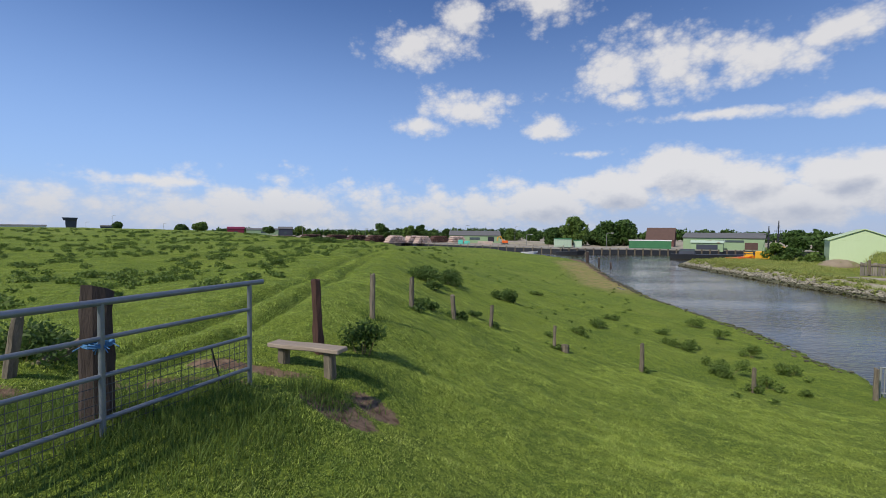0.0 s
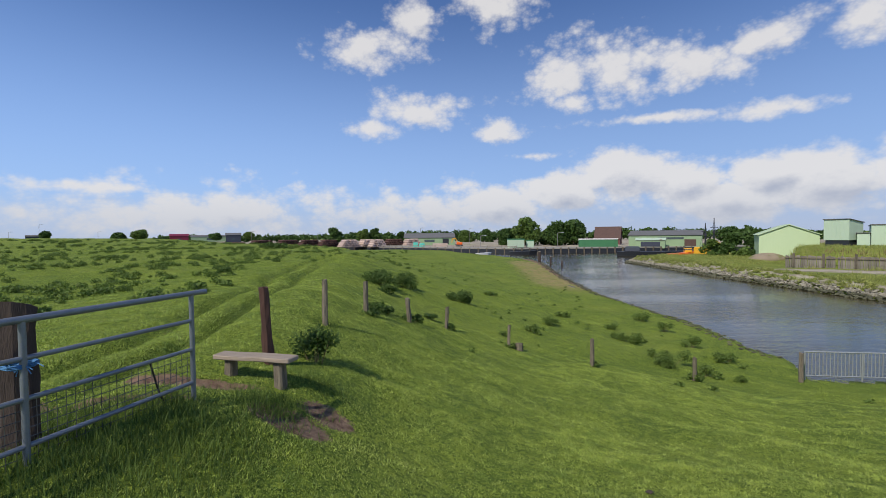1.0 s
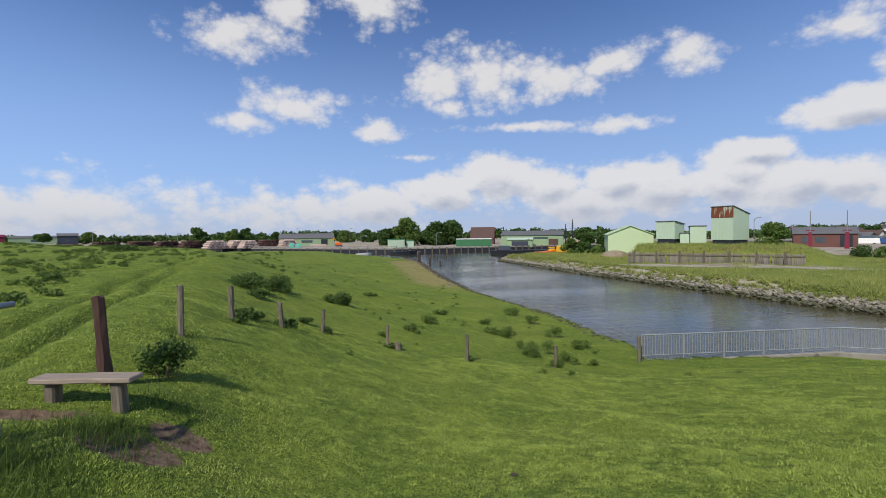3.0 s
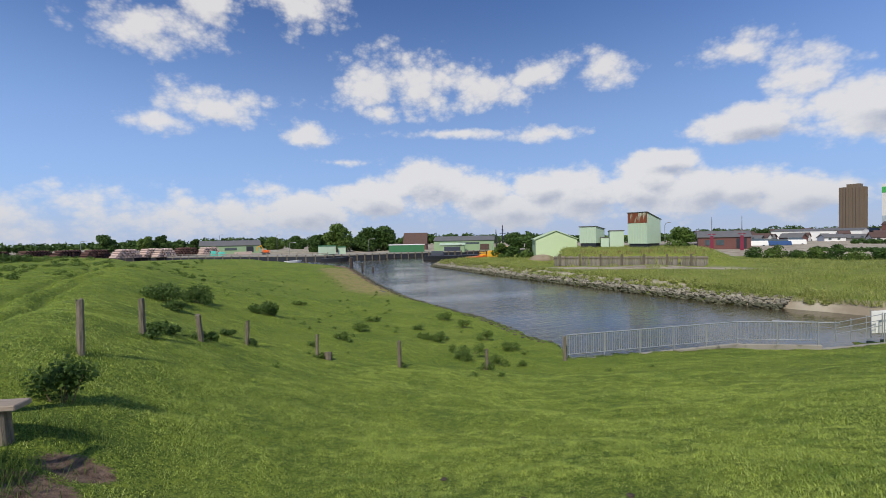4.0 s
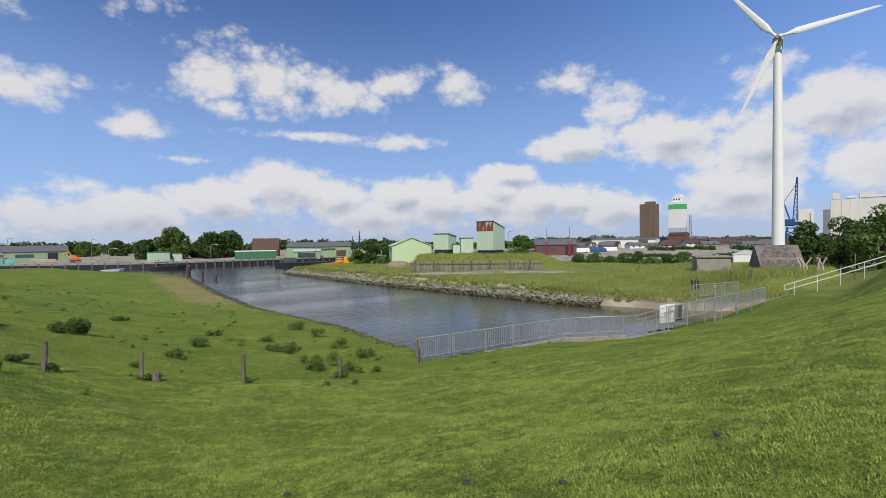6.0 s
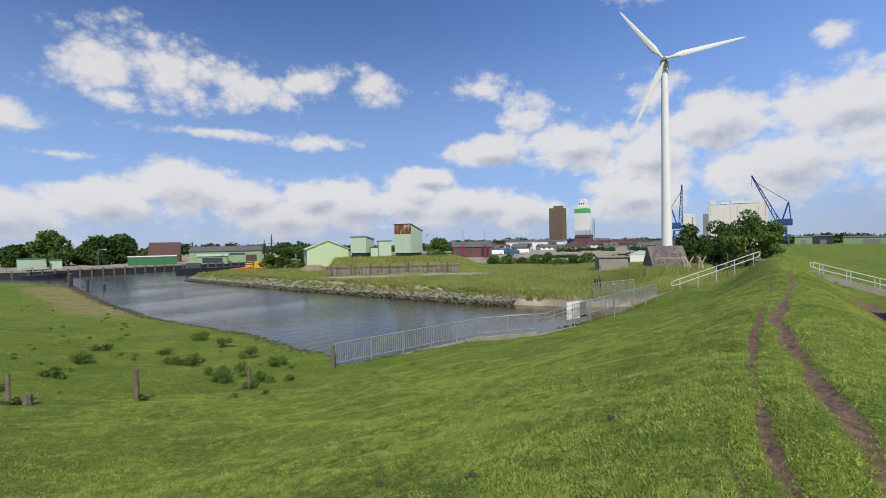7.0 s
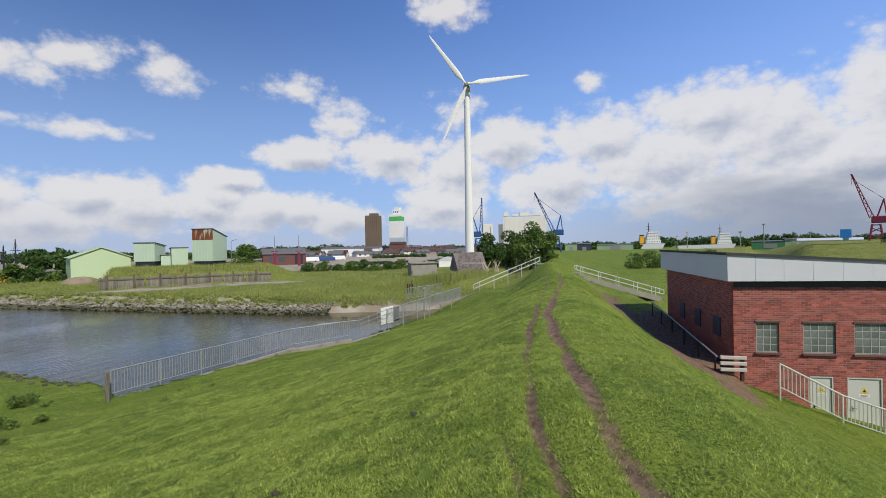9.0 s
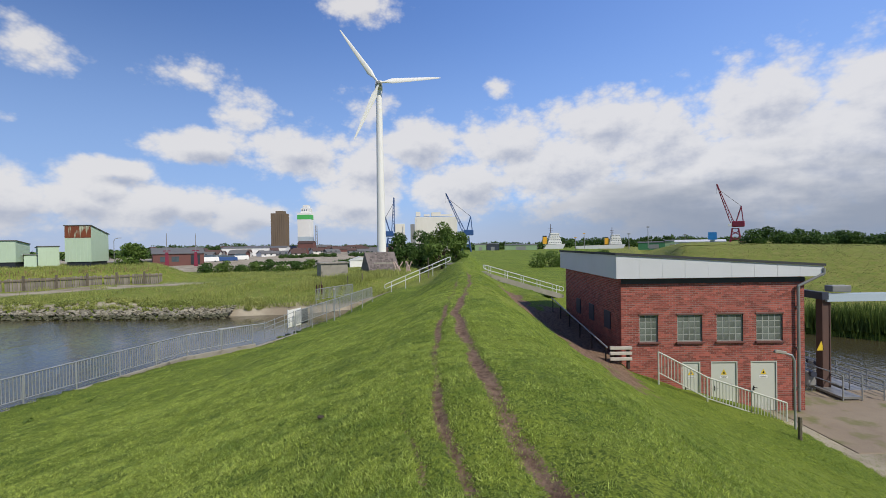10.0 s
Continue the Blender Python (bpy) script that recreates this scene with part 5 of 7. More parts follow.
def plank_wall():
    """The old plank-faced retaining wall on the island."""
    t = thing("retaining_wall", Matrix(), "weathered grey plank retaining wall with gaps", "wall")
    run = WALL_B - WALL_A
    n = 92
    side = Vector((-run.y, run.x, 0)).normalized()
    rng = random.Random(3)
    me = []
    for k in range(5):
        bm = bmesh.new()
        box(bm, (run.length / n * rng.uniform(0.8, 0.96), 0.09, rng.uniform(1.85, 2.15)), (0, 0, 0.3))
        soft_bevel(bm, 0.01)
        me.append(mesh_of("plank", bm, M_PLANKGREY))
    ang = math.atan2(run.y, run.x)
    for i in range(n):
        if rng.random() < 0.05:
            continue
        p = WALL_A.lerp(WALL_B, (i + 0.5) / n) - side * 0.3
        share("plank", rng.choice(me), t, Matrix.Translation((p.x, p.y, -3.2 + rng.uniform(-0.07, 0.07))) @ Matrix.Rotation(ang, 4, "Z") @ Matrix.Rotation(rng.uniform(-0.03, 0.03), 4, "Y"))
    bm = bmesh.new()
    mid = (WALL_A + WALL_B) / 2 - side * 0.42
    box(bm, (run.length, 0.14, 0.16), (0, 0, 0))
    ob = part("waling", bm, M_WOOD, t)
    ob.matrix_basis = Matrix.Translation((mid.x, mid.y, -2.2)) @ Matrix.Rotation(ang, 4, "Z")
    for i in range(7):
        p = WALL_A.lerp(WALL_B, (i + 0.3) / 7) - side * 0.5
        bm = bmesh.new()
        box(bm, (0.22, 0.2, 1.9), (p.x, p.y, -2.5))
        part("pile", bm, M_WOOD, t)


M_PLANKGREY = material("grey driftwood planks", (0.27, 0.245, 0.21), (0.13, 0.115, 0.10), rough=0.92, scale=2, fine=14, bump=0.4, rnd=0.55, stretch=(2, 2, 0.4))
plank_wall()


def rock_mesh(seed, mat):
    rng = random.Random(seed)
    bm = bmesh.new()
    bmesh.ops.create_icosphere(bm, subdivisions=1, radius=0.5)
    for v in bm.verts:
        v.co *= rng.uniform(0.72, 1.12)
        v.co.z *= 0.62
    return mesh_of("stone", bm, mat)


def stone_bank():
    t = tagged(new("stone_bank"), "grey rubble stone bank along the far shore", "bank", kind="structure")
    rng = np.random.default_rng(12)
    kinds = [rock_mesh(k, M_ROCK) for k in range(5)]
    wet = [rock_mesh(k, M_WETROCK) for k in range(5)]
    count, rest, low = 0, [], []
    for i in range(3200):
        y = 21 + 80 * rng.random() ** 1.15
        off = rng.uniform(-0.7, 1.9)
        x = float(shore_x(y)) + off
        z = WATER + 0.85 * ((off + 0.7) / 2.6) ** 0.9 + rng.uniform(-0.06, 0.12)
        s = rng.uniform(0.2, 0.52) * (1.2 if y > 55 else 1.0)
        m = Matrix.Translation((x, y, z)) @ Euler(rng.uniform(-0.5, 0.5, 2).tolist() + [rng.uniform(0, 6.28)]).to_matrix().to_4x4() @ Matrix.Diagonal((s * 1.2, s, s, 1))
        if 22 < y < 33 and count < 300:
            share("stone", (wet if off < 0.1 else kinds)[i % 5], t, m)
            count += 1
        else:
            (low if off < 0.1 else rest).append((i % 5, m))
    for pile, mat, label in ((rest, M_ROCK, "loose grey bank stones"), (low, M_WETROCK, "dark algae covered stones at the water")):
        verts, faces = [], []
        for k, m in pile:
            base = len(verts)
            verts += [(m @ v.co)[:] for v in kinds[k].vertices]
            faces += [[base + q for q in p.vertices] for p in kinds[k].polygons]
        me = bpy.data.meshes.new("stones")
        me.from_pydata(verts, [], faces)
        me.materials.append(mat)
        ob = tagged(new("stones", me), label, kind="stuff")
        ob.parent = t
    # weeds growing between the upper stones
    cs, rs = [], []
    for i in range(520):
        y = 18 + 84 * rng.random()
        off = rng.uniform(0.9, 4.2)
        r = rng.uniform(0.15, 0.42)
        x = float(shore_x(y)) + off
        cs.append((x, y, max(gz(x, y), WATER + 0.5) + r * 0.4))
        rs.append(r)
    stuff("bank_weeds", quads_mesh("bank_weeds", leaf_verts(cs, rs, 70 * len(rs), 0.09, 44, 0.8, 0.2), M_TALL), "green weeds growing among the bank stones", "weeds")
    # low stones and clods on the near water line
    verts, faces = [], []
    for i in range(700):
        y = 20 + 90 * rng.random()
        x = float(bank_x(y)) + rng.uniform(-0.9, 0.35)
        s = rng.uniform(0.1, 0.3)
        m = Matrix.Translation((x, y, max(gz(x, y), WATER) + 0.03)) @ Matrix.Rotation(rng.uniform(0, 6.28), 4, "Z") @ Matrix.Diagonal((s * 1.3, s, s * 0.8, 1))
        base = len(verts)
        verts += [(m @ v.co)[:] for v in kinds[i % 5].vertices]
        faces += [[base + q for q in p.vertices] for p in kinds[i % 5].polygons]
    me = bpy.data.meshes.new("edge_stones")
    me.from_pydata(verts, [], faces)
    me.materials.append(M_WETROCK)
    stuff("edge_stones", me, "small stones along the near water line", "stones")


stone_bank()

# masts, bushes, red works building behind the island
for az, d, h in ((58.5, 150, 9.5), (61.2, 152, 9.5)):
    t = thing("mast", at(az, d, -3.4), "slim steel lattice mast with a red foot", "mast", "yard masts")
    bm = bmesh.new()
    rod(bm, (0, 0, 0), (0, 0, h), 0.22, 0.08, n=6)
    part("shaft", bm, M_PIPE, t)
    bm = bmesh.new()
    box(bm, (1.0, 1.0, 4.2), (0, 0, 2.1), taper=(0.7, 0.7))
    part("foot", bm, M_CRANERED, t, "dark red lattice foot")
    bm = bmesh.new()
    box(bm, (1.8, 0.2, 0.25), (0, 0, 4.6))
    part("cross_arm", bm, M_CRANERED, t)
shed("works_building", at(59.6, 165, -3.4, 4), 13.8, 12, 3.6, 5.4, M_REDBRICK, M_GREYROOF, "red brick works building with grey roof", "building", openings=[(-4, 2, 2, 1.6, M_GLASS), (-1, 2, 2, 1.6, M_GLASS), (4.5, 1.7, 2.6, 3.0, M_HULL)])
lamp = thing("lamp_post", at(54.0, 110, -2.0), "tall slim street lamp with curved neck", "lamp post", "lamp posts")
bm = bmesh.new()
tube(bm, [(0, 0, 0), (0, 0, 5.4), (0.2, 0, 5.8), (0.7, 0, 6.0)], 0.06, n=6)
part("pole", bm, M_PIPE, lamp)
bm = bmesh.new()
box(bm, (0.6, 0.2, 0.12), (0.95, 0, 6.0))
part("lamp_head", bm, M_PIPE, lamp)

p = bear(55.6, 97)
tree((p.x, p.y, gz(p.x, p.y) - 0.2), 3.2 - gz(p.x, p.y), 2.9, "round light green bush on the mound", M_LEAF2, 2600, 0.2, seed=2, bushy=True, group="island bushes", name="bush")
for az, d, h, w, s in ((35.5, 112, 3.9, 2.2, 3), (37.0, 113, 3.0, 2.2, 4), (38.5, 112, 2.2, 2.0, 5), (39.7, 108, 1.8, 1.6, 6), (34.6, 118, 1.8, 1.6, 16)):
    p = bear(az, d)
    tree((p.x, p.y, max(gz(p.x, p.y), -4.2) - 0.2), h, w, "grey green willow bush near the shore", M_LEAF2 if s % 2 else M_LEAF, 1500, 0.24, seed=s, bushy=True, group="island bushes", name="bush")
p = bear(40.6, 99)
bm = bmesh.new()
bmesh.ops.create_uvsphere(bm, u_segments=20, v_segments=10, radius=1.0)
for v in bm.verts:
    v.co.x *= 3.2 + 0.3 * math.sin(5 * v.co.y)
    v.co.y *= 2.2
    v.co.z = max(v.co.z, -0.2) * 1.25
g = new("gravel_heap", mesh_of("gravel_heap", bm, M_PAVE, True))
g.matrix_basis = pose(p.x, p.y, gz(p.x, p.y))
tagged(g, "pale brown heap of gravel beside the shed", "gravel heap")

# ---- boats and yard on the north quay ----


def boat(m, long, wide, high, hull, label, cabin=None, rake=0.25):
    t = thing("boat", m, label, "boat", "moored boats")
    bm = bmesh.new()
    rows = []
    for i in range(9):
        u = i / 8
        w = wide / 2 * math.sin(math.pi * min(1, 0.12 + u * 0.62)) ** 0.6 if u < 0.75 else wide / 2 * (1 - (u - 0.75) / 0.25 * 0.85)
        x = (u - 0.5) * long
        rows.append([bm.verts.new((x + rake * long * (z / high) * max(0, u - 0.7), s * w * k, z)) for s, k, z in ((-1, 0.7, -0.5), (-1, 1, high * (0.85 + 0.3 * u * u)), (1, 1, high * (0.85 + 0.3 * u * u)), (1, 0.7, -0.5))])
    for a, b in zip(rows, rows[1:]):
        for k in range(4):
            bm.faces.new((a[k], a[(k + 1) % 4], b[(k + 1) % 4], b[k]))
    bm.faces.new(rows[0])
    bm.faces.new(rows[-1][::-1])
    part("hull", bm, hull, t)
    if cabin:
        mat, x, w, h = cabin
        bm = bmesh.new()
        box(bm, (w, wide * 0.6, h), (x, 0, high * 0.85 + h / 2), taper=(0.85, 0.9))
        soft_bevel(bm, 0.08)
        part("cabin", bm, mat, t)
        bm = bmesh.new()
        box(bm, (w * 0.95, wide * 0.56, h * 0.22), (x, 0, high * 0.85 + h * 0.72))
        part("cabin_window", bm, M_GLASS, t)
    return t


boat(at(32.6, 117, -4.75, 12), 5.2, 2.6, 1.8, M_ORANGE, "bright orange workboat moored at the island tip", (M_YELLOW, 1.6, 1.6, 1.2))
boat(at(31.0, 141, WATER, 0), 24, 5, 1.5, M_HULL, "long dark blue grey barge moored at the quay", (M_BOX, -8, 4, 1.4))
boat(at(15.3, 147, WATER, 0), 8, 3, 1.2, M_HULL, "small dark workboat moored at the quay")
boat(at(10.5, 150, WATER, 20), 5, 1.8, 0.6, M_WHITE, "small white dinghy moored by the quay", None)
ex = thing("yellow_digger", at(34.7, 117, -4.2), "yellow and orange dredging machine among bushes", "machine")
bm = bmesh.new()
box(bm, (3.2, 2.2, 1.7), (0, 0, 1.6))
soft_bevel(bm, 0.2)
part("body", bm, M_YELLOW, ex)
bm = bmesh.new()
tube(bm, [(1.0, 0, 2.2), (2.6, 0, 3.6), (4.2, 0, 2.6)], 0.22, n=6)
part("arm", bm, M_YELLOW, ex)
bm = bmesh.new()
box(bm, (3.8, 2.4, 0.8), (0, 0, 0.35))
soft_bevel(bm, 0.2)
part("tracks", bm, M_HULL, ex)
for az, d, h in ((35.0, 150, 8.2), (35.8, 149, 9.6)):
    t = thing("boat_mast", at(az, d, -4.2), "dark boat mast with cross trees and rigging", "mast", "boat masts")
    bm = bmesh.new()
    rod(bm, (0, 0, -0.9), (0, 0, h), 0.3, 0.12, n=6)
    part("spar", bm, M_HULL, t)
    bm = bmesh.new()
    box(bm, (1.9, 0.12, 0.14), (0, 0, h * 0.72))
    box(bm, (1.3, 0.12, 0.14), (0.3, 0, h * 0.5))
    box(bm, (0.7, 0.5, 0.8), (0, 0, h * 0.6))
    part("cross_trees", bm, M_HULL, t)
    bm = bmesh.new()
    for s in (-1, 1):
        rod(bm, (0, 0, h * 0.95), (s * 1.6, 0, 0.4), 0.03, n=3)
    part("rigging", bm, M_HULL, t)


def quay():
    t = tagged(new("quay_wall"), "timber and steel sheet pile quay wall", "quay", kind="structure")
    for i, (a, b) in enumerate(zip(QUAY[1:], QUAY[2:])):
        a, b = Vector((*a, 0)), Vector((*b, 0))
        run = b - a
        ang = math.atan2(run.y, run.x)
        bm = bmesh.new()
        box(bm, (run.length, 0.8, 1.4), (run.length / 2, -0.1, -4.3))
        ob = part("sheet_piling", bm, M_HULL, t, "dark rusted sheet piling")
        ob.matrix_basis = Matrix.Translation(a) @ Matrix.Rotation(ang, 4, "Z")
        bm = bmesh.new()
        box(bm, (run.length, 11.0, 0.3), (run.length / 2, 4.9, -3.42))
        ob = part("capping", bm, M_CONC, t, "pale concrete cap")
        ob.matrix_basis = Matrix.Translation(a) @ Matrix.Rotation(ang, 4, "Z")
    pile = bmesh.new()
    box(pile, (0.35, 0.3, 1.9), (0, 0, 0))
    pile = mesh_of("timber_pile", pile, M_WOOD)
    xs = np.arange(-58, 108, 2.6)
    for x in xs[:110]:
        y = float(np.interp(x, [q[0] for q in QUAY], [q[1] for q in QUAY]))
        share("timber_pile", pile, t, Matrix.Translation((x, y - 0.72, -4.05)))
    post = bmesh.new()
    box(post, (0.3, 0.3, 1.1), (0, 0, 0.4))
    post = mesh_of("guard_post", post, M_CONC)
    for x in np.arange(-70, 40, 4.2):
        y = float(np.interp(x, [q[0] for q in QUAY], [q[1] for q in QUAY]))
        share("guard_post", post, t, Matrix.Translation((x, y + 0.3, -3.3)))
    bm = bmesh.new()
    for a, b in zip(QUAY[1:4], QUAY[2:5]):
        rod(bm, (a[0], a[1] + 0.3, -2.65), (b[0], b[1] + 0.3, -2.65), 0.1, n=5)
    part("guard_rail", bm, M_CONC, t)


quay()
for az, d, h, r in ((17.3, 108, 2.5, 0.35), (18.6, 104, 1.5, 0.22), (19.9, 98, 0.9, 0.22)):
    p = bear(az, d, WATER)
    t = thing("mooring_pile", Matrix.Translation(p), "dark tarred mooring pile standing in the water", "pile", "mooring piles")
    bm = bmesh.new()
    rod(bm, (0, 0, -1.5), (0.05, 0, h), r, r * 0.9, n=9)
    part("shaft", bm, M_DARKWOOD, t)
    bm = bmesh.new()
    rod(bm, (0.05, 0, h), (0.05, 0, h + 0.06), r * 0.95, n=9)
    part("cap", bm, M_CONC, t)


def log_stack(m, wide, high, deep, n, mat, end_mat, label, seed):
    t = thing("log_stack", m, label, "log stack", "log stacks")
    rng = random.Random(seed)
    me = bmesh.new()
    rod(me, (0, 0, 0), (0, deep, 0), 0.62, n=7)
    me = mesh_of("log", me, mat)
    rows = max(2, int(high / 0.8))
    for j in range(rows):
        w = wide * (1 - 0.13 * j)
        k = max(1, int(w / 0.92))
        for i in range(k):
            r = rng.uniform(0.55, 0.78)
            share("log", me, t, Matrix.Translation((-w / 2 + (i + 0.5) * w / k + rng.uniform(-0.05, 0.05), rng.uniform(-0.4, 0.2), 0.42 + j * 0.8)) @ Matrix.Diagonal((r, 1, r, 1)))
    return t


for i, (az, d, w, h, mat) in enumerate(((-15.5, 225, 9, 2.2, M_LOG), (-12.6, 222, 9, 2.4, M_LOG), (-10.2, 215, 8, 2.6, M_LOG), (-8.0, 205, 7, 2.4, M_LOG), (-5.6, 200, 6.5, 2.6, M_SAWN), (-3.5, 202, 5.0, 2.3, M_SAWN), (-2.2, 196, 5.2, 2.2, M_SAWN), (-0.2, 206, 7.5, 2.7, M_LOG), (2.0, 205, 6, 2.6, M_SAWN), (-18.5, 235, 9, 2.0, M_LOG))):
    log_stack(at(az, d, -3.4, 25), w * 1.35, h + 1.0, 5, 0, mat, M_SAWN, "long stack of pale sawn timber in the yard" if mat is M_SAWN else "long stack of brown logs in the yard", i)
shed("timber_hall", at(3.9, 230, -3.4, 0), 25, 14, 3.4, 5.6, M_GREEN3, M_GREYROOF, "long low pale green hall with grey roof", "hall", openings=[(-8, 1.6, 3, 2.6, M_HULL), (0, 1.9, 5, 1.2, M_GLASS), (8, 1.6, 3, 2.6, M_HULL)])
t = thing("tarpaulin_stack", at(2.6, 190, -3.4), "stack of goods under teal green tarpaulin", "tarpaulin")
for i, (x, w, h) in enumerate(((-1.4, 2.2, 1.9), (1.2, 2.6, 1.5))):
    bm = bmesh.new()
    box(bm, (w, 2.2, h), (x, 0, h / 2), taper=(0.8, 0.7))
    soft_bevel(bm, 0.25, 2)
    part("cover", bm, M_TEAL, t, smooth=True)
t = thing("timber_pallet", at(5.2, 188, -3.4), "low stack of pale sawn planks on bearers", "planks")
bm = bmesh.new()
for j in range(4):
    box(bm, (6.0, 1.6, 0.26), (0, 0, 0.3 + j * 0.32))
part("planks", bm, M_SAWN, t)
bm = bmesh.new()
for x in (-2, 2):
    box(bm, (0.3, 1.5, 0.17), (x, 0, 0.085))
part("bearers", bm, M_WOOD, t)
dg = thing("excavator", at(7.6, 192, -3.4) @ Matrix.Scale(0.72, 4), "orange excavator with a raised arm in the yard", "excavator")
bm = bmesh.new()
box(bm, (3.4, 2.2, 1.4), (0, 0, 1.7))
soft_bevel(bm, 0.2)
part("cab", bm, M_ORANGE, dg)
bm = bmesh.new()
tube(bm, [(-1, 0, 2.2), (-2.4, 0, 4.8), (-4.0, 0, 4.2), (-4.5, 0, 2.2)], 0.25, n=6)
part("arm", bm, M_YELLOW, dg)
bm = bmesh.new()
box(bm, (4, 2.6, 0.9), (0, 0, 0.45))
soft_bevel(bm, 0.25)
part("tracks", bm, M_HULL, dg)


def container(m, wide, deep, high, label, lid=M_WHITE):
    t = thing("site_container", m, label, "container", "green containers")
    bm = bmesh.new()
    box(bm, (wide, deep, high), (0, deep / 2, high / 2))
    part("body", bm, M_GREEN2 if lid is M_WHITE else M_GREEN, t)
    bm = bmesh.new()
    for i in range(int(wide / 0.5)):
        box(bm, (0.12, 0.06, high - 0.3), (-wide / 2 + 0.3 + i * 0.5, -0.03, high / 2))
    part("ribs", bm, M_GREEN2 if lid is M_WHITE else M_GREEN, t)
    bm = bmesh.new()
    box(bm, (wide + 0.2, deep + 0.2, 0.3), (0, deep / 2, high + 0.15))
    part("roof", bm, lid, t)


container(at(24.0, 171, -3.4, 0), 13.0, 3, 2.7, "dark green ribbed container with white roof")
container(at(14.5, 166, -3.4, 4), 5.8, 4, 2.9, "plain mid green container beside the quay", M_GREEN2)
container(at(16.2, 168, -3.4, 4), 2.6, 3, 2.4, "small dark green shed beside the container", M_GREEN2)
shed("brick_house", at(25.0, 215, -3.4, -6), 10.6, 9, 2.3, 7.6, M_REDBRICK, M_TILE, "brown tiled farmhouse behind the quay", "house", openings=[(-2.5, 2, 1.2, 1.1, M_GLASS), (2.5, 2, 1.2, 1.1, M_GLASS)])
shed("boat_hall", at(31.0, 178, -3.4, -4), 23, 14, 3.9, 5.5, M_GREEN3, M_GREYROOF, "long green boatyard hall with grey roof", "hall", openings=[(-6, 1.5, 5, 2.6, M_BOX), (2, 2.9, 8, 0.7, M_GLASS), (8, 1.4, 3.5, 2.2, M_TILE)])
shed("lean_to", at(29.6, 172, -3.4, -4), 9, 4, 2.3, 3.0, M_GREEN3, M_GREEN, "low green lean-to in front of the hall", "shed", openings=[(0, 1.0, 6, 1.6, M_BOX)])

# quay trees and the far tree line
for az, d, h, w, s in ((15.6, 205, 12.6, 6.4, 21), (19.4, 205, 10.6, 6.4, 22), (21.3, 207, 11.2, 6.4, 23), (18.2, 214, 7.0, 4.6, 24), (13.6, 215, 8.0, 5.0, 25), (-7.6, 330, 11, 6, 26), (-4.2, 330, 10, 4.6, 27), (-2.7, 335, 10.5, 4.6, 28), (0.4, 320, 7.5, 3.0, 29), (-27.5, 300, 8.0, 4.2, 30), (-29.4, 330, 6.6, 4.6, 31), (-20.5, 330, 6.0, 4.0, 32), (-17.0, 330, 6.5, 4.2, 33), (-34.9, 300, 7.4, 2.6, 34), (11.0, 300, 8.5, 6, 35), (8.4, 310, 8, 6, 36), (37.5, 210, 7, 5, 37), (39.5, 190, 6, 4.5, 38)):
    p = bear(az, d)
    far_west = az < -16
    tree((p.x, p.y, 0.9 if far_west else -3.5), h - (3 if far_west else 0), w, "full green broadleaf tree behind the yard", M_LEAF if s % 3 else M_LEAF2, 3400, 0.62, trunk=0.12, seed=s, group="far trees")


def far_trees(name, spans, label, seed, mat):
    rng = np.random.default_rng(seed)
    cs, rs = [], []
    for az0, az1, d, h, z in spans:
        az = az0
        while az < az1:
            r = h * rng.uniform(0.35, 0.6)
            p = bear(az, d + rng.uniform(-12, 12))
            cs.append((p.x, p.y, z + h * rng.uniform(0.25, 0.55)))
            rs.append(r)
            az += math.degrees(r / d) * rng.uniform(0.5, 1.3)
    stuff(name, quads_mesh(name, leaf_verts(cs, rs, 110 * len(rs), 1.25 if spans[0][2] > 200 else 0.4, seed, 0.8, 0.3), mat), label, "trees")


far_trees("yard_shrubs", [(67, 74, 150, 1.5, -3.9), (76, 81, 150, 1.6, -3.9), (70, 76, 240, 2.6, -3.9), (78, 82, 240, 3.0, -3.9)], "dark green scrub between the yards", 52, M_LEAF)
far_trees("far_woods", [(-26, -8, 420, 6, -2.4), (-8, 14, 380, 9, -3.5), (14, 42, 380, 9, -3.5), (40, 58, 330, 6, -3.5), (56, 72, 620, 12, -3.5), (72, 84, 640, 10, -3.5), (92, 101, 420, 8, -3.5), (101, 122, 520, 12, -3.5)], "distant band of dark green trees", 51, M_LEAF)

# ---- stairs over the dike ----


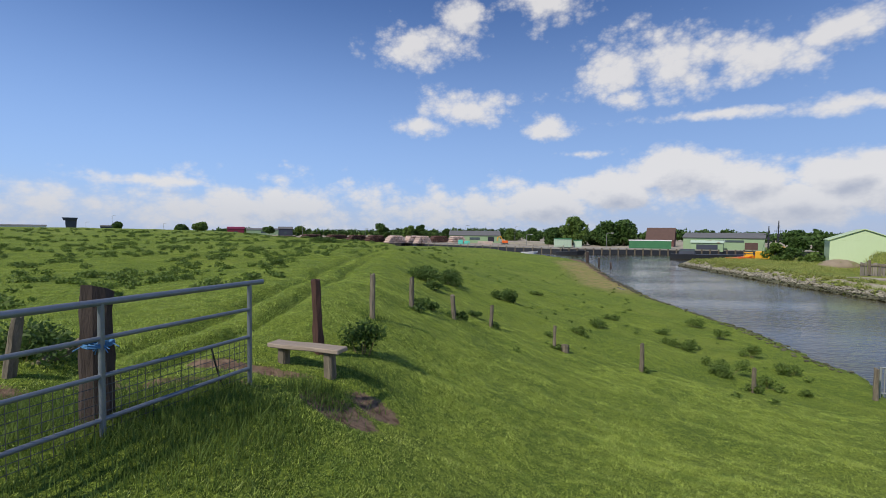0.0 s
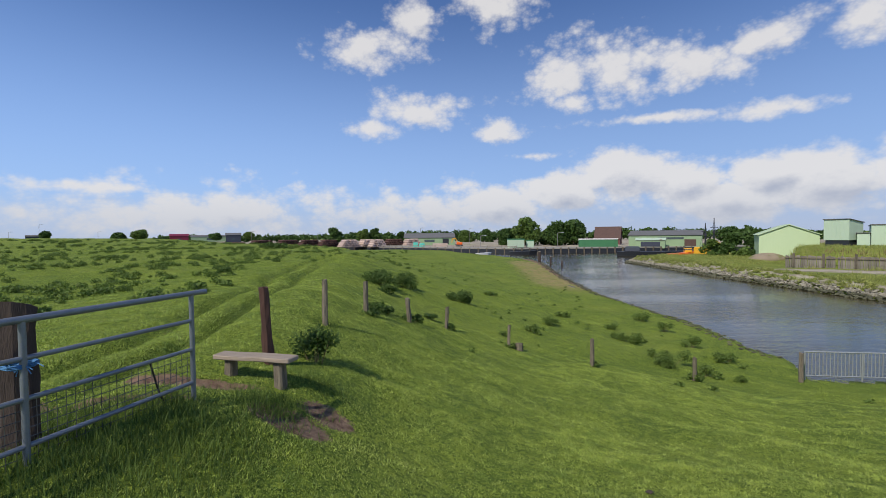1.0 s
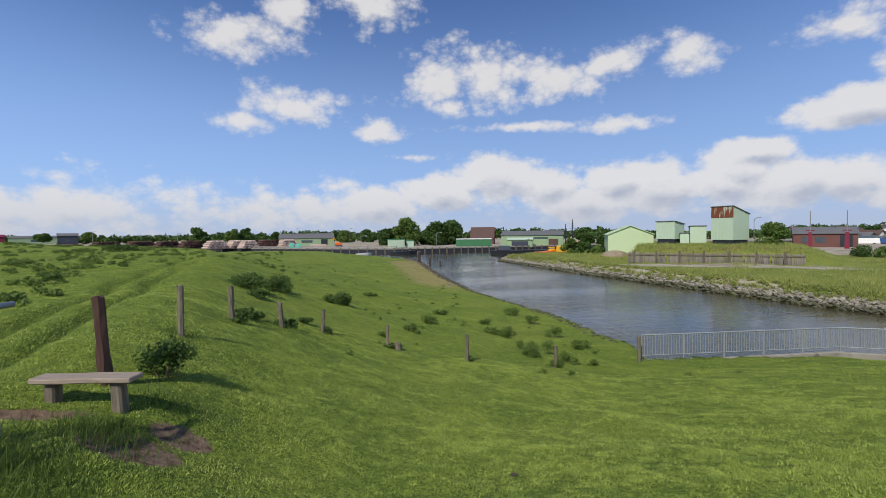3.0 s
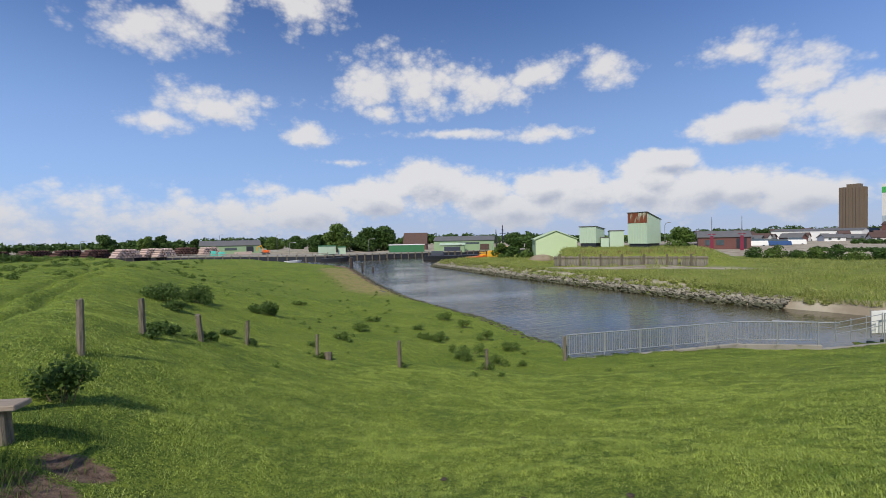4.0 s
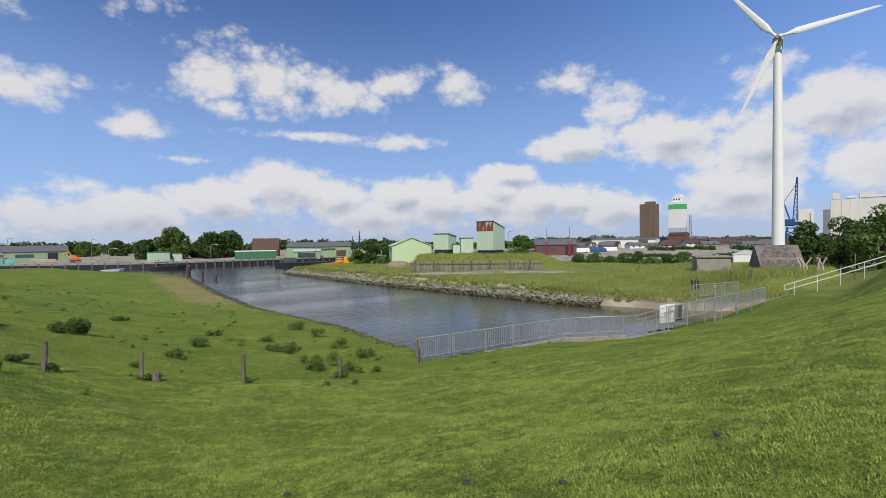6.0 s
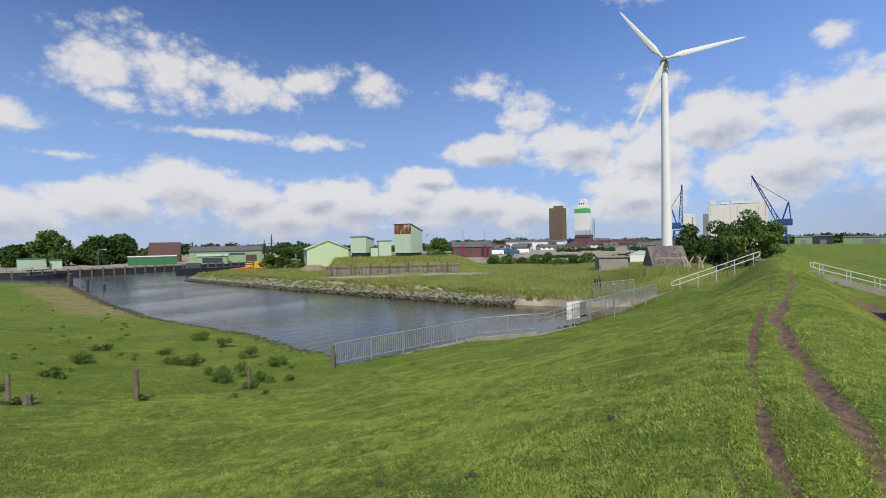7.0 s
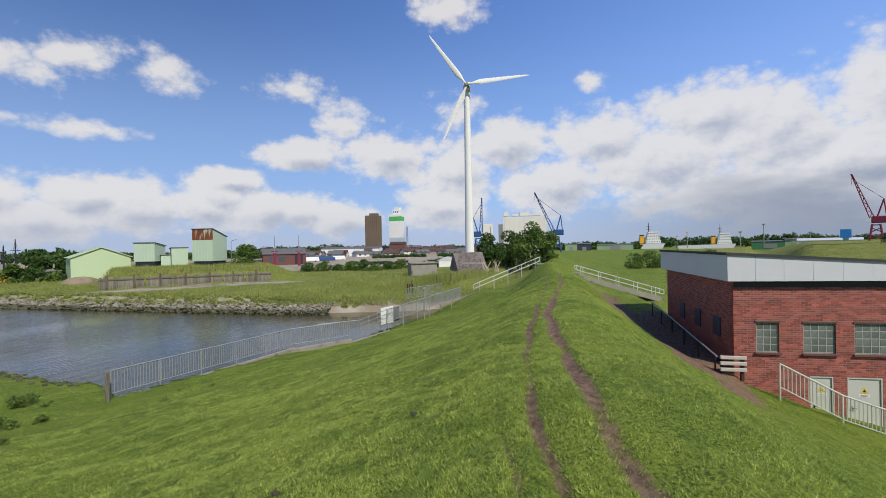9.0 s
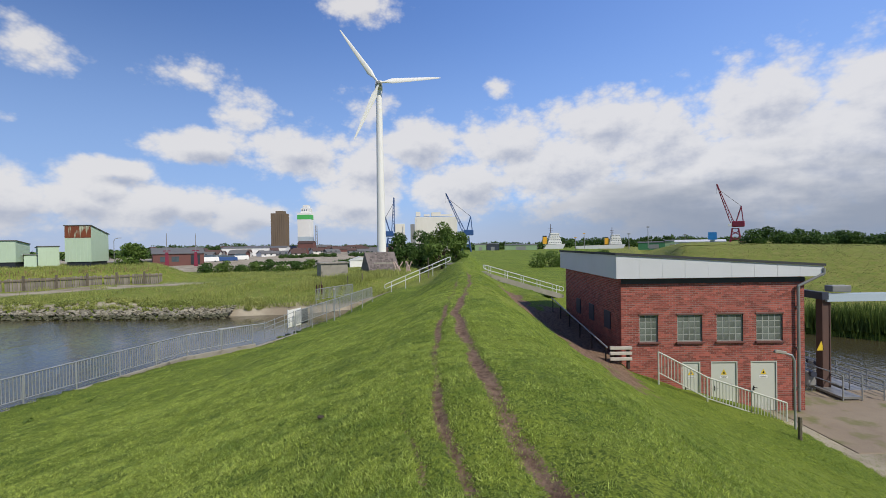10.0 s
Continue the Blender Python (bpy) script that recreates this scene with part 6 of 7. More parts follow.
def dike_stairs(top, foot, side, label, treads=True):
    """Steps down a dike slope with two-bar hand rails, seen from the side."""
    top, foot = Vector(top), Vector(foot)
    t = thing("dike_stairs", Matrix(), label, "stairs", "dike stairs")
    n = 18
    run = foot - top
    ang = math.atan2(run.y, run.x)
    if treads:
        for i in range(n):
            p = top.lerp(foot, (i + 0.5) / n)
            bm = bmesh.new()
            box(bm, (0.42, 1.1, 0.16), (0, 0, 0))
            soft_bevel(bm, 0.015)
            ob = part("step", bm, M_CONC, t)
            ob.matrix_basis = Matrix.Translation(p + Vector((0, 0, 0.05))) @ Matrix.Rotation(ang, 4, "Z")
    for s in ((-0.6, 0.6) if treads else (0.0,)):
        off = Vector((-math.sin(ang), math.cos(ang), 0)) * s
        a, b = top + off, foot + off
        up = Vector((0, 0, 1))
        for h in (0.5, 0.95):
            bm = bmesh.new()
            rod(bm, a + up * h, b + up * h, 0.035, n=8)
            part("hand_rail", bm, M_FASCIA, t, smooth=True)
        for e, w in ((a, -0.18), (b, 0.18)):
            d = run.normalized() * w
            bm = bmesh.new()
            tube(bm, [e + up * 0.95, e + up * 0.9 + d, e + up * 0.6 + d, e + up * 0.5], 0.035, n=6)
            part("rail_end", bm, M_FASCIA, t, smooth=True)
        for i in range(5):
            p = a.lerp(b, (i + 0.25) / 4.6)
            bm = bmesh.new()
            rod(bm, p - up * 0.4, p + up * 0.95, 0.03, n=6)
            part("post", bm, M_FASCIA, t, smooth=True)
        if treads:
            bm = bmesh.new()
            mid = (a + b) / 2
            box(bm, (run.length + 0.3, 0.12, 0.5), mid - up * 0.1, Matrix.Rotation(ang, 3, "Z") @ Matrix.Rotation(-math.atan2(run.z, math.hypot(run.x, run.y)), 3, "Y"))
            part("stringer", bm, M_CONC, t, "pale concrete stringer")
    bm = bmesh.new()
    box(bm, (1.3, 1.4, 0.14), (0, 0, 0))
    ob = part("landing", bm, M_CONC, t)
    ob.matrix_basis = Matrix.Translation(top - run.normalized() * 0.6 + Vector((0, 0, 0.02)))
    return t


na, nb = bear(90.3, 52, 0), bear(82.6, 49, 0)
dike_stairs((na.x, na.y, gz(na.x, na.y)), (nb.x, nb.y, -3.3), 0, "pale steel hand rail down the inner dike slope", treads=False)
sa, sb = bear(94.8, 50, 0), bear(103.6, 52, 0)
dike_stairs((sa.x, sa.y, gz(sa.x, sa.y)), (sb.x, sb.y, -4.0), 0, "concrete dike stairs with pale steel hand rails")

# ---- small buildings at the dike foot ----


def hut():
    """Hut with a steep shingled roof reaching nearly to the ground."""
    m = at(82.2, 77, -2.75, 20)
    t = thing("shingled_hut", m, "low hut with steep grey shingle roof", "hut")
    bm = bmesh.new()
    box(bm, (3.6, 3.2, 1.8), (0, 1.6, 0.8))
    part("wall", bm, M_CONC, t)
    rng = random.Random(9)
    rows, cols = 15, 20
    pieces = bmesh.new()
    box(pieces, (0.31, 0.36, 0.035))
    pieces = mesh_of("shingle", pieces, M_REED)
    slope = math.radians(47)
    for j in range(rows):
        wide = 5.6 - 2.8 * j / rows
        for i in range(int(cols * wide / 5.6)):
            x = -2.8 + 0.28 * i + 0.14 + (1.0 * j / rows)
            d = j * 0.3
            share("shingle", pieces, t, Matrix.Translation((x + rng.uniform(-0.02, 0.02), -1.2 + d * math.cos(slope), 0.15 + d * math.sin(slope))) @ Euler((slope - 0.06, 0, 0)).to_matrix().to_4x4())
    bm = bmesh.new()
    prism(bm, [(-1.15, 0.05), (4.2, 0.05), (1.8, 3.35)], 5.2, Matrix.Translation((2.4, 0, 0)) @ Matrix.Rotation(radians(90), 4, "Z"))
    part("roof_core", bm, M_REED, t)


hut()


def bunker():
    t = thing("concrete_hut", at(76.3, 66, -2.3, 12), "small square concrete hut with flat slab roof", "hut")
    bm = bmesh.new()
    box(bm, (3.7, 3.0, 1.75), (0, 1.5, 0.7))
    soft_bevel(bm, 0.03)
    part("wall", bm, M_CONC, t)
    bm = bmesh.new()
    box(bm, (4.1, 3.4, 0.2), (0, 1.5, 1.68))
    soft_bevel(bm, 0.03)
    part("roof_slab", bm, M_CONC, t, "pale concrete slab")
    bm = bmesh.new()
    rod(bm, (0.5, 1.2, 1.75), (0.5, 1.2, 2.0), 0.28, n=10)
    part("vent", bm, M_CONC, t)


bunker()
t = thing("white_shed", at(79.2, 95, -3.2, 5), "small white shed with pale roof behind the fence", "shed")
bm = bmesh.new()
box(bm, (4.0, 3, 2.0), (0, 1.5, 1.0))
part("wall", bm, M_WHITE, t)
bm = bmesh.new()
prism(bm, [(-2.2, 2.0), (2.2, 2.0), (0, 2.8)], 3.2, Matrix.Translation((0, -0.1, 0)))
part("roof", bm, M_FASCIA, t)

# ---- the wind turbine ----


def turbine():
    d = 122.0
    b = bear(81.75, d, -3.2)
    hub_z = 1.6 + d * math.tan(radians(18.75))
    t = thing("wind_turbine", Matrix.Translation(b) @ Matrix.Rotation(radians(-81.75), 4, "Z"), "tall white three-bladed wind turbine on a tapered tower", "wind turbine")
    high = hub_z - b.z
    bm = bmesh.new()
    rod(bm, (0, 0, -0.5), (0, 0, high - 0.7), 1.22, 0.72, n=28)
    part("tower", bm, M_WHITE, t, smooth=True)
    bm = bmesh.new()
    box(bm, (1.9, 4.6, 1.9), (0, 0.3, high), taper=(0.85, 0.95))
    soft_bevel(bm, 0.3, 2)
    part("nacelle", bm, M_FASCIA, t, smooth=True)
    bm = bmesh.new()
    rod(bm, (0, -1.9, high), (0, -3.3, high), 0.75, 0.35, n=16)
    hub = part("hub", bm, M_PIPE, t, smooth=True)
    for k in range(3):
        a = radians(6 + 120 * k)
        bm = bmesh.new()
        rows = []
        for r, c, th, tw in ((0.3, 0.55, 0.5, 0.0), (1.6, 0.6, 0.5, 0.1), (3.4, 1.5, 0.34, 0.28), (7, 1.15, 0.22, 0.16), (11.5, 0.78, 0.13, 0.08), (15.0, 0.42, 0.07, 0.03), (16.0, 0.12, 0.03, 0.0)):
            ring = []
            for q in range(10):
                u = 2 * math.pi * q / 10
                x, y = c / 2 * math.cos(u) + 0.16 * c, th / 2 * math.sin(u)
                x, y = x * math.cos(tw) - y * math.sin(tw), x * math.sin(tw) + y * math.cos(tw)
                ring.append(bm.verts.new((r * math.cos(a) - x * math.sin(a), -2.7 + y, high + r * math.sin(a) + x * math.cos(a))))
            rows.append(ring)
        for p, q in zip(rows, rows[1:]):
            for i in range(10):
                bm.faces.new((p[i], p[(i + 1) % 10], q[(i + 1) % 10], q[i]))
        bm.faces.new(rows[0])
        bm.faces.new(rows[-1][::-1])
        part("blade", bm, M_WHITE, hub, smooth=True)


turbine()

# ---- the harbour on the horizon ----


def tower_block(az, d, w, dp, top_el, mat, name, label, turn, extra=None):
    z0 = -4.0
    h = 1.6 + d * math.tan(radians(top_el)) - z0
    t = thing(name, at(az, d, z0, turn), label, "tower")
    bm = bmesh.new()
    box(bm, (w, dp, h), (0, dp / 2, h / 2))
    part("shaft", bm, mat, t)
    return t, h


t, h = tower_block(69.6, 420, 12.0, 11, 4.0, M_TAN, "silo_tower", "tall plain brown concrete silo tower", -18)
bm = bmesh.new()
for i in range(7):
    box(bm, (0.5, 0.4, h - 1), (-5.4 + i * 1.8, -0.2, h / 2))
part("ribs", bm, M_TAN, t)
bm = bmesh.new()
for i in range(5):
    box(bm, (0.4, 0.6, h - 1), (6.2, 1.4 + i * 2.1, h / 2))
part("ribs", bm, M_TAN, t)
bm = bmesh.new()
box(bm, (7, 6, 2.0), (1, 5, h + 1))
part("roof_house", bm, M_TAN, t)
t, h = tower_block(72.45, 430, 11.0, 10, 4.1, M_WHITE, "grain_tower", "tall white grain tower with a bright green band", -20)
bm = bmesh.new()
box(bm, (11.2, 10.2, 4.0), (0, 5, h - 4))
part("green_band", bm, M_LIME, t, "bright green band")
bm = bmesh.new()
box(bm, (11.1, 10.1, 9), (0, 5, 10.5))
part("blue_base", bm, M_PALEBLUE, t, "pale blue lower cladding")
for w, z0, hh in ((8, h, 4.0), (4.5, h + 4.0, 2.6)):
    bm = bmesh.new()
    box(bm, (w, 7, hh), (1.2, 5, z0 + hh / 2 + 0.003))
    part("head_house", bm, M_WHITE, t)
bm = bmesh.new()
for x in (-1.5, 0.5, 2.5):
    box(bm, (0.9, 0.3, 1.2), (x, 1.4, h + 2.2))
part("window", bm, M_GLASS, t)
t = thing("lattice_mast", at(73.9, 430, -4), "thin grey lattice mast beside the grain tower", "mast")
bm = bmesh.new()
for x in (-1, 1):
    rod(bm, (x, 0, 0), (x * 0.5, 0, 25), 0.25, n=4)
for j in range(8):
    rod(bm, (-1, 0, j * 3), (0.9, 0, j * 3 + 3), 0.14, n=4)
part("lattice", bm, M_PIPE, t)
shed("brick_mill", at(72.6, 385, -4, -15), 12, 10, 8.5, 10.5, M_REDBRICK, M_TILE, "red brick mill with gabled roof", "building", openings=[(-3, 4, 1.6, 1.5, M_GLASS), (0, 4, 1.6, 1.5, M_GLASS), (3, 4, 1.6, 1.5, M_GLASS)])
shed("white_hall", at(67.0, 360, -4, -12), 44, 20, 5.6, 6.8, M_WHITE, M_GREYROOF, "long low white warehouse hall", "hall", openings=[(-15, 2.2, 4, 3.6, M_PIPE), (-5, 2.2, 4, 3.6, M_PIPE), (5, 2.2, 4, 3.6, M_PIPE)])
t = thing("grain_silo", at(88.35, 400, -4, 4), "broad pale concrete grain silo with roof houses", "silo")
bm = bmesh.new()
for i in range(9):
    box(bm, (0.35, 0.25, 29), (-17 + i * 4.25, 2.45, 14.8))
part("pilasters", bm, M_CREAM, t, "slim pale pilasters")
bm = bmesh.new()
box(bm, (36.5, 9, 29.8), (0, 7, 15))
part("body", bm, M_CREAM, t)
for x, w, hh in ((-15.5, 4, 3.8), (-8, 5, 1.6), (0, 8, 3.2), (9, 10, 1.5)):
    bm = bmesh.new()
    box(bm, (w, 6, hh), (x, 7, 30.9 + hh / 2))
    part("roof_house", bm, M_CREAM, t)
bm = bmesh.new()
box(bm, (3.6, 6, 24), (-20.5, 6, 12))
part("side_tower", bm, M_PIPE, t, "grey side tower")
t = thing("silo_block", at(83.85, 400, -4, 4), "narrow pale concrete silo beside the crane", "silo")
bm = bmesh.new()
box(bm, (8.4, 8, 24.5), (0, 4, 12.2))
soft_bevel(bm, 0.3)
part("body", bm, M_CREAM, t)
bm = bmesh.new()
box(bm, (0.5, 0.3, 22), (2.4, -0.1, 11))
part("ladder_shaft", bm, M_PIPE, t)


def harbour_crane(az, d, z0, mat, label, scale, boom, mirror=1, jib_top=(0, 0)):
    """A slewing quay crane: portal legs, cabin, mast and lattice jib."""
    t = thing("harbour_crane", at(az, d, z0), label, "crane", "harbour cranes")
    s = scale
    for x in (-1, 1):
        for y in (-1, 1):
            bm = bmesh.new()
            rod(bm, (x * 2.6 * s, y * 2.2 * s, 0), (x * 1.3 * s, y * 1.1 * s, 9 * s), 0.42 * s, n=6)
            part("leg", bm, mat, t)
    bm = bmesh.new()
    for z in (2.5, 5.5, 8.6):
        w = 2.6 - z * 0.14
        for x in (-1, 1):
            rod(bm, (x * w * s, -w * 0.85 * s, z * s), (-x * w * s, -w * 0.85 * s, (z + 2) * s if z < 8 else z * s), 0.22 * s, n=4)
            rod(bm, (x * w * s, -w * 0.85 * s, z * s), (x * w * s, w * 0.85 * s, z * s), 0.22 * s, n=4)
    part("bracing", bm, mat, t)
    bm = bmesh.new()
    box(bm, (5.6 * s, 3.4 * s, 3.0 * s), (1.2 * mirror * s, 0, 11 * s))
    soft_bevel(bm, 0.3 * s)
    part("machine_house", bm, mat, t)
    bm = bmesh.new()
    box(bm, (1.6 * s, 1.8 * s, 1.4 * s), (-2.4 * mirror * s, -0.8 * s, 10.6 * s))
    part("cabin", bm, M_WHITE if mat is M_CRANERED else M_BLUE, t)
    bm = bmesh.new()
    top = (2.6 * mirror * s, 0, 20 * s)
    for y in (-0.8, 0.8):
        rod(bm, (0.3 * mirror * s, y * s, 12 * s), top, 0.3 * s, n=5)
        rod(bm, (3.4 * mirror * s, y * s, 12 * s), top, 0.24 * s, n=5)
    part("mast", bm, mat, t)
    tip = Vector((boom[0] * s, 0, boom[1] * s))
    foot = Vector((-1.4 * mirror * s, 0, 12 * s))
    bm = bmesh.new()
    side = Vector(((tip - foot).z, 0, -(tip - foot).x)).normalized()
    for k in (-1, 1):
        rod(bm, foot + side * k * 0.75 * s, tip + side * k * 0.15 * s, 0.2 * s, n=4)
    for i in range(11):
        u, v = i / 11, (i + 1) / 11
        k = 1 if i % 2 else -1
        rod(bm, foot.lerp(tip, u) + side * k * 0.75 * s * (1 - u * 0.8), foot.lerp(tip, v) - side * k * 0.75 * s * (1 - v * 0.8), 0.12 * s, n=4)
    part("jib", bm, mat, t)
    bm = bmesh.new()
    rod(bm, top, foot.lerp(tip, 0.85), 0.1 * s, n=4)
    rod(bm, tip, tip + Vector((0, 0, -5 * s)), 0.05 * s, n=4)
    part("cables", bm, M_HULL, t)


harbour_crane(92.0, 330, -4, M_BLUE, "blue slewing harbour crane with lattice jib", 1.28, (-11, 33), 1)
harbour_crane(82.7, 330, -4, M_BLUE, "blue harbour crane with a steep jib", 1.28, (2.2, 31), -1)
harbour_crane(121.3, 230, -0.6, M_CRANERED, "dark red slewing harbour crane with lattice jib", 0.82, (-8, 32), 1)


def ship(az, d, label, scale, funnel=True, turn=8):
    t = thing("ship", at(az, d, -5, turn), label, "ship", "ships in the harbour")
    s = scale
    bm = bmesh.new()
    prism(bm, [(-30 * s, 0), (14 * s, 0), (17 * s, 6 * s), (-31 * s, 5 * s)], 10 * s)
    part("hull", bm, M_FASCIA, t, "pale grey hull")
    for i, (w, h) in enumerate(((12, 2.6), (10.5, 2.4), (9.5, 2.4), (8, 2.4))):
        bm = bmesh.new()
        box(bm, (w * s, 8 * s, h * s), (8 * s, 5 * s, (6.1 + i * 2.5 + h / 2) * s))
        soft_bevel(bm, 0.12 * s)
        deck = part("deck_house", bm, M_WHITE, t)
        for k in range(6):
            bm = bmesh.new()
            box(bm, (0.8 * s, 0.15, 0.7 * s), ((8 - w / 2 + (k + 0.5) * w / 6) * s, 0.95 * s, (6.1 + i * 2.5 + h * 0.55) * s))
            part("window", bm, M_GLASS, deck)
    if funnel:
        bm = bmesh.new()
        box(bm, (4.2 * s, 4 * s, 6.6 * s), (-0.5 * s, 5 * s, 9.5 * s), taper=(0.85, 0.9))
        soft_bevel(bm, 0.3 * s)
        part("funnel", bm, M_YELLOW, t, "yellow funnel with dark top")
        bm = bmesh.new()
        box(bm, (3.4 * s, 3.4 * s, 1.0 * s), (-0.5 * s, 5 * s, 13.2 * s))
        part("funnel_top", bm, M_HULL, t)
    bm = bmesh.new()
    rod(bm, (5 * s, 5 * s, 15 * s), (5 * s, 5 * s, 24 * s), 0.5 * s, 0.2 * s, n=6)
    for z in (18, 20.5):
        box(bm, (3.5 * s, 0.3 * s, 0.3 * s), (5 * s, 5 * s, z * s))
    part("mast", bm, M_TILE, t)


ship(101.6, 420, "white ship superstructure with a yellow funnel", 0.98)
ship(108.6, 400, "white and cream ferry behind the field", 0.8)
for az, w, h, mat, nm, lb in ((93.7, 9, 6.0, M_GREEN3, "green_hall", "small pale green harbour hall"), (95.2, 10, 6.2, M_BOX, "blue_hall", "dark blue harbour shed"), (98.6, 26, 5.2, M_GREEN3, "harbour_hall", "long pale green harbour warehouse"), (113.5, 22, 5.6, M_GREEN2, "green_hall", "dark green harbour warehouse with flat roof"), (115.3, 9, 6.6, M_GREEN3, "green_hall", "small pale green harbour shed")):
    shed(nm, at(az, 380, -4, 0), w, 10, h - 0.6, h, mat, M_GREYROOF, lb, "hall", "harbour halls", openings=[(0, 2, w * 0.3, 3, M_PIPE)])
t = thing("blue_silo", at(119.2, 300, -1.5), "bright blue hopper silo in the harbour", "silo")
bm = bmesh.new()
box(bm, (4.2, 4, 4.2), (0, 2, 5.8))
part("hopper", bm, material("bright blue", (0.03, 0.25, 0.65), rough=0.5, scale=0.5, bump=0), t)
bm = bmesh.new()
box(bm, (2.2, 2, 4), (0, 2, 2))
part("leg", bm, M_PALEBLUE, t)
shed("arched_hall", at(118.0, 310, -1.5), 26, 10, 2.6, 3.8, M_WHITE, M_FASCIA, "low white hall beside the blue silo", "hall", "harbour halls")
for az, d, h in ((110.9, 330, 10), (106.0, 390, 12), (105.0, 390, 9), (112.9, 360, 15), (116.6, 350, 9)):
    t = thing("harbour_mast", at(az, d, -3), "thin harbour mast with a lamp gallery", "mast", "harbour masts")
    bm = bmesh.new()
    rod(bm, (0, 0, 0), (0, 0, h), 0.35, 0.2, n=6)
    part("shaft", bm, M_PIPE, t)
    bm = bmesh.new()
    box(bm, (1.8, 0.8, 0.7), (0, 0, h))
    part("gallery", bm, M_YELLOW if az < 110 else M_PIPE, t)


def town():
    rng = random.Random(77)
    walls = (M_REDBRICK, M_PIPE, M_WHITE, M_CREAM, M_PIPE)
    roofs = (M_TILE, M_GREYROOF, M_GREYROOF, M_TILE)
    bodies, tops = [], []
    for k in range(6):
        w, e, r = rng.uniform(5, 11), rng.uniform(1.6, 3.2), rng.uniform(1.2, 2.2)
        bm = bmesh.new()
        box(bm, (w, 8, e), (0, 4, e / 2))
        prism(bm, [(0, e), (8, e), (4, e + r)], w - 0.6, Matrix.Translation((w / 2 - 0.3, 0, 0)) @ Matrix.Rotation(radians(90), 4, "Z"))
        bodies.append(mesh_of("wall", bm, walls[k % 5]))
        bm = bmesh.new()
        for s in (-1, 1):
            a, b = Vector((0, 4 + s * 4.4, e - 0.2)), Vector((0, 4, e + r + 0.1))
            run = b - a
            box(bm, (w + 0.5, run.length, 0.25), ((a + b) / 2)[:], Euler((math.atan2(run.z, run.y), 0, 0)).to_matrix())
        tops.append(mesh_of("roof", bm, roofs[k % 4]))
    win = bmesh.new()
    box(win, (1.1, 0.2, 1.2))
    win = mesh_of("window", win, M_GLASS)
    for i in range(64):
        az = 56.5 + 27 * i / 64 + rng.uniform(-0.2, 0.2)
        d = rng.choice((300, 340, 400, 470, 540)) + rng.uniform(-15, 15)
        k = rng.randrange(6)
        t = thing("town_house", at(az, d, -4 + (d - 300) * 0.014, rng.uniform(-25, 25)), "small town house with pitched roof in the distance", "house", "town houses")
        share("wall", bodies[k], t, Matrix())
        share("roof", tops[k], t, Matrix())
        for x in (-2, 1.5):
            share("window", win, t, Matrix.Translation((x, -0.05, 2.0)))


town()


def parked(az, d, mat, long, high, label, seed):
    t = thing("parked_van", at(az, d, -3.7, seed * 17 % 40), label, "vehicle", "parked vehicles")
    bm = bmesh.new()
    box(bm, (long, 1.9, high * 0.7), (0, 1, 0.35 + high * 0.35), taper=(0.94, 0.9))
    soft_bevel(bm, 0.12)
    part("body", bm, mat, t)
    bm = bmesh.new()
    box(bm, (long * 0.7, 1.5, high * 0.3), (0.1, 1, 0.35 + high * 0.84), taper=(0.8, 0.85))
    part("cab", bm, M_GLASS, t)
    for x in (-0.3, 0.3):
        bm = bmesh.new()
        rod(bm, (x * long, 0.0, 0.35), (x * long, 2.0, 0.35), 0.35, n=10)
        part("wheel", bm, M_HULL, t)


for i, (az, d, mat, l, h) in enumerate(((60.8, 215, M_HULL, 5, 2.2), (62.4, 200, M_WHITE, 8, 2.6), (63.6, 205, M_BLUE, 9, 2.4), (64.4, 205, M_BLUE, 7, 2.2), (61.6, 230, M_WHITE, 6, 2.6), (65.6, 220, M_WHITE, 7, 2.6), (58.0, 190, M_HULL, 5, 2.0))):
    parked(az, d, mat, l, h, ("dark", "white", "blue")[0 if mat is M_HULL else 1 if mat is M_WHITE else 2] + " van parked in the harbour yard", i)

# dark objects on the pasture's skyline
t = thing("control_tower", at(-38.7, 520, 0.5), "dark flared control tower on the skyline", "tower")
bm = bmesh.new()
box(bm, (7, 6, 9), (0.6, 0, 4), taper=(1.15, 1))
part("shaft", bm, M_BOX, t)
bm = bmesh.new()
box(bm, (9, 7, 2.4), (0, 0, 9.2), taper=(1.25, 1.1))
part("cabin", bm, M_BOX, t)
for az, d, w, h, mat, lb in ((-34.2 - 1.4, 480, 13, 4.5, M_BOX, "grey flat-roofed block on the skyline"), (-24.0, 360, 11, 5.2, M_CRANERED, "dark red goods wagon on the skyline"), (-21.0, 390, 26, 4.5, M_GREEN3, "long pale green hall behind the pasture"), (-18.7, 330, 9, 5.5, M_BOX, "dark gabled shed behind the pasture"), (-43.5, 560, 60, 4.5, M_FASCIA, "long pale greenhouse on the skyline")):
    shed("skyline_shed", at(az, d, -1.5 if az > -30 else 0.0), w, 8, h * 0.75, h, mat, M_GREYROOF if mat is not M_CRANERED else M_CRANERED, lb, "shed", "skyline sheds", openings=[(0, 1.5, w * 0.2, 1.4, M_GLASS)])
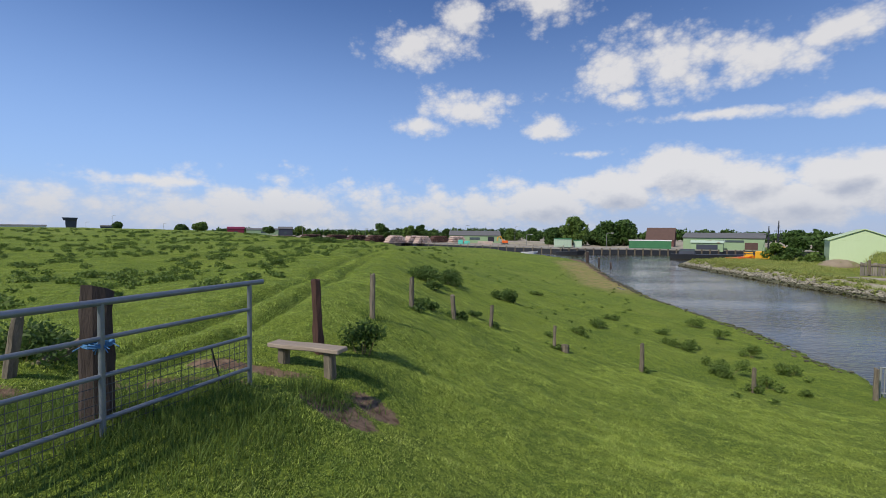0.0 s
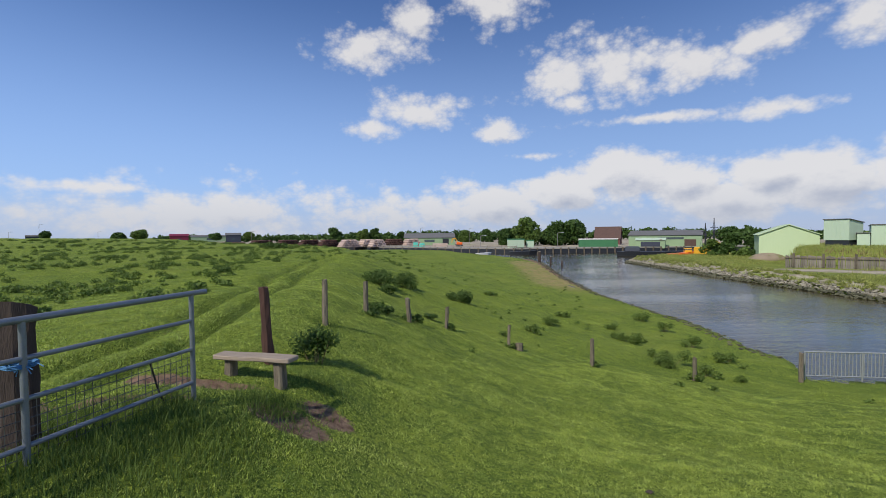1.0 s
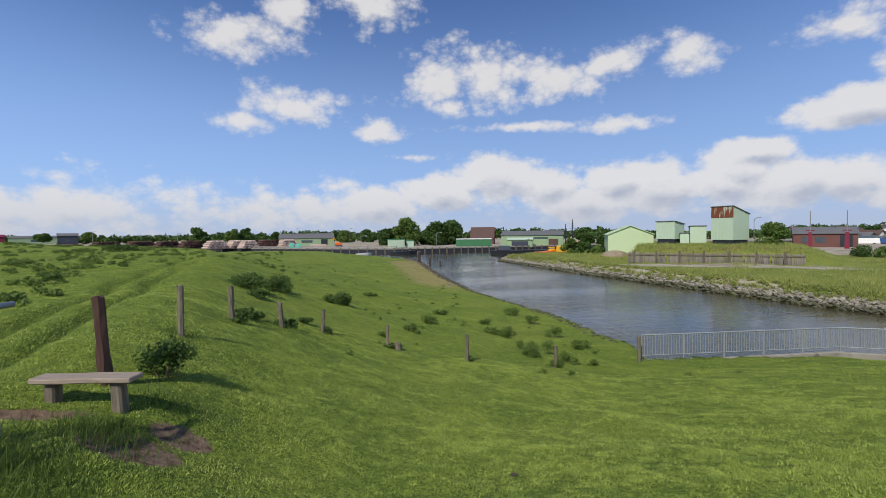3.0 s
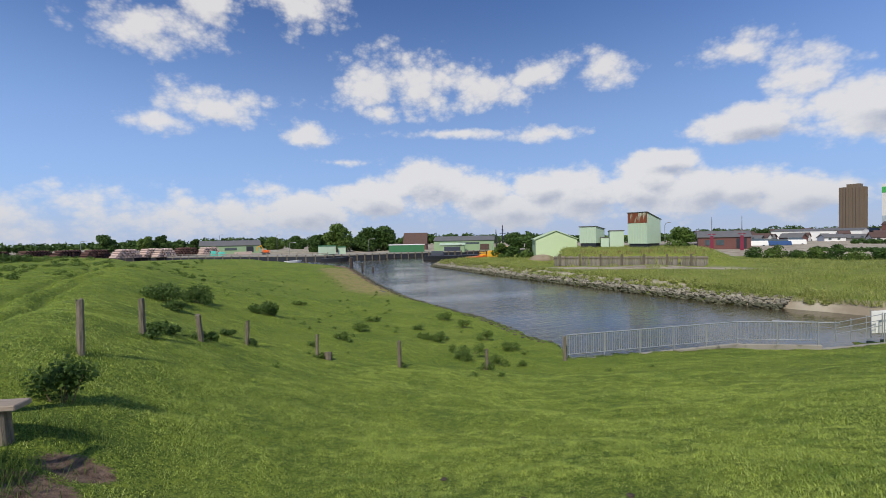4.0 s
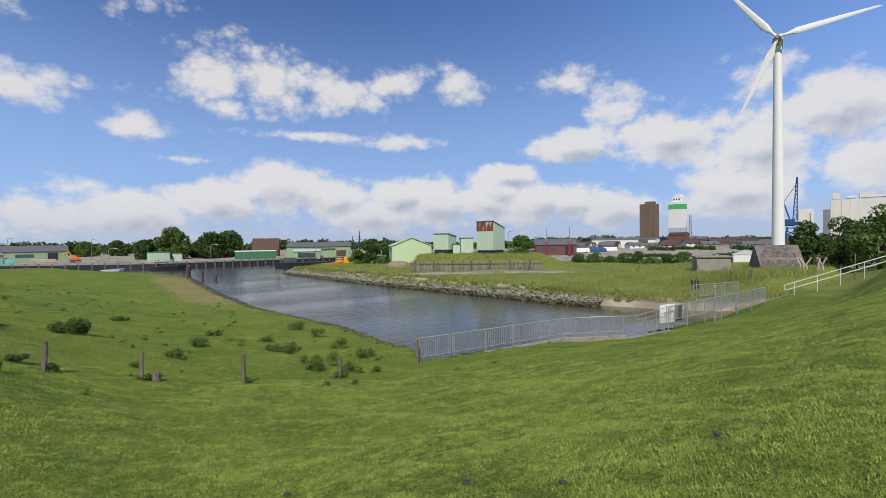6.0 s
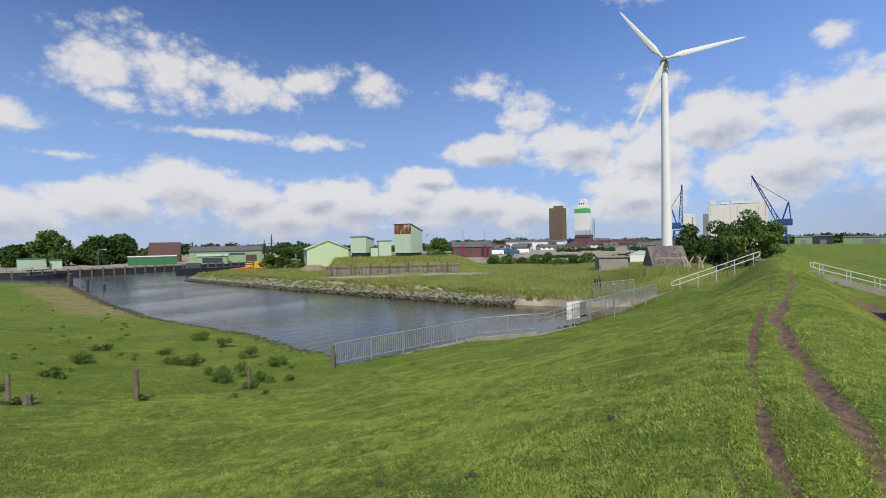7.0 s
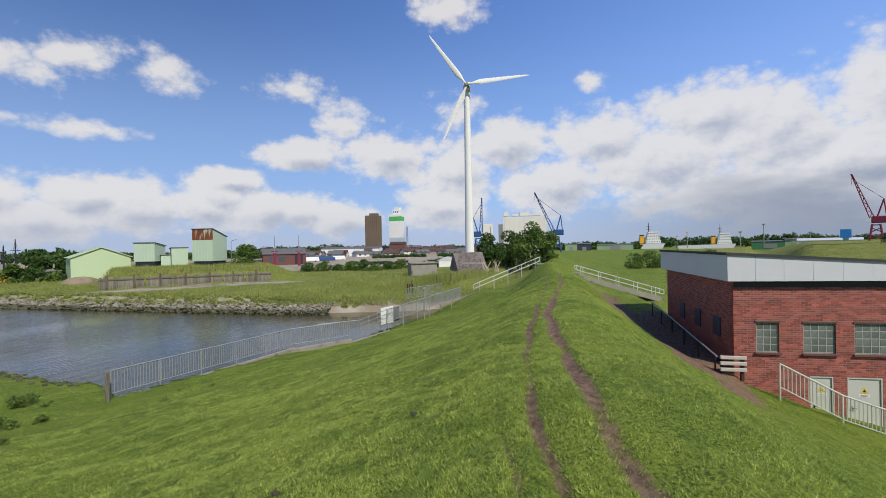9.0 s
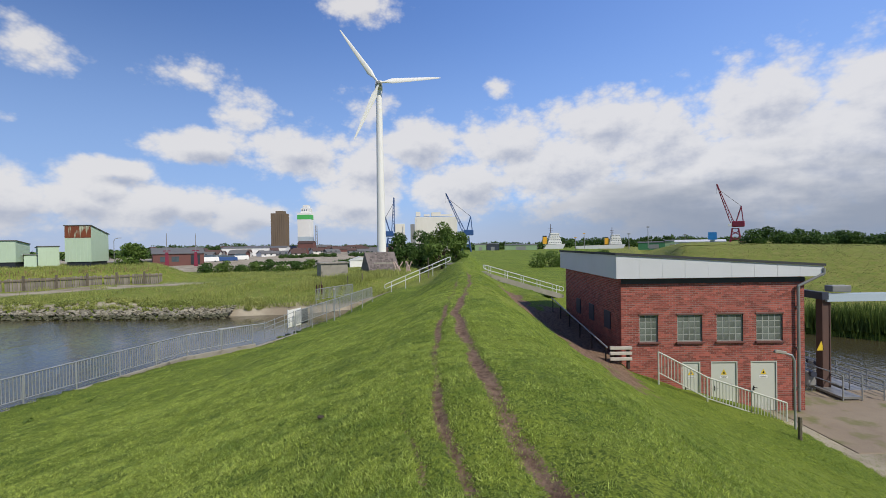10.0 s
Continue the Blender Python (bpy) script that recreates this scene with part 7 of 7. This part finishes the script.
for az, d, h in ((-35.4, 420, 11), (-37.5, 420, 6), (-31.0, 420, 6), (-16.8, 300, 8), (2.8, 240, 8.5), (8.8, 236, 8), (-9.5, 250, 6.5), (19.4, 172, 5.2), (10.2, 178, 4.4)):
    t = thing("street_lamp", at(az, d, 0.2 if az < -20 else -3.4), "thin grey street lamp against the sky", "lamp post", "yard lamps")
    bm = bmesh.new()
    tube(bm, [(0, 0, -1), (0, 0, h * 0.95), (0.5, 0, h), (1.6, 0, h)], 0.09, n=5)
    part("pole", bm, M_PIPE, t)
    bm = bmesh.new()
    box(bm, (0.8, 0.35, 0.2), (1.8, 0, h))
    part("lamp_head", bm, M_FASCIA, t)

# ---- trees and hedges to the east ----
for az, d, h, w, s, mt in ((84.4, 88, 7.4, 3.0, 61, M_LEAF), (86.4, 92, 8.0, 3.1, 62, M_LEAF), (89.2, 84, 9.3, 3.3, 63, M_LEAF2), (91.2, 90, 7.6, 2.6, 64, M_LEAF2), (87.6, 96, 7.6, 2.9, 65, M_LEAF)):
    p = bear(az, d)
    tree((p.x, p.y, -3.1), h, w, "dense green tree at the foot of the dike", mt, 3200, 0.24, trunk=0.15, seed=s, group="dike trees")
for i in range(11):
    az = 62.5 + i * 1.55
    p = bear(az, 112 - i * 1.2)
    if 81 < az < 83:
        continue
    tree((p.x, p.y, -3.6), 2.3 + 0.7 * math.sin(i * 2.1), 2.1, "bushy green hedge shrub at the field edge", M_LEAF2 if i % 2 else M_LEAF, 900, 0.2, seed=80 + i, bushy=True, group="hedge shrubs", name="bush")
for i in range(14):
    az = 123 + i * 0.85
    p = bear(az, 118 + (i % 3) * 3)
    tree((p.x, p.y, 0.2 - i * 0.03), 4.1 - i * 0.12 + 0.5 * math.sin(i * 1.7), 2.6, "dark green hedgerow tree on the far dike", M_LEAF, 1100, 0.24, seed=120 + i, bushy=True, group="hedgerow", name="bush")
for i in range(7):
    p = bear(101.0 + i * 1.2, 100 + i * 2)
    tree((p.x, p.y, gz(p.x, p.y) - 0.3), 3.6 + 0.5 * math.sin(i * 2.3), 2.5, "green shrub behind the stairs", M_LEAF2, 1100, 0.17, seed=150 + i, bushy=True, group="hedge shrubs", name="bush")
t = thing("dead_shrub", at(84.4, 74, -2.6), "bare pale stumps of a cut back shrub", "shrub")
bm = bmesh.new()
rg = random.Random(6)
for i in range(9):
    a = Vector((rg.uniform(-1.4, 1.4), rg.uniform(-0.4, 0.4), -0.2))
    tube(bm, [a, a + Vector((rg.uniform(-0.3, 0.3), 0, 1.0)), a + Vector((rg.uniform(-0.7, 0.7), 0, 1.9))], 0.09, n=5)
part("branches", bm, M_SAWN, t)
for az, d, h in ((87.6, 68, 2.9), (86.6, 66, 1.8), (79.6, 60, 1.1), (77.9, 58, 1.2), (74.8, 56, 1.1)):
    p = bear(az, d)
    wooden_post((p.x, p.y), h, 0.13, M_WOOD, "slim grey wooden post in tall grass", seed=int(az * 7), group="field posts")
for k, az in enumerate((74.3, 74.6, 74.9)):
    p = bear(az, 53.5)
    wooden_post((p.x, p.y), 1.25, 0.2, M_REDWOOD, "upright rusty brown board in the reeds", seed=300 + k, group="field boards", flat=True)

# ---- weeds ----
weed((-1.22, 7.1), 0.4, 0.66, "leafy dark nettle bush beside the bench", 1500, 0.028, 1, name="nettle_bush")
for i, (az, d, r, h, n) in enumerate(((-2.4, 21.5, 0.95, 0.75, 700), (0.9, 23.5, 0.85, 0.8, 700), (-1.2, 20.0, 0.5, 0.4, 260), (7.6, 25, 0.75, 0.75, 600), (8.6, 25.2, 0.35, 0.5, 200), (-2.6, 14.3, 0.34, 0.3, 200), (-1.4, 14.6, 0.28, 0.25, 160), (18.5, 25, 0.55, 0.5, 300), (16.5, 21, 0.4, 0.45, 240), (27.6, 25.5, 1.1, 0.6, 600), (31.7, 21.3, 1.25, 0.6, 900), (35.2, 20.5, 0.6, 0.5, 300), (33.8, 26.5, 0.5, 0.8, 260), (36.8, 24.0, 0.6, 0.55, 300), (31.2, 30.5, 0.5, 0.8, 220), (28.7, 34, 0.6, 0.8, 240), (13.0, 18.5, 0.22, 0.2, 120), (3.8, 17.0, 0.4, 0.22, 160), (1.6, 14.9, 0.55, 0.32, 320), (-3.2, 13.1, 0.3, 0.24, 160), (6.3, 16.1, 0.28, 0.2, 120), (23.7, 17.0, 0.22, 0.2, 110), (34.0, 18.8, 0.4, 0.35, 200), (13.9, 16.7, 0.25, 0.2, 110), (-19.6, 24, 0.35, 0.3, 160), (-36.0, 13.2, 0.36, 0.3, 220), (-15.0, 60, 1.4, 0.9, 300), (-13.5, 62, 1.3, 0.9, 300), (-42.4, 7.6, 0.6, 0.55, 420), (-41.6, 7.9, 0.5, 0.4, 300), (20.0, 30, 0.5, 0.45, 220), (11.5, 33, 0.5, 0.35, 220), (38.2, 20.2, 0.3, 0.3, 120), (25.5, 29, 0.5, 0.4, 200))):
    p = bear(az, d)
    weed((p.x, p.y), r, h, "dark leafy clump of weeds in the grass", n * 3 if az < 10 else int(n * 2.2), 0.028 + d * 0.0008, 20 + i, M_NETTLE if az < 10 else M_TUSSOCK)


def pasture_weeds():
    rng = np.random.default_rng(31)
    cs, rs = [], []
    for i in range(620):
        d = 15 + 111 * rng.random() ** 1.25
        az = rng.uniform(-52, -9) if rng.random() < 0.9 else rng.uniform(-9, 2)
        if d < 30 and az > -18:
            continue
        for k in range(rng.integers(1, 5)):
            p = bear(az + rng.normal() * 25 / d, d + rng.normal() * 0.7)
            if rut(np.array([p.x]), np.array([p.y]))[0] > 0.1:
                continue
            r = rng.uniform(0.1, 0.24) * (1 + d / 120)
            cs.append((p.x, p.y, gz(p.x, p.y) + r * 0.35))
            rs.append(r)
    for i in range(110):
        x, y = rng.uniform(2, 20), rng.uniform(12, 75)
        if x > 17 + y * 0.05:
            continue
        r = rng.uniform(0.08, 0.2)
        cs.append((x, y, gz(x, y) + r * 0.3))
        rs.append(r)
    stuff("pasture_weeds", quads_mesh("pasture_weeds", leaf_verts(cs, rs, 90 * len(rs), 0.055, 3, 0.6, 0.2), M_TUSSOCK), "scattered dark tussocks and thistles on the pasture", "weeds")


pasture_weeds()

# ---- grass ----


def blades(x, y, high, wide, rng, lean=0.6):
    """Bent grass blades as narrow triangles."""
    n = len(x)
    z = land(x, y)
    a = rng.uniform(0, 2 * np.pi, n)
    h = high * (0.6 + 0.6 * rng.random(n))
    w = wide * (0.7 + 0.6 * rng.random(n)) / 2
    base = np.stack([x, y, z - 0.01], -1)
    side = np.stack([np.cos(a), np.sin(a), np.zeros(n)], -1)
    b = rng.uniform(0, 2 * np.pi, n)
    bend = np.stack([np.cos(b), np.sin(b), np.zeros(n)], -1) * (h * lean * rng.random(n))[:, None]
    tip = base + bend + np.stack([np.zeros(n), np.zeros(n), h], -1)
    return np.stack([base - side * w[:, None], base + side * w[:, None], tip], 1).reshape(-1, 3)


def grass_ring(r0, r1, n, high, wide, seed, az0=-52, az1=140):
    rng = np.random.default_rng(seed)
    r = np.sqrt(rng.random(n) * (r1 ** 2 - r0 ** 2) + r0 ** 2)
    a = np.radians(rng.uniform(az0, az1, n))
    x, y = r * np.sin(a), r * np.cos(a)
    z, s, s1, s2, so, west, isl, off, along, qy = shapes(x, y)
    keep = (z > np.where(so > 0, -5.55, -4.85)) & (isl < 0.1) & (so < 12.0)
    keep &= ~((x > BX - 0.2) & (x < BEND + 0.2) & (y < BY0 + 0.2))
    keep &= (rut(x, y) + 0.5 * rng.random(n) < 0.75) & (bare(x, y) + 0.3 * rng.random(n) < 0.55)
    tussock = rough_noise(x, y, 0.07 + 0.006 * r1, 18)
    clump = 0.6 * rough_noise(x, y, 0.45, 8) + 0.5 * rough_noise(x, y, 1.6, 9) + 0.75 * tussock
    keep &= rng.random(n) < 0.68 + 0.7 * clump
    x, y, clump = x[keep], y[keep], clump[keep]
    return blades(x, y, high * np.clip(1 + 0.6 * clump, 0.35, 2.0), wide, rng, 1.7)


def tufts(r0, r1, count, each, high, wide, seed):
    """Taller bunches that stand out of the short grass and shade it."""
    rng = np.random.default_rng(seed)
    r = np.sqrt(rng.random(count) * (r1 ** 2 - r0 ** 2) + r0 ** 2)
    a = np.radians(rng.uniform(-52, 140, count))
    x = np.repeat(r * np.sin(a), each) + rng.normal(0, 0.035 + r1 * 0.002, count * each)
    y = np.repeat(r * np.cos(a), each) + rng.normal(0, 0.035 + r1 * 0.002, count * each)
    z, s, s1, s2, so, west, isl, off, along, qy = shapes(x, y)
    keep = (z > np.where(so > 0, -5.55, -4.85)) & (rut(x, y) < 0.4) & (bare(x, y) < 0.35)
    tall = np.repeat(high * rng.uniform(0.6, 1.25, count), each)
    return blades(x[keep], y[keep], tall[keep], wide, rng, 1.0)


def build_grass():
    v = np.concatenate([
        grass_ring(1.2, 4.5, 260000, 0.026, 0.0105, 1),
        grass_ring(4.5, 9, 460000, 0.028, 0.013, 2),
        grass_ring(9, 18, 560000, 0.031, 0.018, 3),
        tufts(1.5, 7, 3600, 14, 0.042, 0.008, 11),
        tufts(7, 16, 5600, 12, 0.055, 0.014, 12),
    ])
    stuff("grass", quads_mesh("grass", v, M_GRASS, 3), "short grazed green grass on the dike", "grass")
    v = np.concatenate([grass_ring(18, 40, 460000, 0.04, 0.03, 4), grass_ring(40, 90, 130000, 0.07, 0.06, 5)])
    stuff("slope_grass", quads_mesh("slope_grass", v, M_FARGRASS, 3), "short green grass on the lower slopes", "grass")
    # rank grass round the bench, gate and posts
    rng = np.random.default_rng(9)
    xs, ys = [], []
    for cx, cy, r, n in ((-2.2, 4.4, 0.5, 1300), (-2.5, 3.3, 0.7, 2200), (-3.6, 3.9, 0.8, 2400), (-1.9, 3.6, 0.6, 1500), (-4.4, 3.2, 0.8, 2000), (-1.6, 4.1, 0.5, 1100), (-1.35, 5.15, 0.35, 900), (-2.7, 3.9, 0.6, 1300), (-1.0, 6.1, 0.4, 500), (-3.3, 3.4, 0.6, 900), (-1.4, 9.8, 0.35, 300), (-0.85, 13, 0.4, 300), (0.4, 14.6, 0.8, 500), (1.7, 15.9, 0.4, 200)):
        xs.append(rng.normal(cx, r * 0.6, n))
        ys.append(rng.normal(cy, r * 0.6, n))
    v = blades(np.concatenate(xs), np.concatenate(ys), 0.12, 0.009, rng, 0.9)
    stuff("rank_grass", quads_mesh("rank_grass", v, M_TUSSOCK, 3), "longer tufted grass round the bench and gate", "grass")
    # tall grass on the island and reeds by the basin
    n = 90000
    y = rng.uniform(6, 100, n) ** 1.0
    x = shore_x(y) + 1.2 + 46 * rng.random(n) ** 1.5
    z, s, s1, s2, so, west, isl, off, along, qy = shapes(x, y)
    patch = rough_noise(x, y, 3.5, 21) + 0.6 * rough_noise(x, y, 1.2, 22)
    keep = (isl > 0.9) & (s > 8) & ((np.exp(-((off + 4.6) / 3.0) ** 2) < 0.45) | (patch > 0.9)) & (patch + rng.random(n) * 0.8 > 0.1) & (np.abs(off) > 0.5) & ((off > 0) | (off < -11) | (patch > 0.75) | (along > 1.05))
    keep &= (np.exp(-((x - shore_x(y) - 2.3) / 1.0) ** 2) * (y > 30) < 0.6)
    x, y, patch = x[keep], y[keep], patch[keep]
    v = blades(x, y, 0.36 + 0.26 * np.clip(patch, -0.7, 1), 0.055, rng, 0.9)
    stuff("tall_grass", quads_mesh("tall_grass", v, M_TALL, 3), "tall pale green meadow grass on the island", "grass")
    n = 9000
    u = rng.random(n)
    x = 55 + 12 * u + rng.normal(0, 1.2, n)
    y = 15.5 - 6.5 * u + rng.normal(0, 1.6, n)
    v = blades(x, y, 0.8 + 0 * x, 0.05, rng, 0.7)
    stuff("ditch_grass", quads_mesh("ditch_grass", v, M_TALL, 3), "tall pale grass beside the basin", "grass")
    ang, dist = np.radians(rng.uniform(117, 142, 9000)), rng.uniform(48.3, 52, 9000)
    x, y = dist * np.sin(ang), dist * np.cos(ang)
    v2 = blades(x, y, 1.9 + 0.5 * rough_noise(x, y, 2.5, 31), 0.08, rng, 0.3)
    stuff("reeds", quads_mesh("reeds", v2, M_REEDS, 3), "dense green reeds along the ditch", "reeds")
    ang, dist = np.radians(rng.uniform(104, 142, 24000)), 51 + 68 * rng.random(24000)
    v = blades(dist * np.sin(ang), dist * np.cos(ang), 0.11 + 0 * ang, 0.1, rng, 1.2)
    stuff("rough_pasture", quads_mesh("rough_pasture", v, M_OLIVE, 3), "rough olive green pasture on the far dike", "grass")
    n = 5000
    x, y = rng.uniform(60, 96, n), rng.uniform(40, 80, n)
    z, s, s1, s2, so, west, isl, off, along, qy = shapes(x, y)
    k = (off > 0.3) & (off < 5) & (along > 0) & (along < 1)
    v = blades(x[k], y[k], 0.75 + 0 * x[k], 0.1, rng, 0.4)
    stuff("dry_grass", quads_mesh("dry_grass", v, M_STRAW, 3), "straw coloured seed heads on the mound", "grass")


build_grass()


def droppings():
    rng = random.Random(2)
    for i, (az, d) in enumerate(((24.8, 3.75), (21.5, 4.3), (30, 6.0), (52, 5.5), (64, 4.8), (40, 5.2), (79, 6.0))):
        p = bear(az, d)
        bm = bmesh.new()
        bmesh.ops.create_icosphere(bm, subdivisions=2, radius=0.045)
        for v in bm.verts:
            v.co *= rng.uniform(0.7, 1.2)
            v.co.z *= 0.3
        ob = new("clod", mesh_of("clod", bm, M_BARK))
        ob.matrix_basis = pose(p.x, p.y, gz(p.x, p.y) + 0.03)
        tagged(ob, "dry brown clod lying in the grass", "clod", "clods")


droppings()

# ---- bricks of the pump house ----


def bricks():
    wins = [(-8.42, -9.2), (-10.0, -11.05), (-11.65, -12.75), (-13.3, -14.4)]
    doors = [(-10.2, -10.95), (-11.4, -12.5), (-13.05, -14.15)]
    wz0, wz1, dz1 = -2.66, -1.44, -3.44
    long, high, gap = 0.226, 0.064, 0.015
    whole = bmesh.new()
    box(whole, (0.04, long, high))
    whole = mesh_of("brick", whole, M_BRICK)
    verts, faces = [], []
    cube = [(-1, -1, -1), (-1, 1, -1), (-1, 1, 1), (-1, -1, 1), (1, -1, -1), (1, 1, -1), (1, 1, 1), (1, -1, 1)]
    sides = [(3, 2, 1, 0), (4, 5, 6, 7), (0, 1, 5, 4), (1, 2, 6, 5), (2, 3, 7, 6), (3, 0, 4, 7)]

    def add(size, c):
        b = len(verts)
        verts.extend((c[0] + q[0] * size[0] / 2, c[1] + q[1] * size[1] / 2, c[2] + q[2] * size[2] / 2) for q in cube)
        faces.extend([b + k for k in f] for f in sides)

    def cuts(z):
        out = [(a, b) for a, b in wins if wz0 < z < wz1] + [(a, b) for a, b in doors if z < dz1]
        return sorted(out, reverse=True)

    rng = random.Random(11)
    count, row, z = 0, 0, FLOOR + 0.04
    while z < 0.06:
        edges = [BY0]
        for a, b in cuts(z):
            edges += [a, b]
        edges.append(BY1)
        for a, b in zip(edges[::2], edges[1::2]):
            y = a - (0.5 * (long + gap) if row % 2 else 0)
            if row % 2:
                w = min(0.5 * long, a - b)
                add((0.04, w, high), (BX + 0.026, a - w / 2, z))
            while y - b > 0.03:
                w = min(long, y - b - 0.002)
                c = (BX + 0.026 + rng.uniform(-0.002, 0.002), y - w / 2, z)
                if w > long - 0.001 and count < 300 and -9.9 < y < -7.6 and z > -3.6:
                    share("brick", whole, HOUSE, Matrix.Translation(c))
                    count += 1
                elif w > 0.03:
                    add((0.04, w, high), c)
                y -= long + gap
        x = BX + 0.03 + (0.5 * (long + gap) if row % 2 else 0)
        if row % 2:
            add((0.5 * long, 0.04, high), (BX + 0.03 + 0.25 * long, BY0 - 0.024, z))
        while x < BEND - 0.1:
            add((long, 0.04, high), (x + long / 2, BY0 - 0.024, z))
            x += long + gap
        z += high + gap
        row += 1
    me = bpy.data.meshes.new("brickwork")
    me.from_pydata(verts, [], faces)
    me.materials.append(M_BRICK)
    ob = tagged(new("brickwork", me), "coursed red brickwork", kind="stuff")
    ob.parent = HOUSE


bricks()
